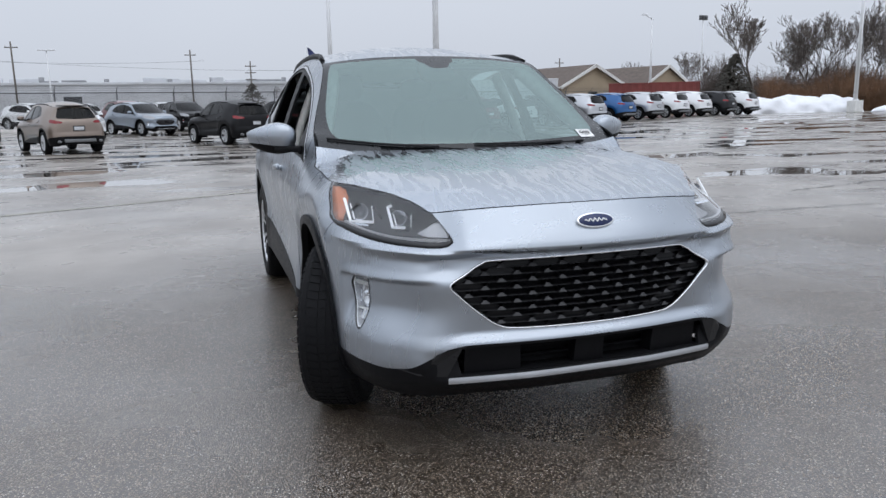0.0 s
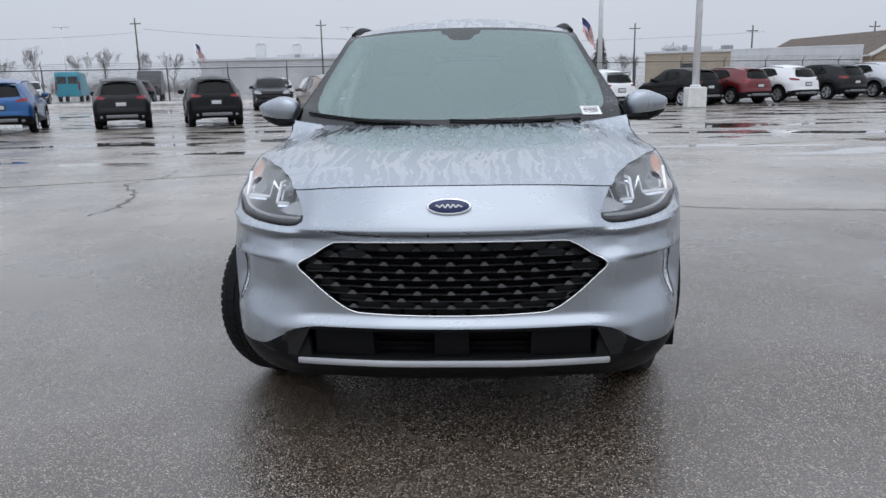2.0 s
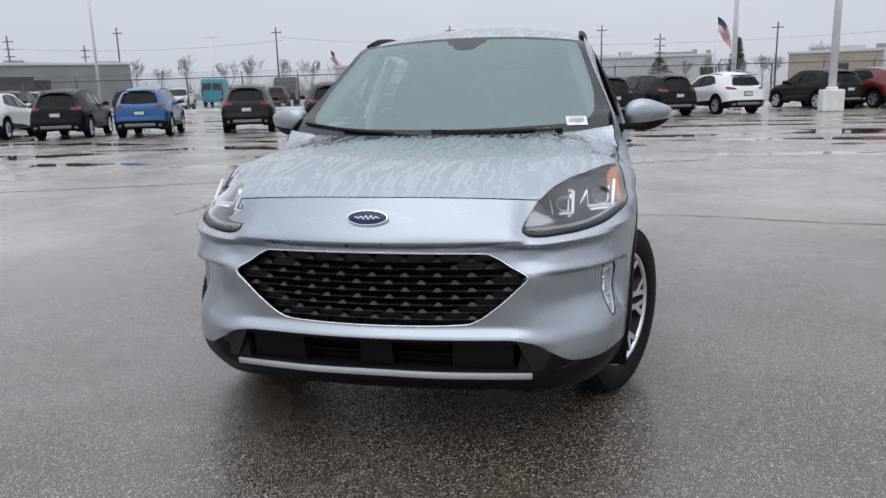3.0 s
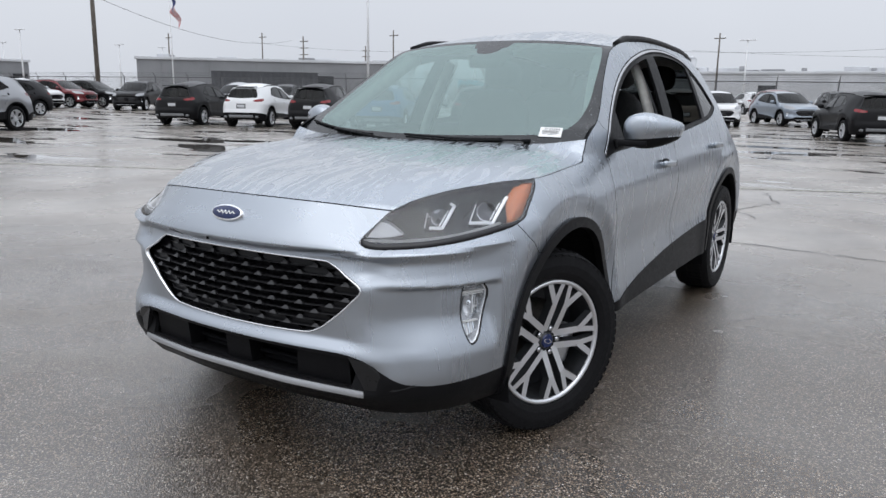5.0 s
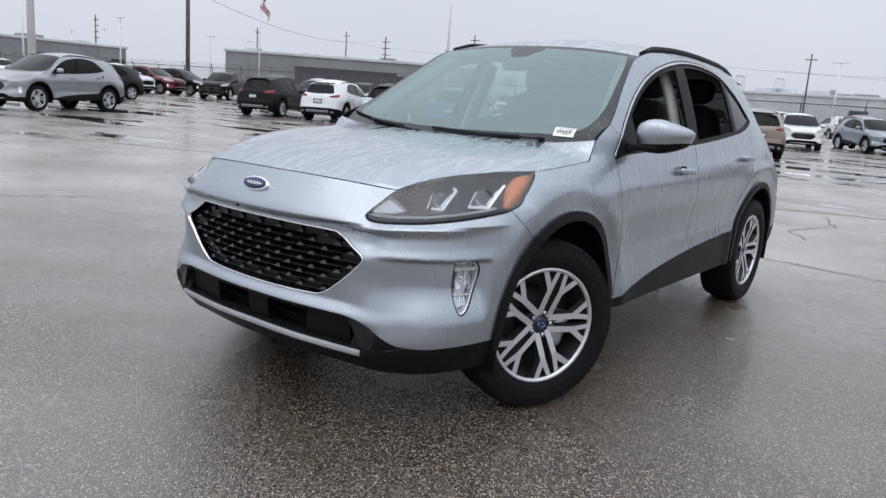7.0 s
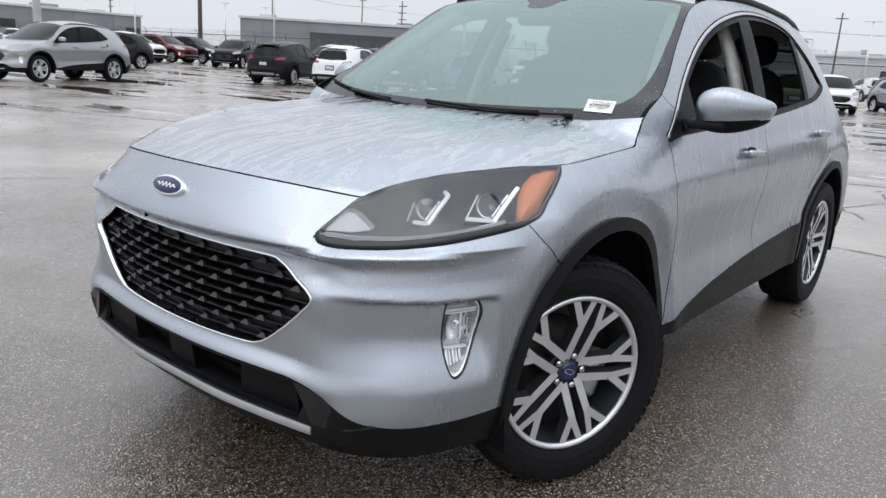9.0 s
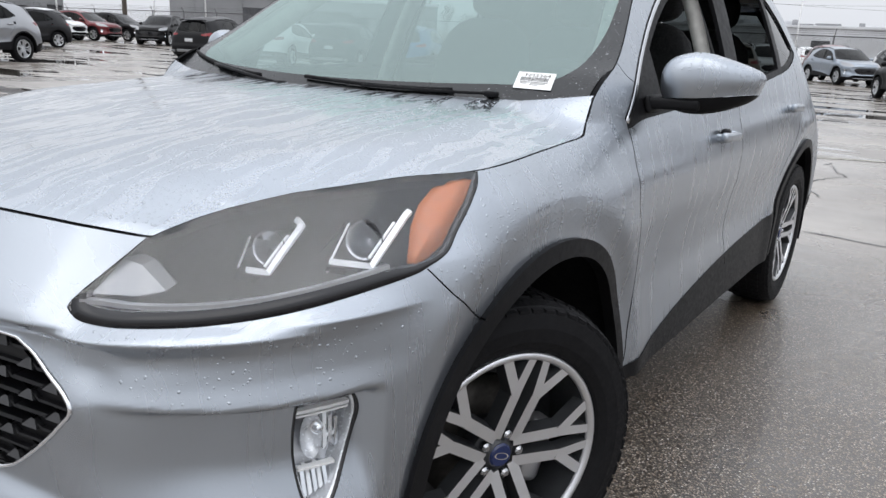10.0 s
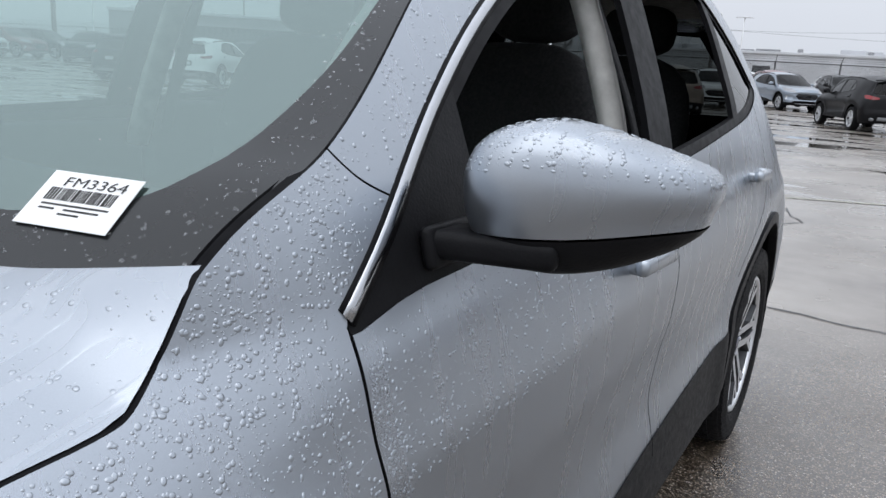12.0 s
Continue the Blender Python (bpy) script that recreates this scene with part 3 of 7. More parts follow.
def arch(yc, r):
    return lambda s, z: np.where((s > 0.75) & (s < S_END - 0.6), np.hypot(c_at(s)[:, 1] - yc, z - HUB_Z) - r, 0.2)


PILLAR_B = (2.295, 2.435)
PILLAR_C = (3.06, 3.12)
SAIL = 1.64
LEAN = .16
TAIL = dist_closed(smooth_loop([(s_y(4.16), 1.075), (s_y(4.27), 1.085), (S_END - .66, 1.06), (S_END - .50, 1.03), (S_END - .47, .99), (S_END - .55, .965), (S_END - .68, .965), (s_y(4.30), .985), (s_y(4.20), 1.01)], n=5))
REARGLASS = dist_closed(smooth_loop([(S_END + .6, 1.43), (S_END - .50, 1.43), (S_END - .60, 1.38), (S_END - .68, 1.18), (S_END - .64, 1.13), (S_END - .5, 1.11), (S_END + .5, 1.11)], n=5))


def grid(res):
    ns = int(S_END / res)
    s = np.linspace(0, S_END, ns + 1)
    if res < .03:
        s = np.unique(np.concatenate([s, np.linspace(s_y(1.14), s_y(1.30), 48), np.linspace(s_x(.52), s_y(.70), 70)]).round(5))
    nv = int(1.3 / res)
    v = np.linspace(0, 1, nv + 1)
    if res < .03:
        v = np.unique(np.concatenate([v, np.linspace(.74, .83, 30)]).round(5))
        nv = len(v) - 1
    S = np.repeat(s[:, None], nv + 1, 1)
    zb = pchip([0, s_x(.6), s_y(.5), s_y(1.35), s_y(3.2), s_y(4.1), S_END], [.25, .25, .265, .335, .335, .27, .30])(s)
    Z = zb[:, None] + (TOP(s) - zb)[:, None] * v[None]
    return S, Z


def patch(nu, nv, fn, u1=1.0, v0=0.0):
    u, v = np.meshgrid(np.linspace(0, u1, nu + 1), np.linspace(v0, 1, nv + 1), indexing="ij")
    return Sheet(u, v, fn)


def offset_fn(surf):
    """Lets a surface of (u, v) be shifted along its normal."""
    def fn(a, b, extra=0.0):
        P = surf(a, b)
        if extra:
            e = 1e-3
            du = surf(a + e, b) - surf(a - e, b)
            dv = surf(a, np.minimum(b + e, 1)) - surf(a, np.maximum(b - e, 0))
            n = np.cross(du, dv)
            n /= np.maximum(np.linalg.norm(n, axis=1), 1e-9)[:, None]
            n *= np.where(n[:, 2:] < 0, -1, 1)
            P = P - n * extra
        return P
    return fn


def edge(s):
    return body(s, TOP(s))


S_HOOD0, S_HOOD1 = s_x(.607), s_y(1.255)
HOOD_YC = pchip([0, .12, .4, .75, 1], [.092, .20, .48, .85, 1.11])
HOOD_ZC = pchip([.09, .14, .20, .35, .6, .85, 1.11, 1.3], [.940, .958, .974, 1.002, 1.036, 1.062, 1.082, 1.09])


def hood_surf(u, v):
    e = edge(S_HOOD0 + (S_HOOD1 - S_HOOD0) * v)
    yc = HOOD_YC(v)
    y = yc + (e[:, 1] - yc) * np.abs(u) ** 2.0
    zc = HOOD_ZC(yc)
    # a broad dome with a ridge inside each edge
    k = 0.5 * (np.abs(u) - .80 + np.sqrt((np.abs(u) - .80) ** 2 + .0012)) / .2
    g = 0.22 * np.abs(u) ** 2 + 0.78 * k
    z = zc + (e[:, 2] - zc) * np.minimum(g, 1.0 + .2 * (g - 1))
    # the front edge follows the top of the nose
    P = np.stack([e[:, 0] * u, y, z], 1)
    e0 = edge(np.full(1, S_HOOD0))[0]
    zc0 = HOOD_ZC(HOOD_YC(0.0))
    gk = 0.5 * (np.abs(u) - .80 + np.sqrt((np.abs(u) - .80) ** 2 + .0012)) / .2
    gg = 0.22 * np.abs(u) ** 2 + 0.78 * gk
    base = np.stack([e0[0] * u, HOOD_YC(0.0) + (e0[1] - HOOD_YC(0.0)) * np.abs(u) ** 2.0, zc0 + (e0[2] - zc0) * np.minimum(gg, 1.0 + .2 * (gg - 1))], 1)
    nose = edge(np.abs(u) * S_HOOD0)
    nose[:, 0] *= np.where(u < 0, -1, 1)
    return P + (nose - base) * ((1 - np.clip(v, 0, 1)) ** 7)[:, None]


def screen_surf(u, v):
    e = edge(s_y(1.262 + (1.965 - 1.262) * v))
    yc = 1.05 + (1.935 - 1.05) * v
    zc = 1.038 + (1.568 - 1.038) * v + 0.035 * 4 * v * (1 - v) * 0.6
    w = np.abs(u) ** 2.3
    dip = .020 * (1 - sstep(0, .17, v))
    return np.stack([e[:, 0] * u * .995, yc + (e[:, 1] - yc) * w, zc + (e[:, 2] - zc) * w - dip], 1)


ROOF_Z = pchip([1.93, 2.2, 2.6, 3.0, 3.6, 4.0, 4.175], [1.566, 1.622, 1.664, 1.672, 1.635, 1.565, 1.495])


def roof_surf(u, v):
    e = edge(s_y(1.965) + (S_END - s_y(1.965)) * v)
    yc = 1.935 + (4.175 - 1.935) * v
    w = np.abs(u) ** 2.6
    zc = ROOF_Z(yc)
    return np.stack([e[:, 0] * u, yc + (e[:, 1] - yc) * w, zc + (e[:, 2] - zc) * w], 1)


def wheel_parts(seg, far=False):
    """Tyre, rim, spokes and back plate of the five-twin-spoke wheel, turned round the x axis with the face at plus x."""
    prof = [(-.085, .245), (-.105, .262), (-.113, .30), (-.108, .335), (-.095, .350), (-.05, .357), (.05, .357), (.095, .350), (.108, .335), (.114, .305), (.112, .275), (.104, .255), (.090, .245)]
    tyre = lathe(prof, seg)
    if not far:
        # tread blocks on the shoulders and ribs between the grooves
        tb = []
        for i in range(64):
            a = 2 * math.pi * i / 64
            for x0, x1, sk in ((-.108, -.072, .012), (-.064, -.022, -.010), (-.012, .012, 0), (.022, .064, .010), (.072, .108, -.012)):
                r0 = .349 if abs(x0) > .07 else .354
                c = []
                for xx, rr in ((x0, r0 - (.012 if x0 < -.1 else 0)), (x1, r0 - (.012 if x1 > .1 else 0))):
                    for aa in (-.036, .036):
                        for dr in (0, .0065):
                            ang = a + aa + sk * (1 if xx == x1 else -1)
                            c.append((xx, (rr + dr) * math.cos(ang), (rr + dr) * math.sin(ang)))
                tb.append((c, [[0, 1, 3, 2], [4, 6, 7, 5], [1, 5, 7, 3], [0, 4, 5, 1], [2, 3, 7, 6]]))
        wheel_parts.tread = merge(*tb)
    rim = lathe([(.084, .247), (.098, .247), (.102, .243), (.101, .236), (.096, .230), (.090, .2285)], seg)
    barrel = merge(lathe([(-.03, .0), (-.03, .225)], 36), lathe([(.090, .2285), (.02, .2150), (-.08, .2215)], 36))
    spokes = []

    def bar(p, q, w0, w1, x0, x1, dep, out):
        p, q = Vector((0, *p)), Vector((0, *q))
        t = (q - p).normalized()
        n = Vector((0, -t.z, t.y))
        c = []
        for pt, w, xx in ((p, w0, x0), (q, w1, x1)):
            for sg in (-1, 1):
                c.append(tuple(pt + n * sg * w / 2 + Vector((xx, 0, 0))))
                c.append(tuple(pt + n * sg * (w / 2 + .006) + Vector((xx - dep, 0, 0))))
        out.append((c, [[0, 2, 6, 4], [0, 4, 5, 1], [2, 3, 7, 6], [1, 5, 7, 3], [4, 6, 7, 5], [0, 1, 3, 2]]))
    pol = lambda r, d: (r * math.cos(radians(d)), r * math.sin(radians(d)))
    for k in range(5):
        a = 90 + 72 * k
        for sg in (-1, 1):
            out = []
            p1 = pol(.152, a + sg * 11.0)
            bar(pol(.043, a + sg * 36), p1, .026, .025, .072, .090, .034, out)
            bar(p1, pol(.237, a + sg * 4.6), .023, .020, .090, .0955, .028, out)
            bar(p1, pol(.237, a + sg * 21.5), .024, .024, .090, .0955, .028, out)
            spokes.append(merge(*out))
    hub = lathe([(.074, .0), (.074, .030), (.066, .038), (.060, .068), (.03, .075)], 24)
    return tyre, rim, spokes, barrel, hub


def build_wheel(parent, at, side, steer, far, seg):
    m = pose(*at) @ pose(0, 0, 0, 0, 0, steer) @ (pose(0, 0, 0, 0, 0, 180) if side < 0 else Matrix.Identity(4)) @ pose(0, 0, 0, -18, 0, 0)
    t, r, sp, bar, hub = build_wheel.cache.setdefault((far, seg), wheel_parts(seg, far))
    w = part("wheel", r, ALLOY, parent, "machined alloy wheel with five twin spokes", m=m)
    part("tyre", t, RUBBER, w, "wet black rubber tyre", smooth=far)
    if not far:
        tagged(part("tread", wheel_parts.tread, RUBBER, w, smooth=False), kind="stuff")
    part("barrel", bar, ALLOYD, w)
    if far:
        part("spokes", merge(hub, *sp), ALLOY, w, smooth=False)
        return w
    part("hub", hub, ALLOYD, w, smooth=False)
    for q in sp:
        ob = part("spoke", q, [ALLOY, ALLOYD], w, smooth=False)
        for i, f in enumerate(ob.data.polygons):
            f.material_index = 0 if i % 6 == 0 else 1
    part("centre_cap", lathe([(.079, 0), (.079, .024), (.073, .029)], 24), NAVY, w, "navy centre cap", smooth=False)
    ell = lathe([(.0795, .013), (.0795, .0155)], 24)
    part("cap_ring", ([(v[0], v[1] * 1.25, v[2] * .55) for v in ell[0]], ell[1]), CHROME, w)
    for k in range(5):
        a = radians(90 + 72 * k)
        c = Vector((0, .049 * math.cos(a), .049 * math.sin(a)))
        bm = bmesh.new()
        cyl(bm, .0125, .0115, c + Vector((.050, 0, 0)), c + Vector((.076, 0, 0)), 6)
        cyl(bm, .0105, .006, c + Vector((.076, 0, 0)), c + Vector((.081, 0, 0)), 10)
        part("lug_nut", bm, SMOKED, w, smooth=False)
    part("brake_disc", lathe([(-.01, .06), (-.01, .15), (-.03, .15)], 36), IRON, w, "rusty grey cast-iron brake disc")
    bm = bmesh.new()
    box(bm, (.07, .075, .16), (.012, .13 * side * (1 if at[1] < 2 else -1), 0.0), .02)
    part("brake_caliper", bm, SKID, w)
    return w


build_wheel.cache = {}


def front_xy(x, z, extra=0.0):
    """A point on the nose at half width x and height z."""
    p = body(np.array([s_x(abs(x))]), np.array([z]), extra)[0]
    return Vector((math.copysign(p[0], x) if abs(x) > 1e-6 else 0.0, p[1], p[2]))


def flank(y, z, extra=0.0):
    return Vector(body(np.array([float(s_y(y))]), np.array([float(z)]), extra)[0])


def strip_on(pts, w, t, extra=0.0, n=9, width_dir="z"):
    """A raised strip along a line of (y, z) on the flank."""
    line = sy_loop(pts, closed=False, n=n)
    S, Z = line[:, 0], line[:, 1]
    d = np.gradient(line, axis=0)
    d /= np.hypot(d[:, 0], d[:, 1])[:, None]
    nrm = np.stack([-d[:, 1], d[:, 0]], 1)
    rows = []
    for off, ex in ((-w / 2, 0.002), (-w / 2, -t * .7), (-w / 4, -t), (w / 4, -t), (w / 2, -t * .7), (w / 2, 0.002)):
        rows.append(body(S + nrm[:, 0] * off, Z + nrm[:, 1] * off, extra + ex))
    k = len(rows)
    verts = [tuple(rows[j][i]) for i in range(len(S)) for j in range(k)]
    faces = [[i * k + j, (i + 1) * k + j, (i + 1) * k + j + 1, i * k + j + 1] for i in range(len(S) - 1) for j in range(k - 1)]
    faces += [list(range(k)), [(len(S) - 1) * k + j for j in range(k)][::-1]]
    return verts, faces


def ring_on(field_poly, w, t, extra=0.0, both=True):
    """A raised frame along a closed outline on the body."""
    S, Z = field_poly[:, 0], field_poly[:, 1]
    d = np.roll(field_poly, -1, 0) - np.roll(field_poly, 1, 0)
    d /= np.hypot(d[:, 0], d[:, 1])[:, None]
    nrm = np.stack([-d[:, 1], d[:, 0]], 1)
    rows = []
    for off, ex in ((-w / 2, 0.01), (-w / 2, -t * .6), (-w / 5, -t), (w / 5, -t), (w / 2, -t * .6), (w / 2, 0.01)):
        q = S + nrm[:, 0] * off
        p = body(np.abs(q), Z + nrm[:, 1] * off, extra + ex)
        p[:, 0] *= np.where(q < 0, -1, 1)
        rows.append(p)
    k, n = len(rows), len(S)
    verts = [tuple(rows[j][i]) for i in range(n) for j in range(k)]
    faces = [[i * k + j, ((i + 1) % n) * k + j, ((i + 1) % n) * k + j + 1, i * k + j + 1] for i in range(n) for j in range(k - 1)]
    return verts, faces


def super_egg(centre, radii, p=2.6, nu=28, nv=16, warp=None):
    verts, faces = [], []
    f = lambda c: math.copysign(abs(c) ** (2 / p), c)
    for j in range(nv + 1):
        b = -math.pi / 2 + math.pi * j / nv
        for i in range(nu):
            a = 2 * math.pi * i / nu
            v = Vector((f(math.cos(b)) * f(math.cos(a)) * radii[0], f(math.cos(b)) * f(math.sin(a)) * radii[1], f(math.sin(b)) * radii[2]))
            if warp:
                v = warp(v)
            verts.append(tuple(v + Vector(centre)))
    for j in range(nv):
        for i in range(nu):
            i2 = (i + 1) % nu
            faces.append([j * nu + i, j * nu + i2, (j + 1) * nu + i2, (j + 1) * nu + i])
    return verts, faces


def mirror_parts():
    """Door mirror: a rounded cap over a black base on a short arm (driver's side)."""
    def warp(v):
        # deep and tall at the door, drawn out and back to the tip
        k = (v.x + .11) / .22
        h = 1.0 - .45 * sstep(.30, 1.0, k) if v.z > -.035 else 1.0 - .2 * sstep(.4, 1.0, k)
        # tucked in below the crease
        under = 1.0 - .24 * min(1.0, max(0.0, (.004 - v.z) / .079))
        v.x, v.y = v.x * (1 - .35 * (1 - under)), v.y * under
        v.z = v.z * float(h) + (.012 * k)
        v.y = v.y * (1.0 - .15 * k) + .085 * k * k
        return v
    egg = super_egg((.961, 1.578, 1.138), (.118, .070, .078), 2.9, 48, 36, warp)
    return egg


def build_car(label, coat, m, far=False, res=0.012, group=""):
    car = thing("parked_car" if far else "compact_crossover", label, "car", m, group)
    S, Z = grid(res)
    sh = Sheet(S, Z, body)
    af, ar = arch(ARCH_F, ARCH_IN), arch(ARCH_R, ARCH_IN)
    bf, br = arch(ARCH_F, ARCH_OUT), arch(ARCH_R, ARCH_OUT)
    low = lambda s, z: np.where((s < s_y(.6)) | (s > s_y(3.95)), z - PAINT_LOW(s), 0.2)
    sill = lambda s, z: np.where((s > s_y(.95)) & (s < s_y(3.45)), z - SILL(s), 0.2)
    lineS = lambda y: (lambda s, z: np.where(z > .95, np.clip(s - s_y(y + LEAN * (z - 1.1)), -.18, .18), 0.2))
    fields = [af, ar, bf, br, low, sill, LAMP, GRILLE, FOG, DLO, lambda s, z: DLO(s, z) + .022, lineS(PILLAR_B[0]), lineS(PILLAR_B[1]), lineS(PILLAR_C[0]), lineS(PILLAR_C[1]), lineS(SAIL), TAIL, REARGLASS]
    intake = lambda s, z: np.where(s < .7, np.maximum(np.maximum(z - .446, .346 - z), s - s_x(.50) - (z - .346) * .25), .2)
    fields.append(intake)
    skid = lambda s, z: np.where(s < .8, np.maximum(np.maximum(z - .340, .318 - z), s - s_x(.545)), .2)
    fields.append(skid)
    bump_r = lambda s, z: np.where(s > s_y(4.0), z - .70, .2)
    fields.append(bump_r)
    gap_w = [.0022, .0022, .0022, .0014, .0012]
    for g, w_ in zip(GAPS, gap_w):
        for o in (-w_, w_):
            fields.append(lambda s, z, g=g, o=o: g(s, z) + o)
    for f in fields:
        sh.cut(f)
    a, b = sh.centres()
    y = c_at(a)[:, 1]
    gap = np.zeros(len(a), bool)
    for g, w_ in zip(GAPS, gap_w):
        gap |= np.abs(g(a, b)) < w_
    dlo = DLO(a, b)
    name = np.full(len(a), "quarter_panel", dtype=object)
    isfront = a < s_y(.60)
    # the bumper's edge with the fender
    brk = np.interp(b, [.3, .738, .806, .858], [s_y(.667), s_y(.665), s_y(.577), s_y(.530)])
    name[(a < brk) & (b < .90)] = "front_bumper"
    name[(a < s_x(.62)) & (b >= .80)] = "front_bumper"
    fe = (a >= brk) & (a < s_y(2.0)) & (name == "quarter_panel")
    door1 = np.interp(b, [.39, .45, .6, .69, .785, .85, .92, .99, 1.04, 1.2, 1.35, 1.6], [s_y(q) for q in (1.44, 1.445, 1.448, 1.432, 1.40, 1.382, 1.374, 1.376, 1.378, 1.57, 1.82, 2.2)])
    name[fe & (a < door1)] = "fender"
    door2 = np.interp(b, [.45, .6, .9, 1.1], [s_y(q) for q in (2.40, 2.395, 2.375, 2.365)])
    door3 = np.interp(b, [.6, .70, .78, .90, 1.05, 1.20], [s_y(q) for q in (3.10, 3.14, 3.19, 3.30, 3.37, 3.36)])
    side = (a >= door1) & (name != "front_bumper") & (b < 1.16) & (dlo > 0)
    name[side & (a < door2)] = "front_door"
    name[side & (a >= door2) & (a < door3)] = "rear_door"
    name[(b > 1.06) & (dlo > 0) & (a > s_y(1.38)) & (a < s_y(4.1)) & (name == "quarter_panel")] = "roof_side"
    name[(name == "fender") & (GAPS[4](a, b) > 0) & (GAPS[4](a, b) < .19)] = "fender"
    rear = a > s_y(4.18)
    name[rear] = "tailgate"
    name[(a > s_y(4.0)) & (b < .70)] = "rear_bumper"
    name[(sill(a, b) < 0)] = "sill_trim"
    name[(low(a, b) < 0) & (a < s_y(.8))] = "lower_bumper"
    name[(low(a, b) < 0) & (a > s_y(3.9))] = "rear_valance"
    name[intake(a, b) < 0] = "intake"
    name[skid(a, b) < 0] = "skid_plate"
    name[bf(a, b) < 0] = "arch_trim"
    name[br(a, b) < 0] = "arch_trim"
    name[dlo < 0] = "window_trim"
    inw = dlo < -.022
    yl = y - LEAN * (b - 1.1)
    name[(dlo < 0) & (yl < SAIL)] = "mirror_sail"
    name[inw & (yl < PILLAR_B[0]) & (yl > SAIL)] = "front_window"
    name[inw & (yl > PILLAR_B[1]) & (yl < PILLAR_C[0])] = "rear_window"
    name[inw & (yl > PILLAR_C[1])] = "quarter_glass"
    name[LAMP(a, b) < 0] = "lamp"
    name[GRILLE(a, b) < 0] = "grille"
    name[FOG(a, b) < 0] = "fog"
    name[TAIL(a, b) < 0] = "tail_lamp"
    name[REARGLASS(a, b) < 0] = "rear_screen"
    name[gap] = "gap"
    name[(af(a, b) < 0) | (ar(a, b) < 0)] = "void"
    is_r = y > 2.0
    mk = lambda n, extra=None: (name == n) if extra is None else (name == n) & extra
    rim = 0 if far else .014
    lab = {"front_bumper": "silver painted front bumper beaded with rain"}
    for nm, mt in (("front_bumper", coat), ("lower_bumper", PLASTIC), ("skid_plate", SKID), ("tailgate", coat), ("rear_bumper", coat), ("rear_valance", PLASTIC), ("rear_screen", PRIVACY)):
        ob = part(nm, sh.take(mk(nm), 0 if mt is coat else rim, -.004 if nm == "skid_plate" else 0, 0), mt, car, "" if far else lab.get(nm, ""))
        # turned edges in near-black: the shade of the panel gaps as colour
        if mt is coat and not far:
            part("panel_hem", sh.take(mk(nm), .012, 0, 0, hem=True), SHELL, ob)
    for sd in (1, -1):
        for nm, mt, ex in (("fender", coat, 0), ("front_door", coat, 0), ("rear_door", coat, 0), ("quarter_panel", coat, 0), ("roof_side", coat, 0), ("sill_trim", PLASTIC, -.003), ("window_trim", PILLARB, .004), ("mirror_sail", PLASTIC, .002), ("quarter_glass", PRIVACY, .008)):
            ob = part(nm, sh.take(mk(nm), 0 if mt is coat else rim, ex, sd), mt, car)
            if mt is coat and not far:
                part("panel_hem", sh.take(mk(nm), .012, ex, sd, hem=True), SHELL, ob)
        for e in (~is_r, is_r):
            part("arch_trim", sh.take(mk("arch_trim", e), .03, -.012, sd), PLASTIC, car)
        if far:
            for nm in ("front_window", "rear_window"):
                part(nm, sh.take(mk(nm), 0, .008, sd), PRIVACY, car)
            part("headlight", sh.take(mk("lamp"), 0, 0, sd), CORNERM, car)
        part("tail_lamp", sh.take(mk("tail_lamp"), .02, -.006, sd), REDLAMP, car)
    # dark shell behind the gaps and openings
    shell = ~np.isin(name, ("void", "front_window", "rear_window", "quarter_glass", "rear_screen", "lamp", "grille", "fog", "intake", "window_trim", "mirror_sail"))
    if not far:
        part("inner_shell", sh.take(shell, 0, .016, 0), SHELL, car)
    # hood, windscreen and roof
    nu = 8 if far else 44
    hd = patch(nu, 10 if far else 60, offset_fn(hood_surf), .994, .007)
    hp = np.ones(len(hd.polys), bool)
    hood = part("hood", hd.take(hp, 0, 0, 0), coat, car, "" if far else "silver hood streaked with rain")
    # hood edge likewise blackened to stand for shade in its gap
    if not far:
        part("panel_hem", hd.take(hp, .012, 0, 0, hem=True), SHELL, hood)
    if not far:
        # dark sheet added below the hood, standing for shade in its edge gap
        hu = patch(20, 24, offset_fn(hood_surf), 1.0)
        part("hood_frame", hu.take(np.ones(len(hu.polys), bool), 0, .02, 0), SHELL, car)
    ws = patch(12 if far else 40, 12 if far else 36, offset_fn(screen_surf))
    glass_edge = dist_closed(smooth_loop([(-1.6, .118), (0, .118), (.35, .118), (.62, .113), (.76, .106), (.835, .112), (.876, .137), (.905, .20), (.925, .29), (.945, .42), (.955, .60), (.958, .80), (.94, .925), (.90, .955), (.70, .962), (0, .965), (-1.6, .965)], n=6))
    frit = lambda u, v: np.clip(glass_edge(u, v), -.18, .18)
    eye_box = dist_closed(smooth_loop([(-.17, 1.1), (.17, 1.1), (.165, .93), (.12, .905), (.07, .845), (-.07, .845), (-.12, .905), (-.165, .93)], n=4))
    ws.cut(frit)
    if not far:
        ws.cut(eye_box)
    u, v = ws.centres()
    pane = (frit(u, v) < 0) & ((eye_box(u, v) > 0) if not far else True)
    scr = part("windscreen", ws.take(pane, 0, 0, 0), SCREEN if not far else PRIVACY, car, "" if far else "rain-spotted windscreen that mirrors the sky")
    scr.visible_shadow = False
    part("windscreen_border", ws.take(~pane, 0, .0, 0), FRIT, scr)
    rf = patch(10 if far else 32, 14 if far else 60, offset_fn(roof_surf), .985)
    part("roof", rf.take(np.ones(len(rf.polys), bool), rim, 0, 0), coat, car)
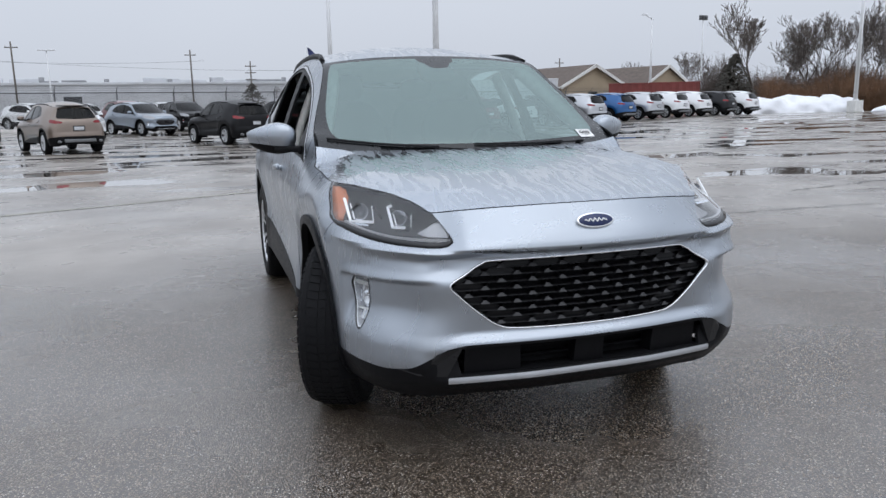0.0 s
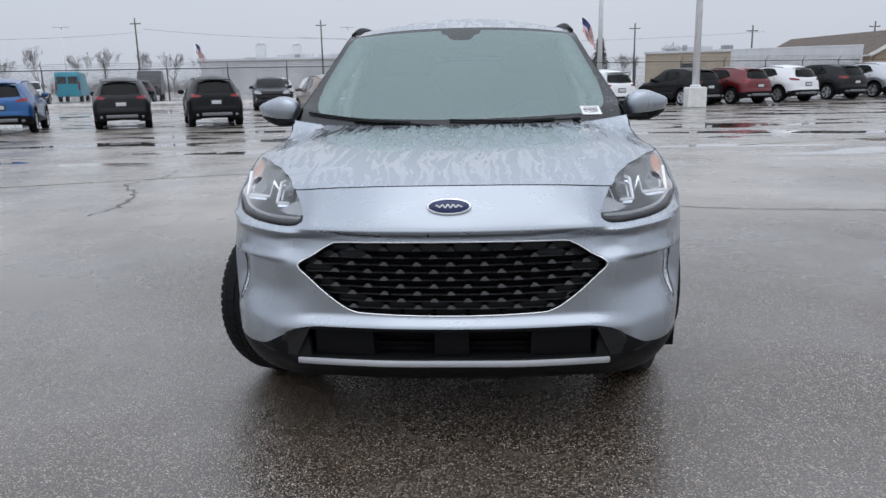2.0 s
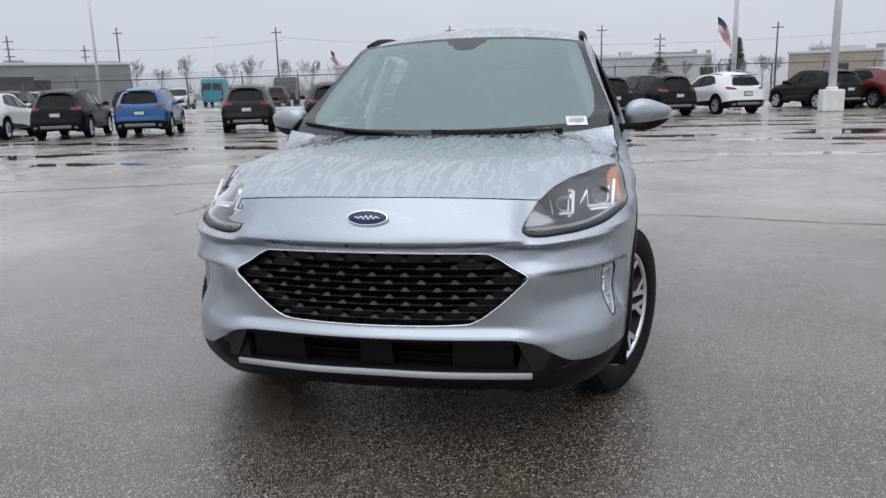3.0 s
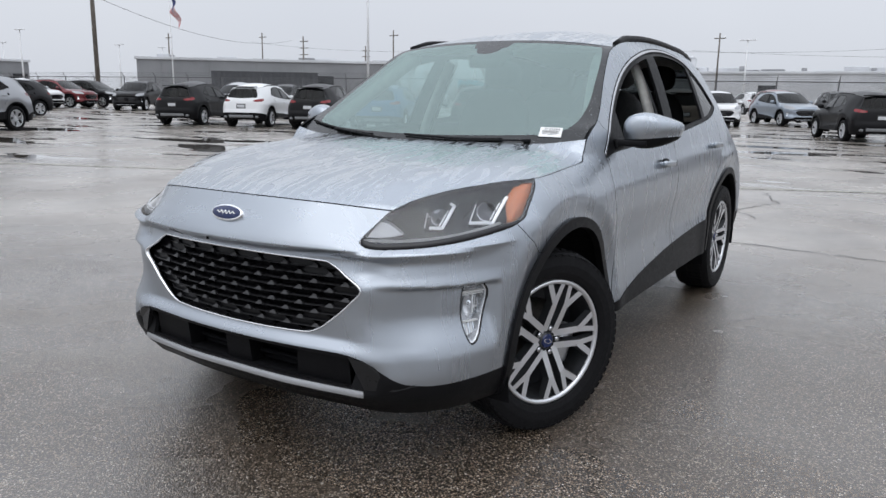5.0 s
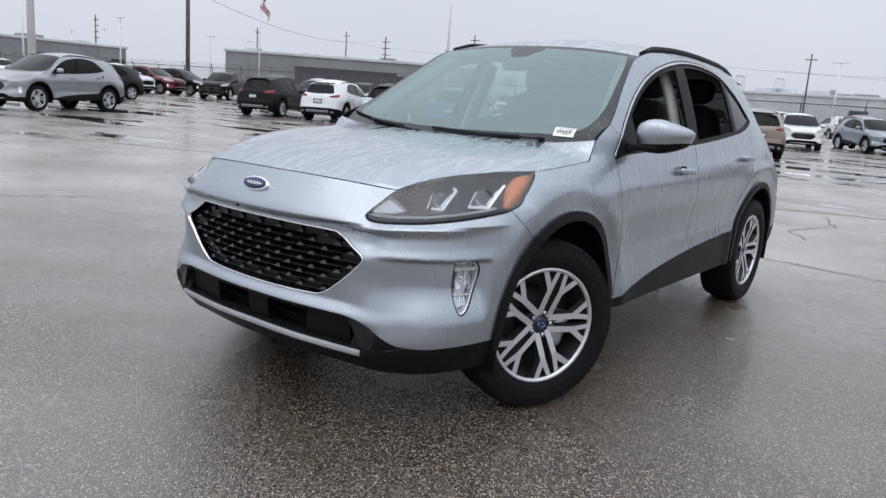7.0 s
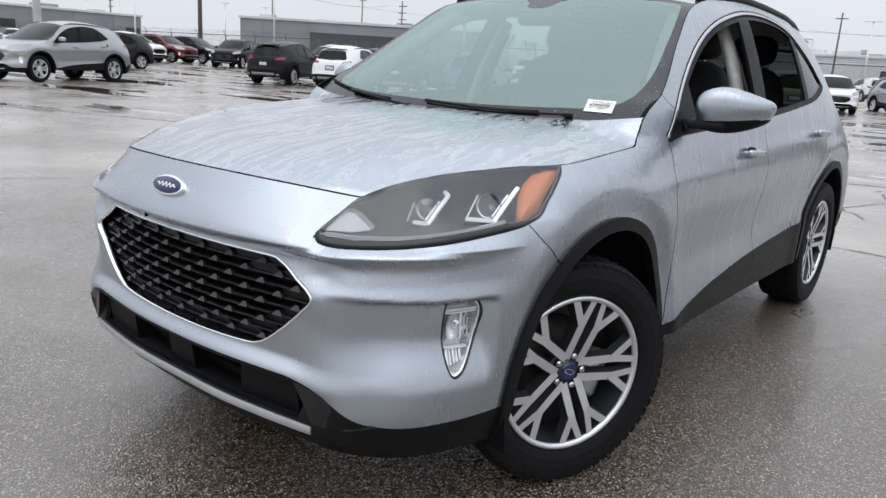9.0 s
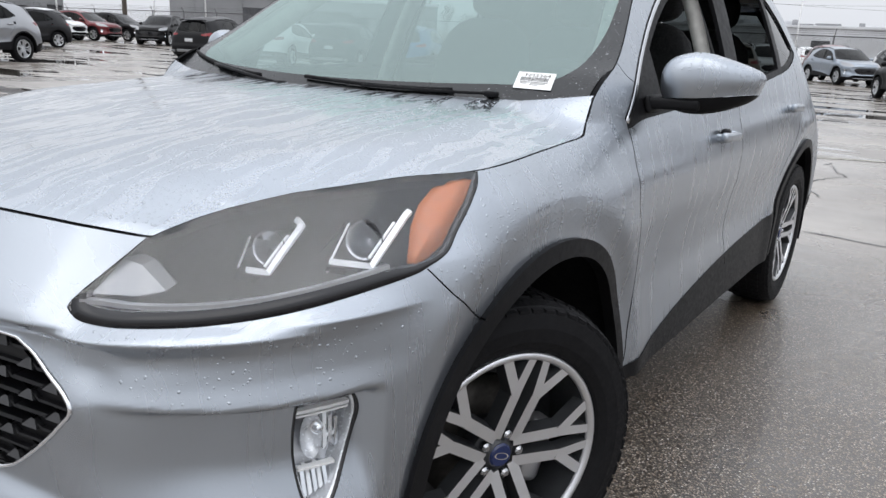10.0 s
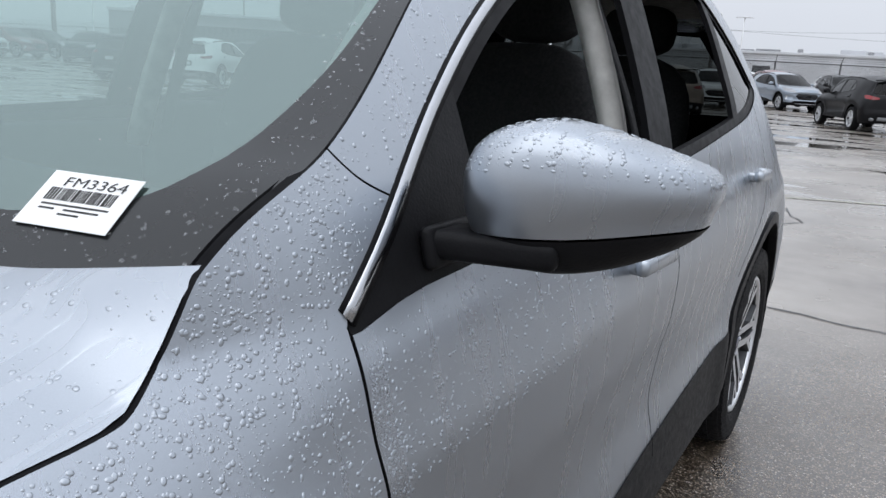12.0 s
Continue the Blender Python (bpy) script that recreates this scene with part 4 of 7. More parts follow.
    # roof rails
    for sd in (1, -1):
        ys = np.linspace(2.02, 3.62, 8 if far else 24)
        e = edge(s_y(ys))
        lift = .016 * np.minimum(sstep(2.02, 2.2, ys), 1 - sstep(3.45, 3.62, ys)) + .004
        path = [(sd * (p[0] - .012), p[1], p[2] + h) for p, h in zip(e, lift)]
        part("roof_rail", sweep(path, [(-.013, -.02), (-.011, .008), (0, .013), (.011, .008), (.013, -.02)]), PLASTIC, car, "" if far else "black roof rail")
    # wheels
    steer = 0 if far else -24
    seg = 28 if far else 72
    for sd in (1, -1):
        build_wheel(car, (sd * .765, AXLE_F, HUB_Z), sd, steer, far, seg)
        build_wheel(car, (sd * .765, AXLE_R, HUB_Z), sd, 0, far, seg)
        for yc in (ARCH_F, ARCH_R):
            vf = lathe([(sd * .862, .462), (sd * .5, .462), (sd * .5, .1)], 24)
            wf = [f for f in vf[1] if min(vf[0][i][2] for i in f) > -.20]
            part("wheel_well", ([(p[0], p[1] + yc, p[2] + HUB_Z) for p in vf[0]], wf), SHELL, car)
    # door mirrors
    for sd in (1, -1):
        egg = mirror_parts() if not far else super_egg((.958, 1.60, 1.14), (.11, .07, .078), 2.6, 12, 8)
        vs, fs = egg
        cutrow = len(fs) * 12 // 30 if far else 48 * 14
        up, dn = fs[cutrow:], fs[:cutrow]
        flip = (lambda vf: vf) if sd > 0 else flipx
        mir = part("door_mirror", flip((vs, up)), coat, car, "" if far else "silver door mirror beaded with rain")
        part("mirror_base", flip(([(p[0], p[1], p[2] - .0025) for p in vs], dn)), PLASTIC, mir)
        bm = bmesh.new()
        box(bm, (.140, .070, .030), (.882, 1.556, 1.0865), .010, Euler((0, 0, radians(16))), 4)
        box(bm, (.016, .11, .046), (.834, 1.555, 1.083), .008, Euler((0, radians(-14), 0)), 3)
        vv = [tuple(q.co) for q in bm.verts]
        bm.verts.index_update()
        ff = [[q.index for q in f.verts] for f in bm.faces]
        bm.free()
        part("mirror_arm", flip((vv, ff)), PLASTIC, mir)
    # door handles
    for sd in (1, -1):
        for yh, zh in ((2.16, .955), (3.20, 1.005)):
            bm = bmesh.new()
            c = flank(yh, zh)
            box(bm, (.026, .20, .032), (c.x + .024, c.y, c.z), .012, Euler((radians(-3), 0, 0)), 3)
            box(bm, (.03, .03, .026), (c.x + .005, c.y - .07, c.z), .006)
            box(bm, (.03, .03, .026), (c.x + .005, c.y + .08, c.z), .006)
            vv = [tuple(q.co) for q in bm.verts]
            bm.verts.index_update()
            ff = [[q.index for q in f.verts] for f in bm.faces]
            bm.free()
            part("door_handle", (vv, ff) if sd > 0 else flipx((vv, ff)), coat, car)
    if far:
        gr = sh.take(mk("grille"), 0, .02, 0)
        part("grille", gr, GLOSSB, car)
        part("fog_lamp", sh.take(mk("fog"), 0, .004, 0), REFLECT, car)
        part("lower_grille", sh.take(mk("intake"), 0, .03, 0), SHELL, car)
        rear_details(car)
        return car
    front_details(car, sh, mk, name)
    return car


def rear_details(car):
    """Plate, skid plate and tailpipes of the cars seen from behind."""
    bm = bmesh.new()
    box(bm, (.95, .06, .10), (0, 4.56, .42), .02)
    part("rear_skid_plate", bm, REARTRIM, car)
    for sd in (1, -1):
        bm = bmesh.new()
        cyl(bm, .045, .045, (sd * .62, 4.40, .40), (sd * .62, 4.61, .40), 12)
        part("tailpipe", bm, REARTRIM, car)
    bm = bmesh.new()
    box(bm, (.36, .02, .18), (0, 4.535, .80), .01)
    part("number_plate_frame", bm, INK, car)
    bm = bmesh.new()
    box(bm, (.30, .02, .11), (0, 4.542, .80), .006)
    part("number_plate", bm, PLATE, car)
    bm = bmesh.new()
    box(bm, (1.02, .16, .025), (0, 4.17, 1.515), .01)
    part("roof_spoiler", bm, SHELL, car)
    bm = bmesh.new()
    cyl(bm, .006, .003, (0, 3.7, 1.58), (0, 3.62, 1.66), 6)
    part("aerial", bm, PLASTIC, car)


def front_details(car, sh, mk, name):
    # grille: chrome frame, black backing and rows of flattened hexagon cells
    loop = sx_loop([(-.36, .753), (0, .757), (.36, .753), (.425, .742), (.48, .708), (.533, .672), (.50, .628), (.43, .563), (.36, .515), (.28, .503), (0, .498), (-.28, .503), (-.36, .515), (-.43, .563), (-.50, .628), (-.533, .672), (-.48, .708), (-.425, .742)], n=5)
    gr = part("grille", sh.take(mk("grille"), 0, .055, 0), SHELL, car, "black grille of flattened hexagon cells in a chrome frame")
    part("grille_frame", ring_on(loop, .0065, .004), CHROME, gr, "thin chrome frame")
    cw, chh = .1175, .0255
    cells, webs, lips = [], [], []
    for row in range(12):
        zc = .505 + row * chh
        for col in range(-6, 7):
            xc = (col + (.5 if row % 2 else 0)) * cw
            if GRILLE(np.array([math.copysign(s_x(min(abs(xc), .7)), xc)]), np.array([zc]))[0] > .045:
                continue
            def at(dx, dz, ex):
                return tuple(front_xy(max(-.69, min(.69, xc + dx)), zc + dz, ex))
            hw, hh = cw / 2, chh
            outer = [(-hw * 1.0, 0), (-hw * .62, hh * .52), (hw * .62, hh * .52), (hw, 0), (hw * .62, -hh * .52), (-hw * .62, -hh * .52)]
            inner = [(-hw * .90, 0), (-hw * .62, hh * .45), (hw * .62, hh * .45), (hw * .90, 0), (hw * .66, -hh * .38), (-hw * .66, -hh * .38)]
            shut = zc < .545 or GRILLE(np.array([math.copysign(s_x(min(abs(xc), .7)), xc)]), np.array([zc]))[0] > -.045
            vo = [at(x, z, .020 if z < 0 else .024) for x, z in outer]
            vi = [at(x, z, .022 if z < 0 else .030) for x, z in inner]
            vb = [at(x * .96, z * .96, .030 if shut else .054) for x, z in inner]
            k = 6
            cells.append((vo + vi + vb, [[i, (i + 1) % k, k + (i + 1) % k, k + i][::-1] for i in range(k)] + [[k + i, k + (i + 1) % k, 2 * k + (i + 1) % k, 2 * k + i][::-1] for i in range(k)] + ([[2 * k + i for i in range(k)][::-1]] if shut else [])))
            # small shelf in the fork between two cells, and the lip under the cell
            if GRILLE(np.array([math.copysign(s_x(min(abs(xc + hw), .7)), xc + hw)]), np.array([zc]))[0] < -.010:
                webs.append(([at(hw * .70, -hh * .44, .014), at(hw * 1.30, -hh * .44, .014), at(hw * 1.08, hh * .02, .0225), at(hw * .92, hh * .02, .0225), at(hw * .70, -hh * .50, .020), at(hw * 1.30, -hh * .50, .020)], [[0, 1, 2, 3], [4, 5, 1, 0], [0, 3, 4], [1, 5, 2]]))
            if not shut:
                lips.append(([at(-hw * .62, -hh * .40, .017), at(hw * .62, -hh * .40, .017), at(hw * .60, -hh * .34, .024), at(-hw * .60, -hh * .34, .024), at(-hw * .62, -hh * .47, .020), at(hw * .62, -hh * .47, .020)], [[0, 1, 2, 3], [4, 5, 1, 0]]))
    part("grille_mesh", merge(*cells), simple("satin_black_grille", (.006, .006, .007), .38, Specular_IOR_Level=.2), gr, smooth=False)
    # light on the black wedges' upward faces is put into their grey
    wedge_mat, lip_mat = simple("grey_grille_wedge", (.030, .030, .032), .45, Specular_IOR_Level=.4), simple("grey_grille_lip", (.035, .035, .037), .4, Specular_IOR_Level=.4)
    for vf in webs:
        part("grille_wedge", vf, wedge_mat, gr, smooth=False)
    for vf in lips:
        part("grille_lip", vf, lip_mat, gr, smooth=False)
    # emblem: a plain oval, white edge and a plain bar
    bx = front_xy(0, .876)
    tilt = pose(bx.x, bx.y - .006, bx.z, 90 - 28, 0, 0)

    def oval(rx, ry, h, seg=40):
        v = [(rx * math.cos(2 * math.pi * i / seg), ry * math.sin(2 * math.pi * i / seg), -.02) for i in range(seg)]
        v += [(x, y_, h - .002) for x, y_, _ in v[:seg]] + [(x * .96, y_ * .94, h) for x, y_, _ in v[:seg]]
        f = [[i, (i + 1) % seg, seg + (i + 1) % seg, seg + i] for i in range(seg)] + [[seg + i, seg + (i + 1) % seg, 2 * seg + (i + 1) % seg, 2 * seg + i] for i in range(seg)] + [[2 * seg + i for i in range(seg)]]
        return v, f
    em = part("emblem", oval(.074, .0295, .006), CHROME, car, "oval navy emblem with a bright rim", m=tilt)
    part("emblem_field", oval(.0675, .0235, .0078), NAVY, em)
    wave = [(-.044 + .088 * i / 40, .0062 * math.sin(i * .78) * math.sin(math.pi * (i + 4) / 48), .0078) for i in range(41)]
    part("emblem_bar", sweep(wave, [(-.0022, 0), (-.0017, .0010), (.0017, .0010), (.0022, 0)]), WHITEP, em)
    bm = bmesh.new()
    q = front_xy(-.07, .789)
    box(bm, (.005, .010, .012), (q.x, q.y + .001, q.z - .002), .0015)
    part("tow_cover_notch", bm, SHELL, car)
    # lower intake: backing, side panels, louvres
    it = part("lower_intake", sh.take(mk("intake"), 0, .09, 0), SHELL, car, "black lower intake with louvres")
    back = [tuple(front_xy(x, .39, .12)) for x in np.linspace(-.58, .58, 25)]
    part("intake_backing", sweep(back, [(-.01, -.10), (-.01, .09), (.01, .09), (.01, -.10)]), SHELL, it)
    for zf in (.343, .452):
        shelf = [tuple(front_xy(x, zf, .068)) for x in np.linspace(-.56, .56, 25)]
        part("intake_floor" if zf < .4 else "intake_ceiling", sweep(shelf, [(-.055, -.002), (-.055, .002), (.065, .002), (.065, -.002)]), SHELL, it)
    for z in (.378, .412):
        path = [tuple(front_xy(x, z, .060)) for x in np.linspace(-.5, .5, 25)]
        part("louvre", sweep(path, [(-.016, -.0035), (-.016, .0035), (.016, .004), (.016, -.003)]), SHELL, it)
    for x0 in (-.385, 0, .385):
        vs = []
        w = .105 if x0 else .062
        for ex in (.022, .08):
            for x, z in ((x0 - w, .348), (x0 + w, .348), (x0 + w * .96, .444), (x0 - w * .96, .444)):
                vs.append(tuple(front_xy(x, z, ex)))
        part("intake_block", (vs, [[0, 1, 2, 3], [4, 7, 6, 5], [0, 4, 5, 1], [1, 5, 6, 2], [2, 6, 7, 3], [3, 7, 4, 0]]), BLOCKM, it, smooth=False)
    # black facets at the corners of the intake
    for sd in (1, -1):
        q = [(.495, .452), (.560, .440), (.700, .372), (.640, .352), (.548, .345)]
        top_ = [tuple(front_xy(sd * x, z, -.003)) for x, z in q]
        low_ = [tuple(front_xy(sd * x, z, .012)) for x, z in q]
        k = len(q)
        part("corner_facet", (top_ + low_, [list(range(k))[::sd]] + [[i, (i + 1) % k, k + (i + 1) % k, k + i] for i in range(k)]), FACETM, car, smooth=False)
    # lamps
    a, b = sh.centres()
    for sd in (1, -1):
        flip = (lambda vf: vf) if sd > 0 else flipx
        lv, lf = sh.take(mk("lamp"), 0, 0, 1)
        back = [(x_ - .045, y_ + .15, z_ - .012) for x_, y_, z_ in lv]
        seen = {(i, j) for q in lf for i, j in zip(q, q[1:] + q[:1])}
        k = len(lv)
        tub = [(x_ - .002, y_ + .003, z_) for x_, y_, z_ in lv] + back
        walls = [[i, j, k + j, k + i] for i, j in seen if (j, i) not in seen]
        hl = part("headlight", flip((tub, [[k + i for i in q] for q in lf] + walls)), LAMPBLACK, car, "clear headlight with hooked light guides and an amber reflector")
        lens = part("lens", sh.take(mk("lamp"), .012, .0015, sd), LENS, hl)
        lens.visible_shadow = False
        ringp = smooth_loop(LAMP_LOW, closed=False, n=8)
        seal = []
        for off, ex in ((0, .01), (0, -.001), (.016, -.001), (.018, .012)):
            d = np.gradient(ringp, axis=0)
            d /= np.hypot(d[:, 0], d[:, 1])[:, None]
            k_ = off * (1 - .8 * sstep(s_y(.45), s_y(.58), ringp[:, 0]))
            seal.append(body(ringp[:, 0] - d[:, 1] * k_, ringp[:, 1] + d[:, 0] * k_, ex))
        n_ = len(ringp)
        part("lamp_seal", flip(([tuple(seal[j][i]) for i in range(n_) for j in range(4)], [[i * 4 + j, (i + 1) * 4 + j, (i + 1) * 4 + j + 1, i * 4 + j + 1] for i in range(n_ - 1) for j in range(3)])), GLOSSB, hl)
        # amber side reflector
        am = np.array([(.515, .8615), (.545, .8705), (.583, .885), (.620, .913), (.665, .949), (.702, .978), (.672, .976), (.630, .966), (.590, .940), (.556, .908), (.529, .878)])
        sk = body(s_y(am[:, 0]), am[:, 1], .007)
        P0 = [tuple(p) for p in sk]
        P1 = [(x_ - .02, y_ + .004, z_) for x_, y_, z_ in P0]
        k = len(am)
        mid_ = tuple(body(s_y(am[:, :1].mean(0)), am[:, 1:].mean(0), .009)[0])
        part("amber_reflector", flip((P0 + P1 + [mid_], [[(i + 1) % k, i, 2 * k] for i in range(k)] + [[i, (i + 1) % k, k + (i + 1) % k, k + i] for i in range(k)])), AMBER, hl, "amber side reflector")
        # pale inner corner reflector
        cr = np.array([(s_x(.535), .832), (s_x(.61), .834), (s_x(.655), .843), (s_x(.60), .872), (s_x(.565), .878)])
        P0, P1 = body(cr[:, 0], cr[:, 1], .014), body(cr[:, 0], cr[:, 1], .05)
        k = len(cr)
        part("corner_reflector", flip(([tuple(p) for p in P0] + [tuple(p) for p in P1], [list(range(k))] + [[i, (i + 1) % k, k + (i + 1) % k, k + i][::-1] for i in range(k)])), CORNERM, hl, smooth=False)
        # two hooked light guides, each before a projector bowl
        bez = smooth_loop([(s_x(.53), .826), (s_x(.62), .826), (s_x(.745), .833), (s_y(.36), .849), (s_y(.47), .866)], closed=False, n=6)
        part("lamp_bezel", flip(sweep([tuple(p) for p in body(bez[:, 0], bez[:, 1], .005)], [(-.003, -.006), (-.003, .006), (.004, .006), (.004, -.006)], up=(.6, -.8, 0))), SKID, hl, smooth=False)
        guides = (
            ([(.802, .545, .944), (.801, .536, .938), (.797, .457, .867), (.711, .453, .858)], .0050), ([(.711, .453, .858), (.704, .506, .913)], .0016), ([(.782, .530, .924), (.780, .470, .874)], .0022),
            ([(.640, .446, .918), (.657, .443, .912), (.659, .365, .847), (.612, .362, .843)], .0050), ([(.642, .425, .895), (.643, .372, .852)], .0024), ([(.590, .362, .842), (.577, .400, .885)], .0014))
        for pts, w_ in guides:
            ln = np.concatenate([np.linspace(pts[i], pts[i + 1], 5)[(i > 0):] for i in range(len(pts) - 1)])
            part("light_guide", flip(sweep([tuple(p) for p in ln], [(-w_, -w_ * .7), (-w_, w_ * .7), (w_, w_ * .7), (w_, -w_ * .7)], up=(.25, -.9, .3))), DRL, hl, smooth=False)
        for c_, r0 in (((.755, .490, .896), .030), ((.626, .400, .876), .027)):
            turn = Vector((.28, -.92, .26)).to_track_quat("X", "Z").to_matrix()
            bowl = lathe([(.006, r0 * 1.12), (.004, r0), (-.018, r0 * .80), (-.034, r0 * .45), (-.036, r0 * .42)], 14)
            part("reflector_bowl", flip(([tuple(turn @ Vector(v) + Vector(c_)) for v in bowl[0]], bowl[1])), SMOKED, hl, smooth=False)
            eye = lathe([(-.010, .0), (-.013, r0 * .22), (-.022, r0 * .38), (-.036, r0 * .44)], 18)
            part("projector", flip(([tuple(turn @ Vector(v) + Vector(c_)) for v in eye[0]], eye[1])), SMOKED, hl)
        for quad in (((.655, .440, .907), (.592, .415, .893), (.598, .405, .882), (.652, .418, .888)), ((.592, .415, .893), (.570, .395, .868), (.574, .388, .860), (.598, .405, .882)), ((.700, .500, .915), (.672, .470, .872), (.680, .455, .862), (.706, .490, .905)),
                     ((.655, .352, .842), (.600, .350, .838), (.606, .338, .832), (.652, .340, .835)), ((.790, .445, .862), (.716, .440, .853), (.722, .428, .847), (.786, .432, .855))):
            part("reflector_facet", flip((list(quad), [[0, 1, 2, 3]])), REFLECT, hl, smooth=False)
        # fog lamp: smoky back, bright side wall, two cross bars, facets and a bulb under a clear lens
        fg = part("fog_lamp", sh.take(mk("fog"), 0, .040, sd), FOGBACK, car, "clear fog lamp in a chrome-edged pocket")
        fl = part("fog_lens", sh.take(mk("fog"), 0, .004, sd), FOGGLASS, fg)
        fl.visible_shadow = False
        fp = sy_loop(FOG_PTS, n=5)
        part("fog_frame", flip(ring_on(fp, .0045, .0015)), GLOSSB, fg)
        mid = fp.mean(0)
        rows_ = [body(mid[0] + (fp[:, 0] - mid[0]) * k_, mid[1] + (fp[:, 1] - mid[1]) * k_, ex) for k_, ex in ((.97, .003), (.92, .006), (.84, .040))]
        n_ = len(fp)
        wall_v = [tuple(r_[i]) for i in range(n_) for r_ in rows_]
        part("fog_wall", flip((wall_v, [[i * 3 + j, ((i + 1) % n_) * 3 + j, ((i + 1) % n_) * 3 + j + 1, i * 3 + j + 1] for i in range(n_) for j in (0, 1)])), FOGWALL, fg, smooth=False)
        for z, y0, y1, w_ in ((.652, .298, .392, .0025), (.645, .298, .390, .0015), (.556, .300, .362, .0022)):
            pth = [tuple(p) for p in body(np.linspace(s_y(y0), s_y(y1), 6), np.full(6, z), .010)]
            part("fog_bar", flip(sweep(pth, [(-.006, -w_), (-.006, w_), (.006, w_), (.006, -w_)])), WHITEP, fg, smooth=False)
        # teeth along the top, flutes at the foot and a stepped reflector beside the dish
        teeth = [(.312 + .019 * i, .328 + .019 * i, .664, .676 + .003 * (i % 2), DRL) for i in range(4)]
        flutes = [(.306 + .0095 * i, .3125 + .0095 * i, .507 + .003 * i, .549, (REFLECT, DRL)[i % 2]) for i in range(5)]
        steps = [(.350 + .0105 * i, .357 + .0105 * i, .572 + .008 * (i % 2), .638 - .007 * (i % 3), (DRL, FOGWALL, REFLECT)[i % 3]) for i in range(3)]
        for y0, y1, z0, z1, mt in teeth + flutes + steps + [(.352, .376, .590, .600, DRL), (.354, .378, .618, .625, SMOKED)]:
            q = body(np.array([s_y(y0), s_y(y1), s_y(y1), s_y(y0)]), np.array([z0, z0 + .004, z1, z1 - .003]), .018)
            r_ = body(np.array([s_y(y0), s_y(y1), s_y(y1), s_y(y0)]), np.array([z0, z0, z1, z1]), .039)
            part("fog_facet", flip(([tuple(p) for p in q] + [tuple(p) for p in r_], [[0, 1, 2, 3], [0, 4, 5, 1], [1, 5, 6, 2], [2, 6, 7, 3], [3, 7, 4, 0]])), mt, fg, smooth=False)
        # shallow oval dish
        dish_s, dish_z = np.linspace(0, 2 * math.pi, 25)[:-1], .604
        rings = [body(s_y(.328) + .021 * k_ * np.cos(dish_s), dish_z + .040 * k_ * np.sin(dish_s), ex) for k_, ex in ((1.0, .014), (.8, .024), (.45, .032), (.06, .035))]
        part("fog_dish", flip(([tuple(r_[i]) for r_ in rings for i in range(24)], [[j * 24 + i, j * 24 + (i + 1) % 24, (j + 1) * 24 + (i + 1) % 24, (j + 1) * 24 + i] for j in range(3) for i in range(24)])), FOGWALL, fg)
        cpt = body(np.array([s_y(.345)]), np.array([.610]), .024)[0]
        rot = Euler((0, 0, radians(-48))).to_matrix()
        bowl = lathe([(.010, .0), (.008, .006), (.0, .010), (.002, .013)], 20)
        part("fog_bulb", flip(([tuple(rot @ Vector(v) + Vector(cpt)) for v in bowl[0]], bowl[1])), REFLECT, fg)
        # bright strip round the side windows
        part("window_seal", flip(strip_on([(1.378, 1.043), (1.60, 1.213), (1.80, 1.338), (2.0, 1.433), (2.2, 1.491), (2.5, 1.536), (2.82, 1.543), (3.13, 1.500), (3.33, 1.383), (3.44, 1.265)], .022, .0015)), PILLARB, car)
        part("chrome_strip", flip(strip_on([(1.378, 1.043), (1.60, 1.213), (1.80, 1.338), (2.0, 1.433), (2.2, 1.491), (2.5, 1.536), (2.82, 1.543), (3.13, 1.500), (3.33, 1.383), (3.44, 1.265)], .012, .003)), STRIPM, car, "chrome strip round the side windows")
        # keyhole bump on the driver's handle
    c = flank(2.125, .985)
    part("lock_cylinder", super_egg((c.x + .022, c.y - .01, c.z - .012), (.016, .026, .012), 2.2, 14, 8), PLASTIC, car)
    # wipers, lying at the foot of the windscreen
    def on_screen(u, v, ex):
        p = offset_fn(screen_surf)(np.array([abs(u)]), np.array([v]), ex)[0]
        return (math.copysign(p[0], u), p[1], p[2])
    for u0, v0, u1, v1 in ((.70, .060, -.05, .088), (-.14, .072, -.93, .085)):
        wp = part("wiper", sweep([on_screen(u0 + (u1 - u0) * k, v0 + (v1 - v0) * k + .012 * math.sin(math.pi * k), -.014) for k in np.linspace(0, .62, 10)], [(-.0055, -.004), (-.004, .003), (.004, .003), (.0055, -.004)]), PLASTIC, car, "black wiper arm and blade")
        part("wiper_blade", sweep([on_screen(u0 + (u1 - u0) * k, v0 + (v1 - v0) * k + .020, -.010) for k in np.linspace(.18, 1.0, 14)], [(-.0045, -.007), (-.004, .001), (.003, .003), (.0045, -.007)]), RUBBER, wp)
        bm = bmesh.new()
        p = on_screen(u0, v0, -.012)
        box(bm, (.034, .030, .014), p, .006)
        part("wiper_pivot", bm, PLASTIC, wp)
    # camera housing behind the glass
    bm = bmesh.new()
    box(bm, (.20, .16, .05), (0, 1.86, 1.475), .02, Euler((radians(30), 0, 0)))
    part("sensor_housing", bm, PLASTIC, car)


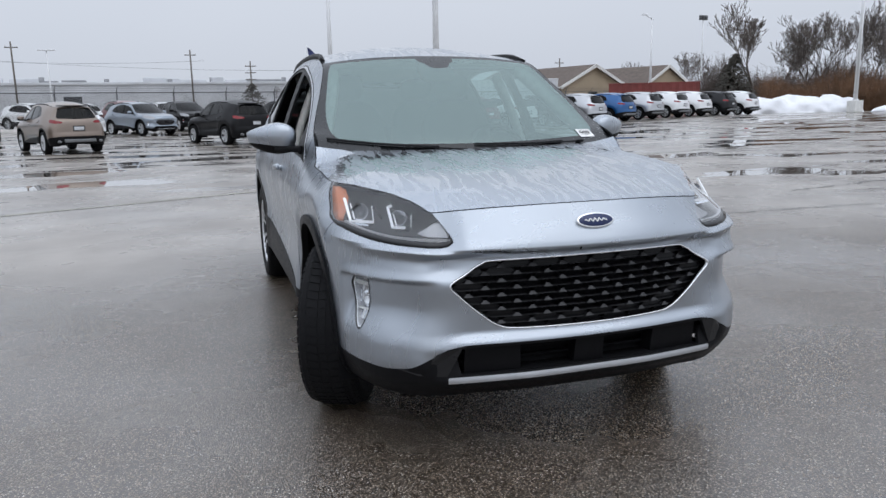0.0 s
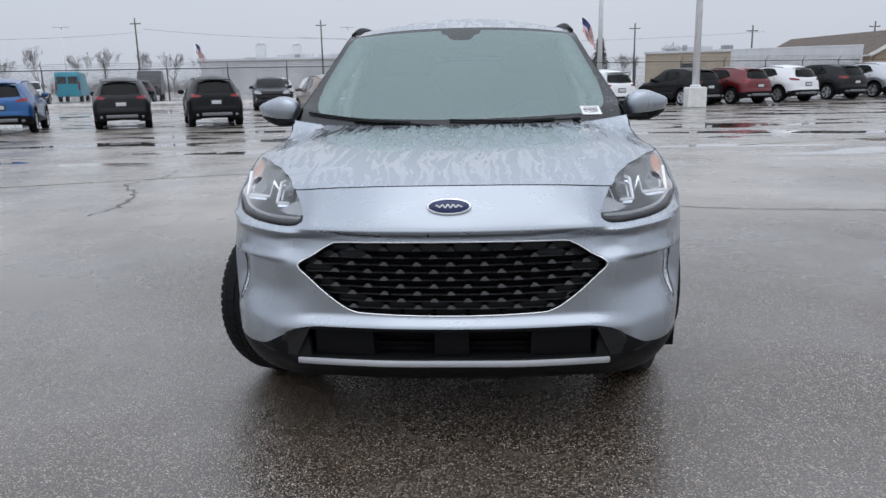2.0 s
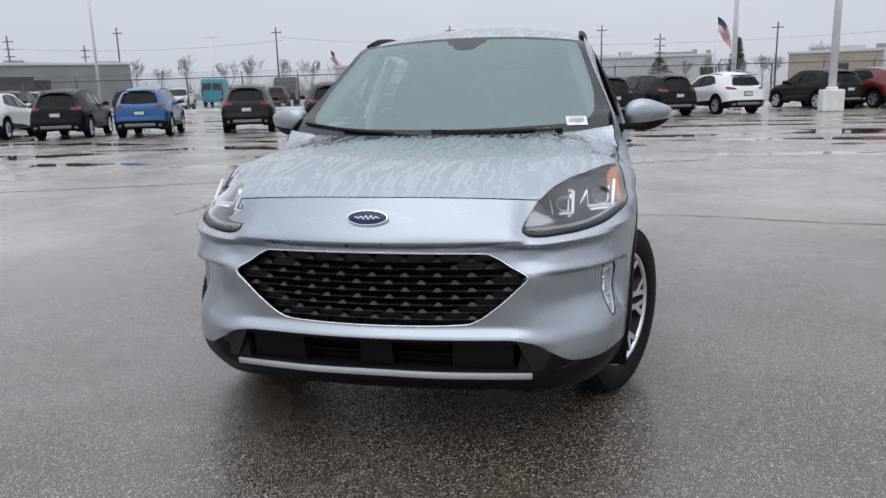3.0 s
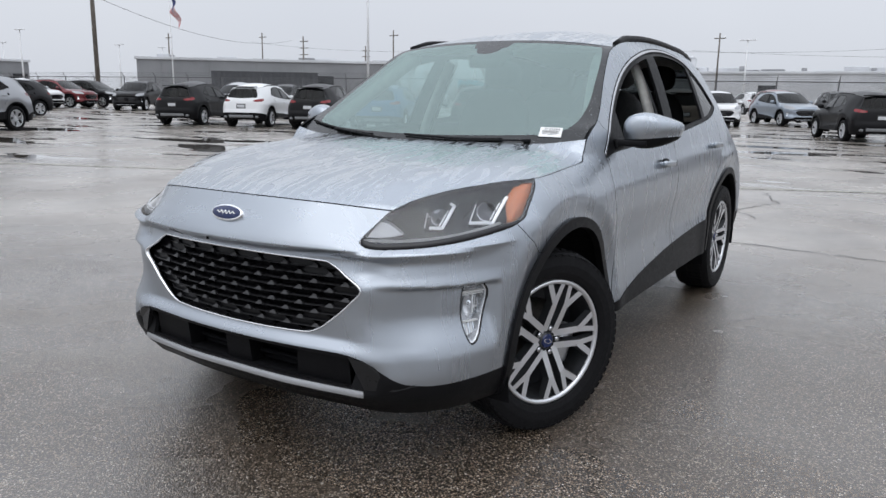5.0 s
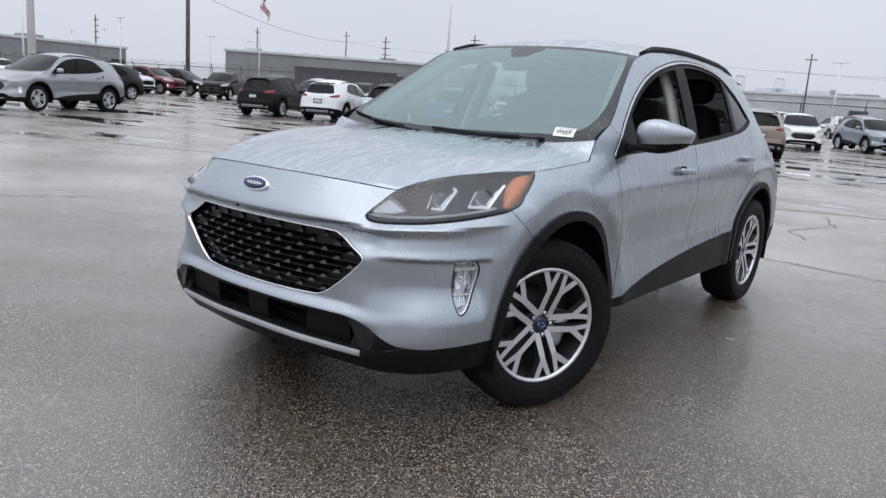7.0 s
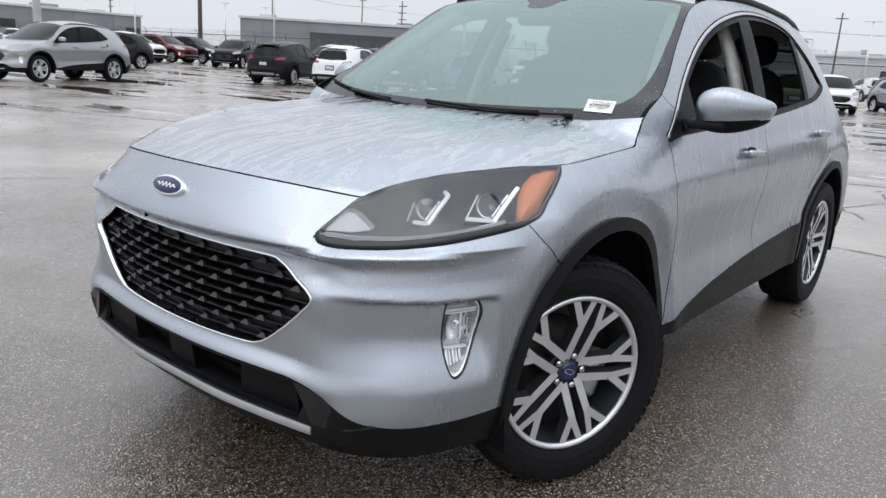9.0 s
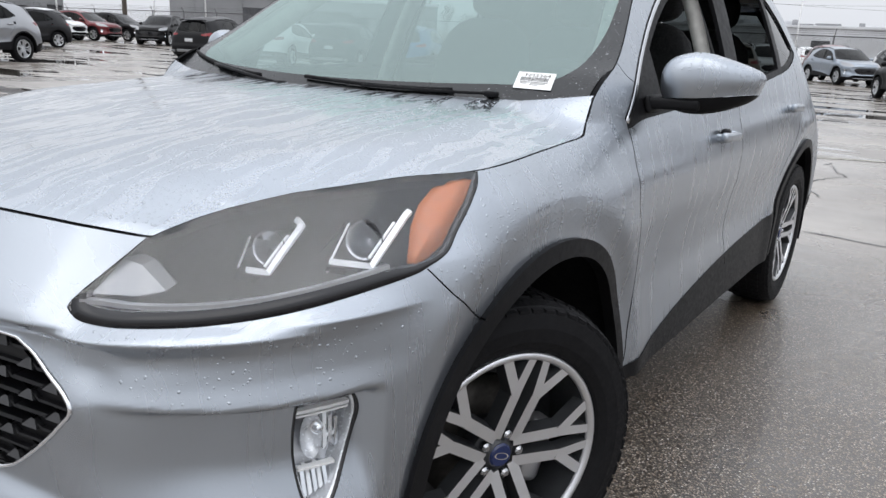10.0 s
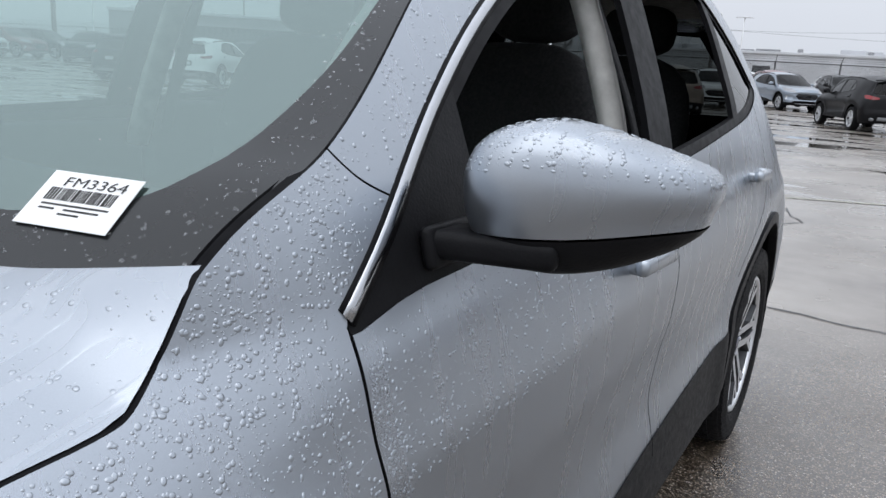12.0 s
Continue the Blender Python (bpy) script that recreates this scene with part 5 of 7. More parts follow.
def build_interior(car):
    """Seats, dashboard, wheel, pillars and lining seen through the glass."""
    bm = bmesh.new()
    box(bm, (1.50, 2.9, .05), (0, 2.6, .42), .01)
    part("cabin_floor", bm, SHELL, car)
    path = [(x, 1.42 + .10 * (x / .72) ** 2, 1.02) for x in np.linspace(-.74, .74, 21)]
    part("dashboard", sweep(path, [(-.22, -.30), (-.30, -.02), (-.20, .035), (.05, .05), (.24, .01), (.22, -.30)]), DASHM, car, "black dashboard")
    part("headliner", ([(x, y, z) for y, z in ((1.98, 1.50), (2.6, 1.565), (3.4, 1.555), (4.0, 1.49)) for x in (-.55, .55)], [[0, 1, 3, 2], [2, 3, 5, 4], [4, 5, 7, 6]]), TRIMGREY, car)
    for x, y in ((.37, 2.35), (-.37, 2.35), (.37, 3.2), (-.37, 3.2)):
        st = part("seat", super_egg((x, y - .12, .66), (.25, .26, .10), 3.5, 20, 10), FABRIC, car, "dark cloth seat")
        part("backrest", super_egg((0, 0, 0), (.245, .075, .36), 3.2, 20, 12, None), FABRIC, st, m=pose(x, y + .20, .98, -17, 0, 0))
        part("headrest", super_egg((0, 0, 0), (.13, .055, .085), 3.0, 18, 10), FABRIC, st, m=pose(x, y + .36, 1.415, -10, 0, 0))
        for dx in (-.05, .05):
            bm = bmesh.new()
            cyl(bm, .007, .007, (x + dx, y + .32, 1.27), (x + dx, y + .355, 1.38), 8)
            part("headrest_post", bm, CHROME, st)
    tor = []
    for i in range(36):
        a = 2 * math.pi * i / 36
        for j in range(10):
            b = 2 * math.pi * j / 10
            tor.append(((.178 + .016 * math.cos(b)) * math.cos(a), .016 * math.sin(b), (.178 + .016 * math.cos(b)) * math.sin(a)))
    tf = [[i * 10 + j, ((i + 1) % 36) * 10 + j, ((i + 1) % 36) * 10 + (j + 1) % 10, i * 10 + (j + 1) % 10] for i in range(36) for j in range(10)]
    sw = part("steering_wheel", (tor, tf), DASHM, car, m=pose(.37, 1.86, 1.00, -22, 0, 0))
    bm = bmesh.new()
    box(bm, (.33, .035, .06), (0, 0, 0), .015)
    box(bm, (.05, .03, .16), (0, 0, -.09), .012)
    part("steering_boss", bm, DASHM, sw)
    for sd in (1, -1):
        flip = (lambda vf: vf) if sd > 0 else flipx
        pil = sweep([tuple(flank(2.35 + .06 * k, .98 + .50 * k, .095)) for k in np.linspace(0, 1, 8)], [(-.028, -.025), (-.032, .0), (-.018, .02), (.03, .015), (.03, -.025)], up=(1, 0, 0))
        part("door_pillar_trim", flip(pil), TRIMGREY, car, "light grey pillar trim")
        apl = sweep([tuple(Vector(edge(np.array([s_y(y)]))[0]) + Vector((-.05, .03, -.045))) for y in np.linspace(1.40, 1.97, 8)], [(-.04, -.03), (-.04, .03), (.04, .03), (.04, -.03)])
        part("windscreen_pillar_trim", flip(apl), TRIMGREY, car)
        bm = bmesh.new()
        box(bm, (.06, .92, .42), (.80, 1.92, .84), .02)
        bm.verts.index_update()
        vf = ([tuple(v.co) for v in bm.verts], [[v.index for v in f.verts] for f in bm.faces])
        bm.free()
        part("door_lining", flip(vf), DASHM, car)
        bm = bmesh.new()
        box(bm, (.05, .80, .44), (.80, 2.80, .88), .02)
        bm.verts.index_update()
        vf = ([tuple(v.co) for v in bm.verts], [[v.index for v in f.verts] for f in bm.faces])
        bm.free()
        part("rear_door_lining", flip(vf), DASHM, car)
        belt = sweep([tuple(flank(2.47, 1.42 - .5 * k, .10 - .02 * k)) for k in np.linspace(0, 1, 6)], [(-.024, -.001), (-.024, .001), (.024, .001), (.024, -.001)], up=(1, 0, 0))
        part("seat_belt", flip(belt), RUBBER, car)


HERO = build_car("silver compact crossover wet with rain, front wheels turned", SILVER, Matrix.Identity(4))
build_interior(HERO)


def sticker():
    """White stock label behind the foot of the windscreen on the driver's side."""
    fn = offset_fn(screen_surf)
    at = lambda u, v: Vector(fn(np.array([u]), np.array([v]), -.001)[0])
    X, Y = (at(.845, .095) - at(.735, .113)).normalized(), at(.782, .150) - at(.792, .060)
    Y = (Y - X * Y.dot(X)).normalized()
    Z = X.cross(Y)
    m = Matrix((X, Y, Z)).transposed().to_4x4()
    m.translation = at(.800, .116) + Z * .001
    th = thing("window_label", "white paper stock label with black print in the windscreen", "label", m)
    bm = bmesh.new()
    box(bm, (.096, .064, .0008))
    part("label_paper", bm, PAPER, th, smooth=False)
    cu = bpy.data.curves.new("label_number", "FONT")
    cu.body, cu.size, cu.align_x = "FM3364", .0165, "CENTER"
    tmp = bpy.data.objects.new("tmp", cu)
    scene.collection.objects.link(tmp)
    me = bpy.data.meshes.new_from_object(tmp.evaluated_get(bpy.context.evaluated_depsgraph_get()))
    bpy.data.objects.remove(tmp)
    me.materials.append(INK)
    me.name = "label_number"
    ob = new("label_number", me)
    ob.parent, ob.matrix_local = th, pose(.004, .0145, .0009) @ Matrix.Diagonal((1.25, .95, 1, 1))
    rng = random.Random(5)
    x = -.036
    while x < .034:
        w = rng.choice((.0009, .0012, .0018))
        bm = bmesh.new()
        box(bm, (w, .0145, .0004), (x, .0045, .0008))
        part("label_bar", bm, INK, th, smooth=False)
        x += w + rng.choice((.0009, .0012, .0015))
    for x0, w, y in ((0, .070, -.0075), (.010, .036, -.0125), (-.026, .016, -.0125), (.0, .022, -.0175)):
        bm = bmesh.new()
        box(bm, (w, .0018, .0004), (x0, y, .0008))
        part("print_line", bm, INK, th, smooth=False)



sticker()


def raindrops():
    """Beads of rain on the hood, fender, door, pillar and mirror."""
    # opaque beads: paint seen through water is put into their colour
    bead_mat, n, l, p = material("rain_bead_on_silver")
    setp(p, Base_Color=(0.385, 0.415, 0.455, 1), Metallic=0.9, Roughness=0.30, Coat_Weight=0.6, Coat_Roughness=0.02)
    water = glass("rain_water", (0.94, 0.95, 0.96), 1.7)
    rng = random.Random(11)
    verts, faces = [], []

    def bead(c, nrm, r, h):
        nrm = Vector(nrm).normalized()
        t = nrm.cross(Vector((.3, .2, .9))).normalized()
        b = nrm.cross(t)
        k, o = (8 if r > .0026 else 6), len(verts)
        st = rng.uniform(.8, 1.25)
        for lev, rr in ((-.0003, 1.0), (h * .6, .82), (h * .95, .42)) if r > .0019 else ((-.0003, 1.0), (h * .7, .72)):
            for i in range(k):
                a = 2 * math.pi * i / k
                verts.append(tuple(Vector(c) + nrm * lev + (t * math.cos(a) * st + b * math.sin(a) / st) * r * rr))
        verts.append(tuple(Vector(c) + nrm * h))
        lv = 2 if r > .0019 else 1
        for q in range(lv):
            for i in range(k):
                faces.append([o + q * k + i, o + q * k + (i + 1) % k, o + (q + 1) * k + (i + 1) % k, o + (q + 1) * k + i])
        for i in range(k):
            faces.append([o + lv * k + i, o + lv * k + (i + 1) % k, o + (lv + 1) * k])

    def clump(x, y):
        return noise.noise(Vector((x * 9, y * 9, 1.3))) + .6 * noise.noise(Vector((x * 31, y * 31, 4.1)))

    def size():
        return .0009 + .0023 * rng.random() ** 3.0

    def scatter(n_, fn, box_a, box_b, ok):
        A, B = [], []
        for _ in range(n_):
            a, b = rng.uniform(*box_a), rng.uniform(*box_b)
            if clump(a, b) > rng.uniform(-1.2, .25) and ok(a, b):
                A.append(a)
                B.append(b)
        A, B = np.array(A), np.array(B)
        e = 2e-3
        P = fn(A, B)
        N = np.cross(fn(A + e, B) - fn(A - e, B), fn(A, B + e) - fn(A, B - e))
        for c, nn in zip(P, N):
            r = size()
            bead(c, nn, r, r * rng.uniform(.20, .32))
    out = lambda s, z: bool((DLO(np.array([s]), np.array([z]))[0] > .012) and (z < TOP(np.array([s]))[0] - .004) and (LAMP(np.array([s]), np.array([z]))[0] > .006) and all(abs(g(np.array([s]), np.array([z]))[0]) > .006 for g in GAPS) and arch(ARCH_F, ARCH_OUT)(np.array([s]), np.array([z]))[0] > .03)
    scatter(1800, lambda a, b: body(a, b), (s_y(.55), s_y(.95)), (.78, 1.01), out)
    scatter(12000, lambda a, b: body(a, b), (s_y(.90), s_y(1.42)), (.80, 1.19), out)
    scatter(7500, lambda a, b: body(a, b), (s_y(1.38), s_y(2.0)), (.88, 1.50), out)
    scatter(420, lambda a, b: body(a, b), (s_x(.55), s_y(.52)), (.70, .80), out)
    scatter(9000, lambda a, b: hood_surf(a, b), (.55, .985), (.03, .985), lambda a, b: True)
    scatter(3600, lambda a, b: hood_surf(a, b), (0, .75), (.03, .97), lambda a, b: True)
    on_glass = len(verts), len(faces)
    scatter(1100, lambda a, b: body(a, b), (s_x(.66), s_y(.68)), (.89, .985), lambda s, z: bool(LAMP(np.array([s]), np.array([z]))[0] < -.012 and z < TOP(np.array([s]))[0] - .006))
    scatter(1300, lambda a, b: screen_surf(a, b), (.62, .985), (.02, .62), lambda u, v: u > .925 or v < .105 or rng.random() < .03)
    glass_v, glass_f = verts[on_glass[0]:], [[i - on_glass[0] for i in f] for f in faces[on_glass[1]:]]
    del verts[on_glass[0]:], faces[on_glass[1]:]
    mv, mf = mirror_parts()
    for f in mf:
        pts = [Vector(mv[i]) for i in f]
        nn = (pts[1] - pts[0]).cross(pts[2] - pts[0])
        ar = nn.length
        if nn.length < 1e-8 or nn.normalized().z < .15:
            continue
        for _ in range(int(ar * 36000 + rng.random())):
            w = [rng.random() for _ in pts]
            c = sum((q * k for q, k in zip(pts, w)), Vector()) / sum(w)
            r = size() * .95
            bead(c, nn, r, r * .28)
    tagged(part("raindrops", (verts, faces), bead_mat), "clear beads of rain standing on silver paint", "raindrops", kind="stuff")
    ob = part("raindrops", (glass_v, glass_f), water)
    ob.visible_shadow = False
    tagged(ob, "clear beads of rain on the windscreen and lamp", "raindrops", kind="stuff")


raindrops()


def ground_z(x, y):
    r = np.hypot(np.asarray(x, float), np.asarray(y, float) - 0.0)
    return 0.28 * sstep(27, 50, r)


def ground_material():
    """Wet asphalt near the car, older pale paving beyond a tarred seam, puddles in its hollows."""
    m, n, l, p = material("wet_paving")
    co = n.new("ShaderNodeTexCoord").outputs["Object"]
    sep = n.new("ShaderNodeSeparateXYZ")
    l.new(co, sep.inputs[0])
    wob = noise_tex(n, l, 0.35, 3.0, 0.6, co)
    dx = math_node(n, l, "SUBTRACT", sep.outputs["X"], 1.3)
    dy = math_node(n, l, "ADD", sep.outputs["Y"], 3.2)
    r = math_node(n, l, "SQRT", math_node(n, l, "ADD", math_node(n, l, "MULTIPLY", dx, dx), math_node(n, l, "MULTIPLY", dy, dy)))
    r = math_node(n, l, "ADD", r, math_node(n, l, "MULTIPLY_ADD", wob.outputs["Fac"], 1.6, -0.8))
    # old paving's colour fades in short of the seam, standing for grazing sheen
    old = ramp(n, l, math_node(n, l, "MULTIPLY", r, 0.05), (0.345, 0.0), (0.44, 1.0)).outputs["Color"]
    # aggregate: stones in dark binder
    vor = n.new("ShaderNodeTexVoronoi")
    vor.inputs["Scale"].default_value = 150.0
    l.new(co, vor.inputs["Vector"])
    stone = ramp(n, l, vor.outputs["Distance"], (0.30, 1.0), (0.62, 0.0)).outputs["Color"]
    vs = n.new("ShaderNodeSeparateXYZ")
    l.new(vor.outputs["Color"], vs.inputs[0])
    pale = ramp(n, l, vs.outputs["X"], (0.0, (0.052, 0.038, 0.027)), (0.45, (0.162, 0.120, 0.084)), (0.80, (0.38, 0.296, 0.218)), (0.95, (0.58, 0.50, 0.41)), (1.0, (0.78, 0.74, 0.68))).outputs["Color"]
    tar = mixc(n, l, stone, (0.030, 0.022, 0.015), pale)
    blot = noise_tex(n, l, 1.1, 4.0, 0.6, co)
    tar = mixc(n, l, math_node(n, l, "MULTIPLY", blot.outputs["Fac"], 0.25), tar, (0.075, 0.060, 0.046))
    fine = noise_tex(n, l, 60.0, 3.0, 0.7, co)
    stain = noise_tex(n, l, 0.5, 5.0, 0.65, co)
    conc = mixc(n, l, ramp(n, l, stain.outputs["Fac"], (0.36, 0.0), (0.64, 1.0)).outputs["Color"], (0.150, 0.125, 0.102), (0.36, 0.325, 0.285))
    conc = mixc(n, l, math_node(n, l, "MULTIPLY", fine.outputs["Fac"], 0.35), conc, (0.19, 0.18, 0.17))
    l.new(mixc(n, l, old, tar, conc), p.inputs["Base Color"])
    # water lies in long hollows away from the fresh patch
    mp = n.new("ShaderNodeMapping")
    mp.inputs["Scale"].default_value = (0.20, 0.62, 1.0)
    mp.inputs["Rotation"].default_value = (0, 0, radians(22))
    l.new(co, mp.inputs["Vector"])
    pud = noise_tex(n, l, 1.2, 3.0, 0.5, mp.outputs["Vector"])
    wet = ramp(n, l, pud.outputs["Fac"], (0.555, 0.0), (0.575, 1.0)).outputs["Color"]
    ex, ey = math_node(n, l, "ADD", sep.outputs["X"], 2.0), math_node(n, l, "ADD", sep.outputs["Y"], 1.5)
    r2 = math_node(n, l, "SQRT", math_node(n, l, "ADD", math_node(n, l, "MULTIPLY", ex, ex), math_node(n, l, "MULTIPLY", ey, ey)))
    out_there = ramp(n, l, math_node(n, l, "MULTIPLY", r2, 0.05), (0.56, 0.0), (0.66, 1.0)).outputs["Color"]
    wet = math_node(n, l, "MULTIPLY", wet, out_there)
    damp = ramp(n, l, noise_tex(n, l, 0.45, 4.0, 0.6, co).outputs["Fac"], (0.35, 0.20), (0.65, 0.42)).outputs["Color"]
    damp_old = ramp(n, l, noise_tex(n, l, 0.6, 4.0, 0.6, co).outputs["Fac"], (0.35, 0.16), (0.7, 0.42)).outputs["Color"]
    rough = mixc(n, l, old, damp, damp_old)
    rough = mixc(n, l, wet, rough, (0.015, 0.015, 0.015))
    l.new(rough, p.inputs["Roughness"])
    l.new(ramp(n, l, old, (0.0, 0.7), (1.0, 0.55)).outputs["Color"], p.inputs["Specular IOR Level"])
    # a film of rain over all of it
    film = ramp(n, l, noise_tex(n, l, 0.30, 4.0, 0.6, co).outputs["Fac"], (0.40, 0.36), (0.60, 1.0)).outputs["Color"]
    dry = math_node(n, l, "MULTIPLY", film, math_node(n, l, "MULTIPLY_ADD", old, -0.5, 1.0))
    l.new(math_node(n, l, "MAXIMUM", dry, wet), p.inputs["Coat Weight"])
    p.inputs["Coat IOR"].default_value = 1.8
    crough = ramp(n, l, noise_tex(n, l, 0.8, 4.0, 0.6, co).outputs["Fac"], (0.38, 0.08), (0.62, 0.36)).outputs["Color"]
    crough = mixc(n, l, math_node(n, l, "MULTIPLY", old, 0.5), crough, (0.45, 0.45, 0.45))
    l.new(mixc(n, l, wet, crough, (0.012, 0.012, 0.012)), p.inputs["Coat Roughness"])
    h = mixc(n, l, old, stone, fine.outputs["Fac"])
    amp = math_node(n, l, "SUBTRACT", 1.0, wet)
    b = n.new("ShaderNodeBump")
    b.inputs["Distance"].default_value = 0.0035
    l.new(math_node(n, l, "MULTIPLY", amp, mixc(n, l, old, (0.42, 0.42, 0.42), (0.18, 0.18, 0.18))), b.inputs["Strength"])
    l.new(h, b.inputs["Height"])
    l.new(b.outputs["Normal"], p.inputs["Normal"])
    b2 = n.new("ShaderNodeBump")
    b2.inputs["Distance"].default_value = 0.0035
    l.new(math_node(n, l, "MULTIPLY", amp, mixc(n, l, old, (0.36, 0.36, 0.36), (0.06, 0.06, 0.06))), b2.inputs["Strength"])
    l.new(h, b2.inputs["Height"])
    l.new(b2.outputs["Normal"], p.inputs["Coat Normal"])
    return m


PAVING = ground_material()
rad = [0, 1.5, 3, 5, 8, 12, 16, 20, 24, 28, 32, 36, 40, 45, 50, 60, 80, 120, 200, 400, 900, 2500]
gv, gf, seg = [(0, 0, 0)], [], 96
for q in rad[1:]:
    for i in range(seg):
        x, y = q * math.cos(2 * math.pi * i / seg), q * math.sin(2 * math.pi * i / seg)
        gv.append((x, y, float(ground_z(x, y))))
for i in range(seg):
    gf.append([0, 1 + i, 1 + (i + 1) % seg])
    for k in range(len(rad) - 2):
        a0, b0 = 1 + k * seg, 1 + (k + 1) * seg
        gf.append([a0 + i, b0 + i, b0 + (i + 1) % seg, a0 + (i + 1) % seg])
tagged(part("ground", (gv, gf), PAVING), "wet asphalt lot with pale old paving and puddles", "ground", kind="structure")


# ---- parked cars ----
HEAD = 24.0


def stand(x, y, heading, rear=True):
    """Pose of a car whose rear (or front) end stands at x, y and whose nose points along heading (degrees left of +y)."""
    m = pose(x, y, float(ground_z(x, y)), 0, 0, heading + 180)
    return m @ pose(0, -4.575 if rear else 0.0, 0)


COATS = {
    "gold": paint("tan_metallic_paint", (0.235, 0.185, 0.150), 0.5), "black": paint("black_paint", (0.006, 0.006, 0.007), 0.0), "grey": paint("dark_grey_paint", (0.022, 0.022, 0.024), 0.4),
    "blue": paint("bright_blue_paint", (0.004, 0.080, 0.25), 0.4), "white": paint("white_paint", (0.78, 0.79, 0.80), 0.0), "red": paint("dark_red_paint", (0.13, 0.006, 0.010), 0.4),
    "silver": paint("plain_silver_paint", (0.52, 0.53, 0.55), 0.7), "pewter": paint("pewter_paint", (0.34, 0.35, 0.37), 0.7), "ice": paint("blue_grey_paint", (0.27, 0.31, 0.36), 0.6),
}
FAR = build_car("black parked crossover on wet paving beside a gap", COATS["black"], stand(0.9, 26.4, HEAD), far=True, res=0.07, group="parked crossovers")
TELL = {"gold": "tan metallic crossover parked on wet paving", "ice": "pale blue-grey crossover parked before the fence", "black": "black crossover parked in a row on wet paving", "grey": "dark grey crossover parked in a row",
        "blue": "bright blue crossover parked in a row", "white": "white crossover parked on wet paving", "red": "dark red crossover parked in a row", "silver": "silver crossover parked on wet paving"}


def park(colour, x, y, heading=HEAD, rear=True, label=""):
    c = copy_thing(FAR, stand(x, y, heading, rear))
    tagged(c, label or TELL[colour])
    for o in c.children_recursive:
        if o.material_slots and o.material_slots[0].material == COATS["black"]:
            o.material_slots[0].link = "OBJECT"
            o.material_slots[0].material = COATS[colour]
    return c


for col, x, y in (("black", -22.5, 17.4), ("white", -19.8, 18.4), ("black", -17.0, 19.0), ("blue", -14.3, 19.6), ("grey", -11.4, 21.4), ("black", -8.5, 22.0), ("gold", -4.8, 24.2),
                  ("black", 3.3, 28.4), ("white", 5.9, 29.2), ("black", 10.2, 31.6), ("red", 12.4, 31.8), ("white", 14.7, 32.4), ("grey", 17.4, 33.6), ("silver", 20.0, 34.6), ("blue", 22.5, 35.6), ("silver", 25.2, 36.8), ("white", 28.2, 38.4), ("white", 31.0, 39.8), ("grey", 33.7, 40.7), ("white", 36.2, 41.4)):
    park(col, x, y)
for col, x, y, hd in (("ice", -2.6, 37.3, 215), ("white", -5.8, 34.5, 200), ("grey", -10.1, 34.5, 198), ("black", -35.5, 24.5, 215), ("black", -1.0, 41.0, 200), ("grey", -26.5, 26.5, 204), ("silver", -29.3, 25.8, 204)):
    park(col, x, y, hd, rear=False)
copy = park("pewter", 0, 0, 150, label="silver mid-size crossover parked side-on on wet paving")
copy.matrix_world = pose(-22.74, 9.62, 0, 0, 0, 200 + 180) @ pose(0, -2.25, 0) @ Matrix.Diagonal((1.05, 1.07, 1.09, 1))
park("grey", -32.6, 14.2, 190, rear=False)
# beyond the fence
for col, x, y, hd in (("white", -12.5, 52.0, 230), ("white", -8.0, 56.5, 30), ("black", -45.3, 26.8, -72), ("red", -44.4, 24.1, -72), ("white", -43.6, 21.5, -72), ("black", -42.7, 18.8, -72), ("grey", -34.5, 28.4, 232), ("silver", -35.8, 33.0, 232), ("red", -5.6, 43.5, 205), ("grey", -26.0, 55.0, 20), ("black", -20.0, 55.5, 200), ("white", -4.0, 58.0, 200),
                      ("white", -32.0, 51.5, 200), ("black", -37.0, 50.5, 20), ("silver", -41.5, 47.5, 200), ("grey", -45.5, 46.0, 20), ("white", -66.0, 31.0, 250), ("white", -70.0, 27.0, 250), ("black", 2.0, 60.5, 200), ("white", -15.5, 57.0, 20), ("red", -1.0, 60.0, 60)):
    park(col, x, y, hd)

# ---- the lot's edge: fence, lamp posts, poles ----
GALV = simple("dark_galvanised_steel", (0.10, 0.10, 0.105), 0.5, metal=0.6, vary=0.2)
WHITEPOLE = simple("white_pole_paint", (0.72, 0.73, 0.74), 0.45, vary=0.08, scale=3)
CONC = simple("painted_concrete", (0.68, 0.68, 0.66), 0.75, vary=0.12, scale=4, bump=0.3)
WOODP = simple("weathered_pole_wood", (0.13, 0.115, 0.10), 0.85, vary=0.3, scale=3, bump=0.4)
SNOW = simple("old_snow", (0.80, 0.81, 0.84), 0.6, vary=0.07, scale=1.5, bump=0.5)
DIRTYSNOW = simple("dirty_snow", (0.42, 0.40, 0.38), 0.7, vary=0.35, scale=2.5, bump=0.5)


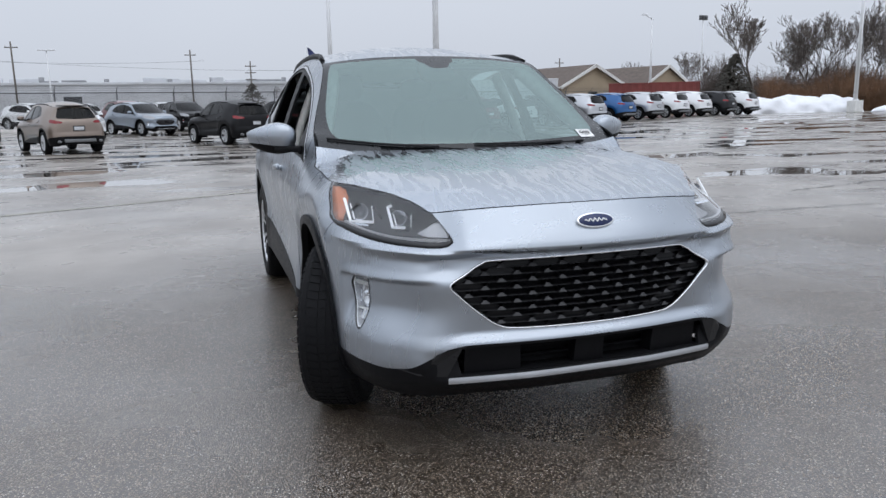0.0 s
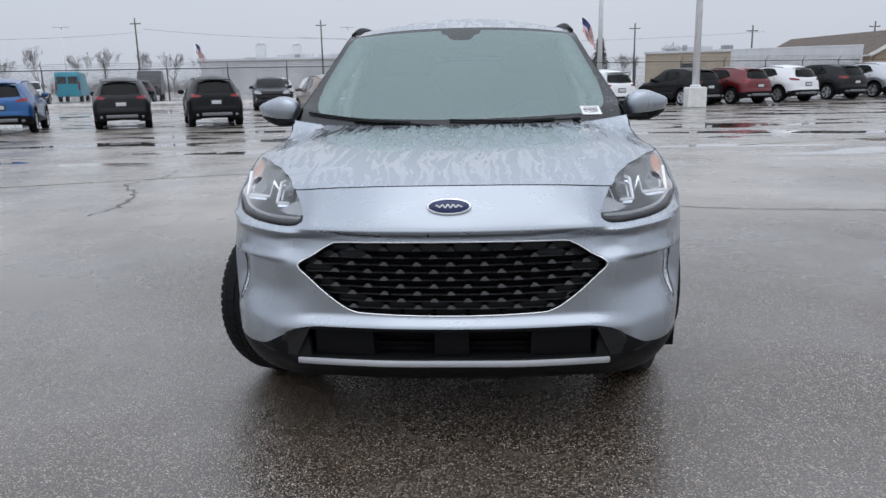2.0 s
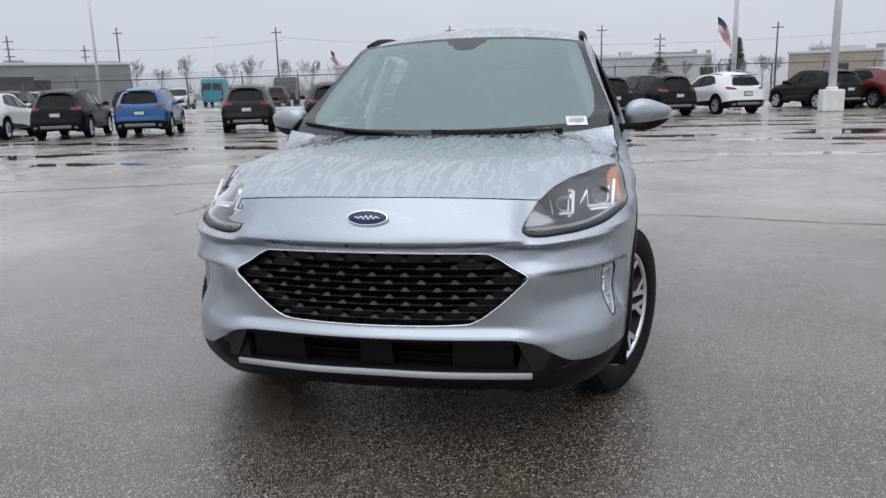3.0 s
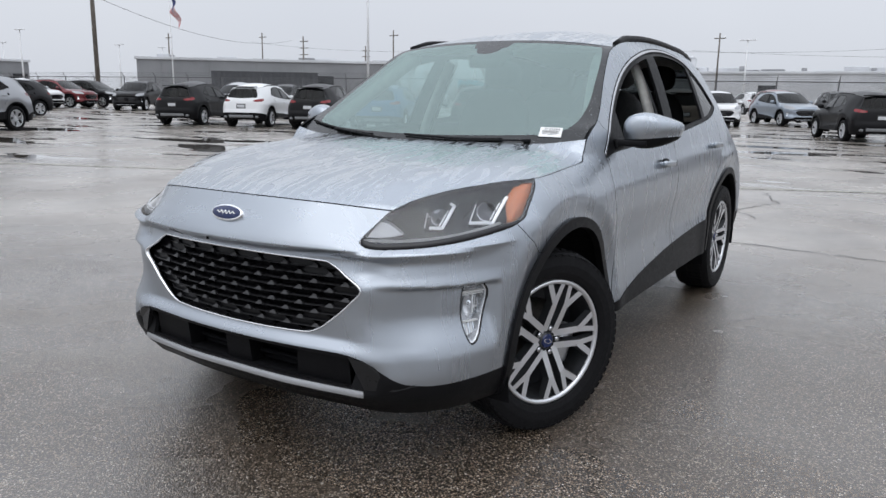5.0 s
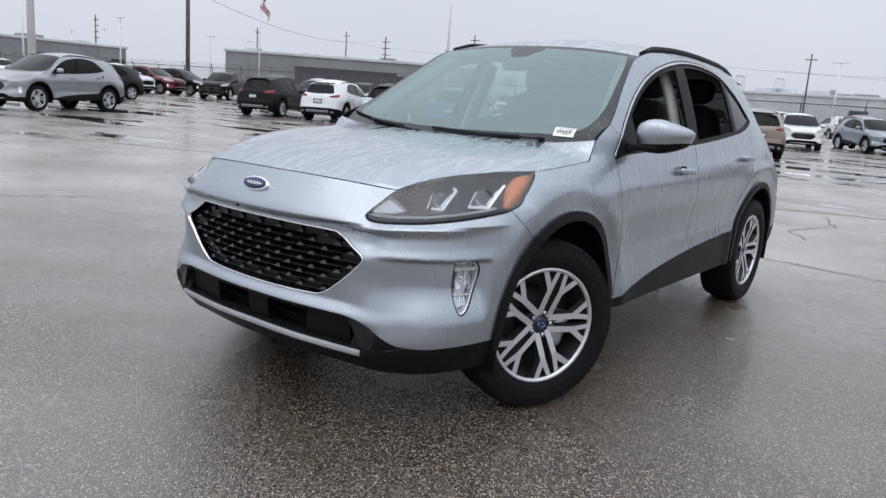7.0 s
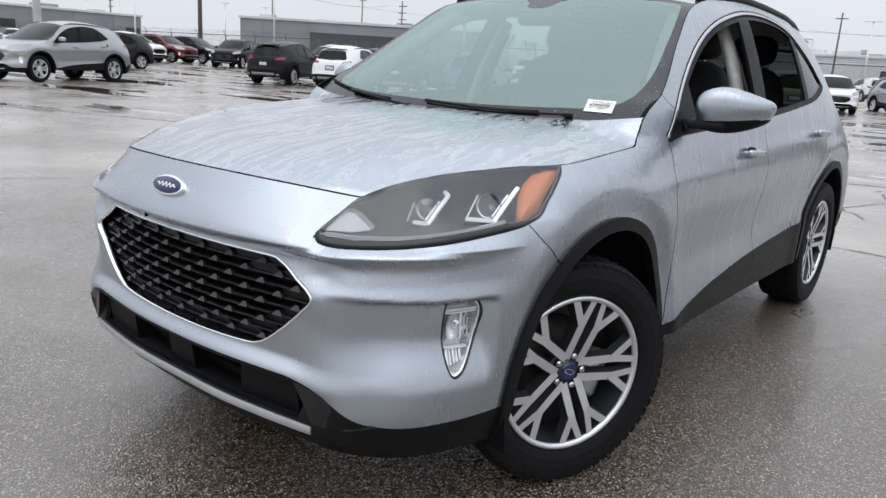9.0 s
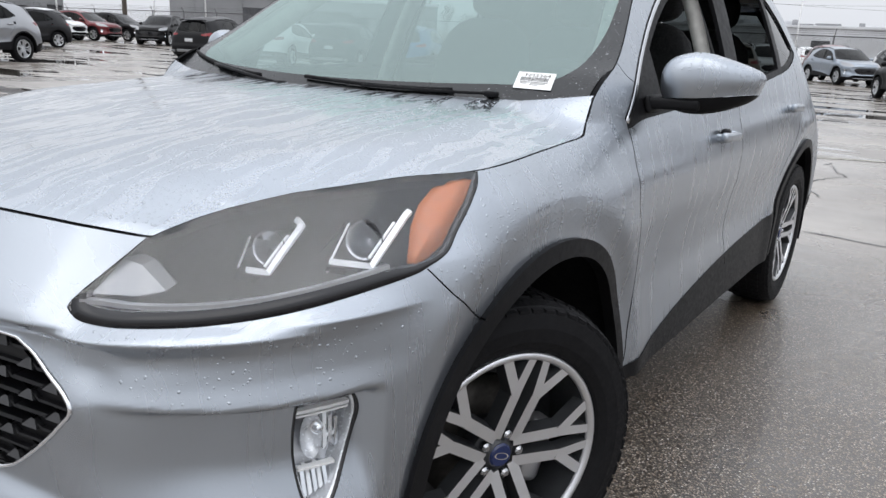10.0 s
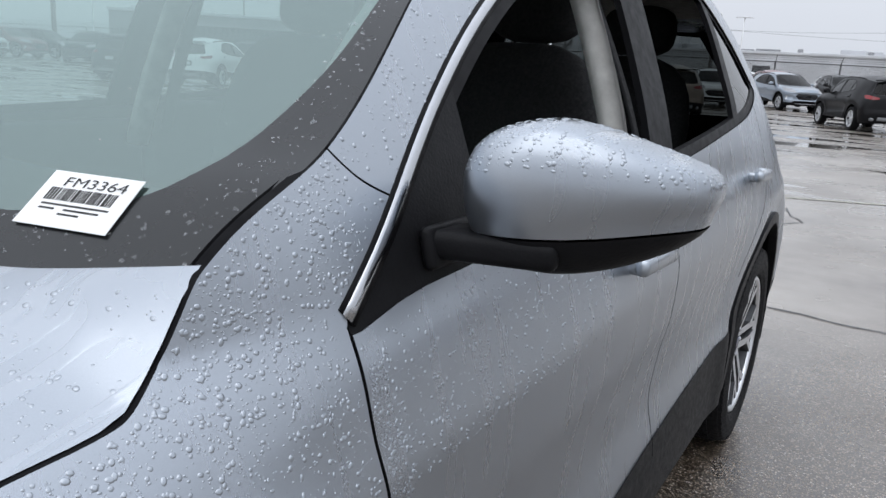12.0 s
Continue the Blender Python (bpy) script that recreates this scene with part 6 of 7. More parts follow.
def chain_link():
    """Woven wire: mostly open, with thin grey strands."""
    m, n, l, p = material("chain_link")
    co = n.new("ShaderNodeTexCoord").outputs["Object"]
    sep = n.new("ShaderNodeSeparateXYZ")
    l.new(co, sep.inputs[0])
    setp(p, Base_Color=(0.16, 0.16, 0.165, 1), Metallic=0.5, Roughness=0.5)
    run = math_node(n, l, "ADD", sep.outputs["X"], math_node(n, l, "MULTIPLY", sep.outputs["Y"], 0.4))
    a = math_node(n, l, "ABSOLUTE", math_node(n, l, "SINE", math_node(n, l, "MULTIPLY", math_node(n, l, "ADD", run, sep.outputs["Z"]), 40.0)))
    b = math_node(n, l, "ABSOLUTE", math_node(n, l, "SINE", math_node(n, l, "MULTIPLY", math_node(n, l, "SUBTRACT", run, sep.outputs["Z"]), 40.0)))
    wire = math_node(n, l, "LESS_THAN", math_node(n, l, "MINIMUM", a, b), 0.17)
    l.new(wire, p.inputs["Alpha"])
    return m


LINK = chain_link()
FENCE_LINE = [(-84, 33), (-64, 36), (-44, 39), (-26, 42), (-12, 45), (4, 50.5), (22, 58), (42, 66), (60, 73)]


def build_fence():
    fence = thing("fence", "dark chain-link fence topped with barbed wire", "fence")
    pts = []
    for (x0, y0), (x1, y1) in zip(FENCE_LINE, FENCE_LINE[1:]):
        n_ = max(1, round(math.hypot(x1 - x0, y1 - y0) / 3.6))
        pts += [(x0 + (x1 - x0) * k / n_, y0 + (y1 - y0) * k / n_) for k in range(n_)]
    g = lambda x, y: float(ground_z(x, y))
    bm = bmesh.new()
    cyl(bm, .045, .045, (0, 0, 0), (0, 0, 2.2), 8)
    cyl(bm, .025, .02, (0, 0, 2.18), (.10, -.30, 2.52), 6)
    first = part("post", bm, GALV, fence)
    for i, (x, y) in enumerate(pts):
        o = first if i == 0 else first.copy()
        if i:
            scene.collection.objects.link(o)
        o.matrix_local = pose(x, y, g(x, y))
    for h, r, dx in ((2.16, .028, 0), (.12, .02, 0), (2.30, .007, .03), (2.40, .007, .06), (2.50, .007, .09)):
        path = [(x + dx, y - dx * 3, g(x, y) + h) for x, y in pts]
        part("rail" if r > .01 else "barbed_wire", sweep(path, [(-r, -r), (-r, r), (r, r), (r, -r)]), GALV, fence)
    v, f = [], []
    for i, (x, y) in enumerate(pts):
        v += [(x, y, g(x, y) + .05), (x, y, g(x, y) + 2.15)]
        if i:
            f.append([2 * i - 2, 2 * i, 2 * i + 1, 2 * i - 1])
    part("mesh_panel", (v, f), LINK, fence)


build_fence()


def lamp_post(x, y, height, block=True, heads="twin", r=.13, label="tall white lamp post on a painted concrete block"):
    th = thing("lamp_post", label, "lamp post", pose(x, y, float(ground_z(x, y))), "lamp posts")
    z0 = .85 if block else 0
    bm = bmesh.new()
    cyl(bm, r * 1.0, r * .62, (0, 0, z0), (0, 0, height), 14)
    cyl(bm, r * 1.5, r * 1.35, (0, 0, z0), (0, 0, z0 + .10), 14)
    part("pole", bm, WHITEPOLE, th)
    if block:
        bm = bmesh.new()
        box(bm, (.78, .78, .85), (0, 0, .425), .05, None, 3)
        part("concrete_block", bm, CONC, th, smooth=False)
    if heads == "twin":
        bm = bmesh.new()
        box(bm, (1.9, .34, .12), (0, 0, height), .03)
        part("lamp_head", bm, WHITEPOLE, th, smooth=False)
    elif heads == "arm":
        bm = bmesh.new()
        cyl(bm, .05, .04, (0, 0, height - .1), (-.7, 0, height + .25), 8)
        box(bm, (.5, .22, .12), (-.85, 0, height + .28), .03)
        part("lamp_head", bm, WHITEPOLE, th)
    elif heads == "flood":
        for dx in (-.35, 0, .35):
            bm = bmesh.new()
            box(bm, (.3, .25, .5), (dx, 0, height), .04)
            part("floodlight", bm, GALV, th)
    return th


lamp_post(9.1, 30.2, 11.0, r=.15)
lamp_post(44.6, 41.0, 11.5, r=.15)
lamp_post(9.8, 61.0, 14.0, False, "twin", .21, "slender white lamp post beyond the parked cars")
lamp_post(-41.5, 54.0, 15.0, False, "twin", .13, "slender white lamp post beyond the parked cars")
lamp_post(-30.7, 12.6, 12.0, True, "twin", .16)
for b_, d_, h_ in ((60.7, 110, 8.4), (54.8, 120, 7.6), (61.8, 140, 8.3), (63.8, 140, 7.6), (10.3, 100, 8.2), (52.0, 120, 7.4), (66.5, 90, 9.0), (29.5, 105, 8.5)):
    a_ = radians(b_)
    lamp_post(1.0 - d_ * math.sin(a_), -2 + d_ * math.cos(a_), h_, False, "twin", .12, "white double-headed street lamp across the road")
lamp_post(40.0, 60.3, 8.7, False, "arm", .12, "white single-armed lamp post beside a container")
lamp_post(52.7, 69.7, 10.0, False, "flood", .12, "grey floodlight mast before bare trees")

POLES = ((24.9, 110, 10.1, 1), (12.2, 110, 9.9, 1), (-18.6, 110, 7.6, 1), (35.6, 110, 10.1, 1), (1.1, 110, 9.2, 1), (-3.0, 110, 7.7, 2), (-10.7, 110, 8.5, 1), (55.9, 60, 14.0, 0), (62.3, 130, 9.8, 2), (51.6, 130, 10.2, 1), (45.2, 130, 10.8, 1), (42.2, 110, 9.0, 2), (37.7, 120, 8.5, 2), (-26.0, 120, 8.0, 1))


def utility_pole(x, y, h, arms):
    th = thing("utility_pole", "weathered wooden utility pole with crossarms" if arms else "tall bare wooden utility pole beside the fence", "utility pole", pose(x, y, .25), "utility poles")
    bm = bmesh.new()
    cyl(bm, .14 if arms else .17, .09 if arms else .12, (0, 0, 0), (0, 0, h), 10)
    part("pole", bm, WOODP, th)
    for k in range(arms * 2 - (arms == 1)):
        bm = bmesh.new()
        box(bm, (1.5, .10, .12), (0, .12, h - .7 - .9 * k), .02)
        part("crossarm", bm, WOODP, th, smooth=False)
    if arms:
        for dx in (-.65, .65):
            bm = bmesh.new()
            cyl(bm, .06, .04, (dx, .12, h - .62), (dx, .12, h - .42), 8)
            part("insulator", bm, WHITEP, th)


for b_, d_, h_, n_ in POLES:
    a_ = radians(b_)
    utility_pole(1.0 - d_ * math.sin(a_), -2 + d_ * math.cos(a_), h_, n_)


def wire(p, q, sag):
    P = [Vector(p).lerp(Vector(q), k / 14) - Vector((0, 0, sag * 4 * (k / 14) * (1 - k / 14))) for k in range(15)]
    return sweep(P, [(-.013, -.013), (-.013, .013), (.013, .013), (.013, -.013)])


def spot(b_, d_, z):
    a_ = radians(b_)
    return (1.0 - d_ * math.sin(a_), -2 + d_ * math.cos(a_), z)


tagged(part("power_line", wire(spot(70, 66, 9.5), spot(55.9, 60, 7.9), .4), GALV), "thin black overhead cable between poles", "cable")
tagged(part("power_line", wire(spot(55.9, 60, 7.9), spot(43, 110, 8.6), 1.5), GALV), "thin black overhead cable between poles", "cable")
tagged(part("power_line", wire(spot(46, 130, 9.5), spot(24.5, 110, 8.6), 1.2), GALV), "thin black overhead cable between poles", "cable")
tagged(part("power_line", wire(spot(24.5, 110, 9.0), spot(0.2, 110, 8.0), 1.0), GALV), "thin black overhead cable between poles", "cable")
tagged(part("power_line", wire(spot(14, 110, 7.9), spot(-19.4, 110, 7.0), 1.0), GALV), "thin black overhead cable between poles", "cable")

# ---- flags ----
STRIPE_R, STRIPE_W, CANTON = simple("faded_red_cloth", (0.42, 0.05, 0.06), 0.8), simple("white_cloth", (0.7, 0.7, 0.7), 0.8), simple("navy_cloth", (0.03, 0.04, 0.12), 0.8)


def flag(x, y, h, w):
    th = thing("flagpole", "white flagpole with a drooping striped flag", "flagpole", pose(x, y, .25))
    bm = bmesh.new()
    cyl(bm, .10, .05, (0, 0, 0), (0, 0, h), 10)
    part("pole", bm, WHITEPOLE, th)
    nr, nc = 13, 12
    for r in range(nr):
        v, f = [], []
        for k in (r, r + 1):
            for c in range(nc + 1):
                q = c / nc
                drop = .75 * w * q ** 1.2
                v.append((.10 + .55 * w * q ** .8 + .05 * w * math.sin(5 * q + k * .2), .10 * w * math.sin(7 * q + .3 * k), h - .2 - (k / nr) * .55 * w - drop))
        for c in range(nc):
            f.append([c, c + 1, nc + 2 + c, nc + 1 + c])
        ob = part("stripe", (v, f), [STRIPE_R if r % 2 == 0 else STRIPE_W, CANTON], th)
        if r < 7:
            for i, pl in enumerate(ob.data.polygons):
                pl.material_index = 1 if i < nc * .42 else 0


flag(10.9, 82.1, 7.8, 2.7)
flag(-38.9, 101.2, 7.1, 2.1)
flag(*spot(51.3, 100, 0)[:2], 12.5, 3.0)

# ---- buildings ----
# pale siding is set lighter, with distance haze in its colour
WALLS = {"grey": simple("grey_metal_siding", (0.23, 0.235, 0.245), 0.6, vary=0.12, scale=.3), "pale": simple("pale_metal_siding", (0.53, 0.54, 0.56), 0.6, vary=0.14, scale=.25), "tan": simple("tan_siding", (0.42, 0.36, 0.28), 0.7, vary=0.12, scale=.4), "cream": simple("cream_siding", (0.40, 0.32, 0.225), 0.7, vary=0.1, scale=.5)}
ROOFS = simple("brown_shingles", (0.12, 0.095, 0.08), 0.85, vary=0.25, scale=2, bump=0.5)
FLATROOF = simple("pale_roof_membrane", (0.55, 0.56, 0.58), 0.7, vary=0.15, scale=.3)
PLANT = simple("weathered_plant_housing", (0.26, 0.265, 0.275), 0.6, vary=0.25, scale=.6)
TRIMW = simple("white_trim", (0.72, 0.71, 0.68), 0.6, vary=0.06)
DARKGLASS = simple("dark_window", (0.03, 0.033, 0.036), 0.12, vary=0.3, scale=1)


def long_building(a, b, depth, h, wall, units, label):
    """Flat-roofed hall between two ground points, seen side-on, with rooftop plant and bays."""
    a, b = Vector((*a, 0)), Vector((*b, 0))
    L = (b - a).length
    ang = math.degrees(math.atan2(b.y - a.y, b.x - a.x))
    th = thing("industrial_building", label, "building", pose(a.x, a.y, .25, 0, 0, ang))
    bm = bmesh.new()
    box(bm, (L, depth, h), (L / 2, depth / 2, h / 2), .02)
    part("wall", bm, WALLS[wall], th, smooth=False)
    bm = bmesh.new()
    box(bm, (L + .4, depth + .4, .35), (L / 2, depth / 2, h + .12), .05)
    part("roof", bm, FLATROOF, th, smooth=False)
    rng = random.Random(int(L * 10))
    for k in range(int(L / 6)):
        bm = bmesh.new()
        box(bm, (.12, .10, h - .3), (3 + k * 6, -.04, h / 2), .02)
        part("pilaster", bm, WALLS[wall], th, smooth=False)
        if rng.random() < .5:
            bm = bmesh.new()
            box(bm, (2.2, .1, 1.1), (6 + k * 6, -.04, h * .55), .03)
            part("window", bm, DARKGLASS, th, smooth=False)
    for k in range(units):
        x = L * (k + rng.uniform(.2, .8)) / units
        bm = bmesh.new()
        box(bm, (rng.uniform(1.5, 4.5), 2, rng.uniform(.4, .9)), (x, rng.uniform(1.5, depth * .5), h + .6), .06)
        part("roof_unit", bm, PLANT if rng.random() < .5 else FLATROOF, th, smooth=False)
        if rng.random() < .4:
            bm = bmesh.new()
            cyl(bm, .35, .35, (x + 2, 2, h), (x + 2, 2, h + rng.uniform(.6, 1.1)), 10)
            part("vent", bm, PLANT, th)


long_building(spot(20.8, 116, 0)[:2], spot(-6.5, 114, 0)[:2], 40, 4.7, "pale", 17, "long pale industrial hall with rooftop plant")
long_building(spot(53.7, 106, 0)[:2], spot(35.0, 104, 0)[:2], 30, 5.2, "grey", 6, "dark grey flat-roofed hall beyond the fence")
long_building(spot(74, 112, 0)[:2], spot(60.4, 126, 0)[:2], 26, 5.0, "grey", 4, "grey flat-roofed hall across the road")
long_building(spot(-11.5, 112, 0)[:2], spot(-19, 112, 0)[:2], 22, 4.4, "tan", 3, "long tan low building behind the fence")


def tank(x, y, h, r):
    th = thing("storage_silo", "pale steel silo on the hall's roof line", "silo", pose(x, y, .25))
    bm = bmesh.new()
    cyl(bm, r, r, (0, 0, 0), (0, 0, h), 16)
    cyl(bm, r, .1, (0, 0, h), (0, 0, h + .5), 16)
    part("drum", bm, FLATROOF, th)


tank(-32.6, 111.1, 7.0, .8)
tank(-27.5, 112.5, 6.9, .7)


def house(x, y, ang, length, width, eave, ridge, label):
    th = thing("house", label, "house", pose(x, y, .25, 0, 0, ang))
    w = width / 2
    prof = [(-w, 0), (w, 0), (w, eave), (0, ridge - .1), (-w, eave)]
    v = [(0, a, b) for a, b in prof] + [(-length, a, b) for a, b in prof]
    part("wall", (v, [[0, 1, 2, 3, 4], [9, 8, 7, 6, 5]] + [[i, i + 5, (i + 1) % 5 + 5, (i + 1) % 5] for i in range(5)]), WALLS["cream"], th, smooth=False)
    for sg in (-1, 1):
        o = .5
        sl = (ridge - eave) / w
        q = [(o, 0, ridge), (o, sg * (w + o), eave - sl * o), (-length - o, sg * (w + o), eave - sl * o), (-length - o, 0, ridge)]
        v = q + [(a, b, c - .18) for a, b, c in q]
        part("roof", (v, [[0, 1, 2, 3], [4, 7, 6, 5], [0, 4, 5, 1], [1, 5, 6, 2], [2, 6, 7, 3], [3, 7, 4, 0]]), ROOFS, th, smooth=False)
        fa = [(o + .03, sg * 0.0, ridge - .02), (o + .03, sg * (w + o), eave - sl * o - .02)]
        part("gable_trim", sweep(fa, [(-.03, -.26), (-.03, .06), (.03, .06), (.03, -.26)]), TRIMW, th, smooth=False)
        part("gutter", sweep([(o, sg * (w + o + .02), eave - sl * o - .1), (-length - o, sg * (w + o + .02), eave - sl * o - .1)], [(-.05, -.08), (-.05, .08), (.05, .08), (.05, -.08)]), TRIMW, th, smooth=False)
    bm = bmesh.new()
    box(bm, (.1, 1.3, 1.2), (.0, 0, eave * .55), .03)
    part("window", bm, DARKGLASS, th, smooth=False)


house(41.6, 74.0, -78, 19, 9.0, 3.1, 5.3, "tan gabled building with brown shingle roof and white trim")
house(54.6, 79.0, -74, 14, 9.0, 3.0, 5.5, "tan gabled building with brown shingle roof and white trim")

REDSTEEL = simple("rust_red_container_steel", (0.17, 0.035, 0.03), 0.6, vary=0.2, scale=1.2)
TRAILW = simple("white_trailer_panel", (0.62, 0.63, 0.65), 0.5, vary=0.08, scale=.5)


def container(x, y, ang, L, h, z, mat, label, wheels=False):
    th = thing("semi_trailer" if wheels else "shipping_container", label, "trailer" if wheels else "container", pose(x, y, .25, 0, 0, ang))
    v, f = [], []
    n_ = int(L / .28)
    for k in range(n_ + 1):
        yy = -.03 if k % 2 else .03
        v += [(-L / 2 + L * k / n_, yy - 1.2, z), (-L / 2 + L * k / n_, yy - 1.2, z + h)]
        if k:
            f.append([2 * k - 2, 2 * k, 2 * k + 1, 2 * k - 1])
    part("side_panel", (v, f), mat, th, smooth=False)
    bm = bmesh.new()
    box(bm, (L, 2.3, h), (0, .02, z + h / 2), .03)
    part("shell", bm, mat, th, smooth=False)
    for zz in (z + .06, z + h - .06):
        bm = bmesh.new()
        box(bm, (L + .06, 2.46, .12), (0, 0, zz), .02)
        part("frame_rail", bm, mat, th, smooth=False)
    if wheels:
        for dx in (-L * .38, -L * .27):
            bm = bmesh.new()
            cyl(bm, .5, .5, (dx, -1.2, .5), (dx, 1.2, .5), 18)
            part("wheel", bm, RUBBER, th)
    if not wheels:
        for k in range(4):
            bm = bmesh.new()
            box(bm, (.5, .02, .35), (-.5 + L * .12 * k, -1.245, z + h * .6), .005)
            part("stencil_bar", bm, WHITEP, th, smooth=False)


container(37.4, 55.8, -34, 7.6, 2.45, .25, REDSTEEL, "rust-red shipping container behind the parked cars")
container(26.7, 64.4, -22, 10.0, 2.45, .90, TRAILW, "white semi-trailer parked behind the fence", True)

VANBLUE = simple("turquoise_van_paint", (0.03, 0.28, 0.38), 0.35, vary=0.15, scale=1)
VANDARK = simple("dark_van_paint", (0.035, 0.037, 0.042), 0.3, vary=0.15, scale=1)
BOXDARK = simple("dark_box_trailer", (0.055, 0.058, 0.065), 0.45, vary=0.15, scale=.6)


def van(x, y, heading, mat, label):
    th = thing("cargo_van", label, "van", pose(x, y, float(ground_z(x, y)), 0, 0, heading))
    prof = [(-2.7, .45), (2.7, .45), (2.75, 1.05), (1.75, 1.25), (1.15, 2.25), (.9, 2.5), (-2.6, 2.55), (-2.72, 2.3)]
    v = [(sx * .98, -a, b) for sx in (-1, 1) for a, b in prof]
    k = len(prof)
    bm = bmesh.new()
    vs = [bm.verts.new(q) for q in v]
    bm.faces.new(vs[:k])
    bm.faces.new(vs[k:][::-1])
    for i in range(k):
        bm.faces.new([vs[i], vs[k + i], vs[k + (i + 1) % k], vs[(i + 1) % k]])
    bmesh.ops.bevel(bm, geom=bm.edges[:], offset=.08, segments=2, affect="EDGES")
    part("body", bm, mat, th, smooth=False)
    for yy in (2.74, ):
        for sx in (-.45, .45):
            bm = bmesh.new()
            box(bm, (.75, .03, .6), (sx, yy, 1.85), .02)
            part("rear_window", bm, DARKGLASS, th, smooth=False)
    bm = bmesh.new()
    box(bm, (1.6, .05, .8), (0, -1.45, 1.78), .02, Euler((radians(-31), 0, 0)))
    part("windscreen", bm, DARKGLASS, th, smooth=False)
    for sx in (-.85, .85):
        for yy in (-1.8, 1.7):
            bm = bmesh.new()
            cyl(bm, .36, .36, (sx - .12, yy, .36), (sx + .12, yy, .36), 18)
            part("wheel", bm, RUBBER, th)
        bm = bmesh.new()
        box(bm, (.14, .06, .7), (sx * 1.08, 2.72, 1.35), .02)
        part("tail_lamp", bm, REDLAMP, th, smooth=False)


van(-36.5, 64.5, 200, VANBLUE, "turquoise cargo van parked beyond the fence")
van(-28.9, 63.5, 20, VANDARK, "dark grey cargo van parked beyond the fence")
container(*spot(44.8, 84, 0)[:2], 43, 11.0, 2.9, .4, BOXDARK, "dark box trailer standing before a grey hall", True)


def snow_bank(pts, w, h, mat, label, seed):
    n_ = 60
    line = smooth_loop(pts, closed=False, n=12)
    v, f, k = [], [], 12
    for i, (x, y) in enumerate(line):
        q = i / (len(line) - 1)
        hh = h * min(1, 6 * q, 6 * (1 - q)) ** .5
        d = line[min(i + 1, len(line) - 1)] - line[max(i - 1, 0)]
        nx, ny = -d[1] / np.hypot(*d), d[0] / np.hypot(*d)
        for j in range(k + 1):
            a = math.pi * j / k
            nz = noise.fractal(Vector((x * .9, y * .9, j * .7 + seed)), 1.0, 2.0, 4)
            rr = w * (1 + .25 * nz)
            v.append((x + nx * math.cos(a) * rr, y + ny * math.cos(a) * rr, float(ground_z(x, y)) - .05 + hh * math.sin(a) * (1 + .35 * nz)))
        if i:
            f += [[(i - 1) * (k + 1) + j, i * (k + 1) + j, i * (k + 1) + j + 1, (i - 1) * (k + 1) + j + 1] for j in range(k)]
    tagged(part("snow_bank", (v, f), mat), label, "snow")


snow_bank([(38.4, 48.0), (40.8, 46.3), (43.2, 45.0), (45.4, 43.2), (46.6, 42.2)], 1.5, 1.15, SNOW, "ploughed bank of old white snow", 1.0)
snow_bank([(46.6, 41.4), (48.4, 38.8), (50.0, 36.4)], .9, .45, SNOW, "low ploughed ridge of old snow", 5.0)
snow_bank([(-66, 34.8), (-55, 36.6), (-46, 38.2), (-38, 39.2)], .9, .45, DIRTYSNOW, "dirty low snow bank along the fence", 9.0)
snow_bank([(-30, 40.6), (-22, 42.4), (-14, 43.8), (-4, 46.8), (4, 49.6)], .5, .25, DIRTYSNOW, "dirty low snow bank along the fence", 3.0)

# ---- trees and brush ----
BARK = simple("grey_brown_bark", (0.085, 0.070, 0.060), 0.9, vary=0.3, scale=6)
TWIG = simple("bare_twigs", (0.15, 0.128, 0.115), 0.9, vary=0.25, scale=2)
# distance haze is put into this paler twig colour
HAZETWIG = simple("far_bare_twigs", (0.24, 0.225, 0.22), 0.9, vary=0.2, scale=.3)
NEEDLE = simple("dark_conifer_needles", (0.060, 0.055, 0.045), 0.9, vary=0.4, scale=3)
BRUSHM = simple("brown_dead_brush", (0.155, 0.085, 0.045), 0.9, vary=0.45, scale=.8)
BRUSHD = simple("grey_brown_thicket", (0.115, 0.092, 0.080), 0.9, vary=0.4, scale=.8)


def stick(v, f, a, b, r0, r1, k=4):
    t = (b - a).normalized()
    u = t.orthogonal().normalized()
    w = t.cross(u)
    o = len(v)
    for p_, r in ((a, r0), (b, r1)):
        for i in range(k):
            q = 2 * math.pi * i / k
            v.append(tuple(p_ + u * math.cos(q) * r + w * math.sin(q) * r))
    for i in range(k):
        f.append([o + i, o + (i + 1) % k, o + k + (i + 1) % k, o + k + i])


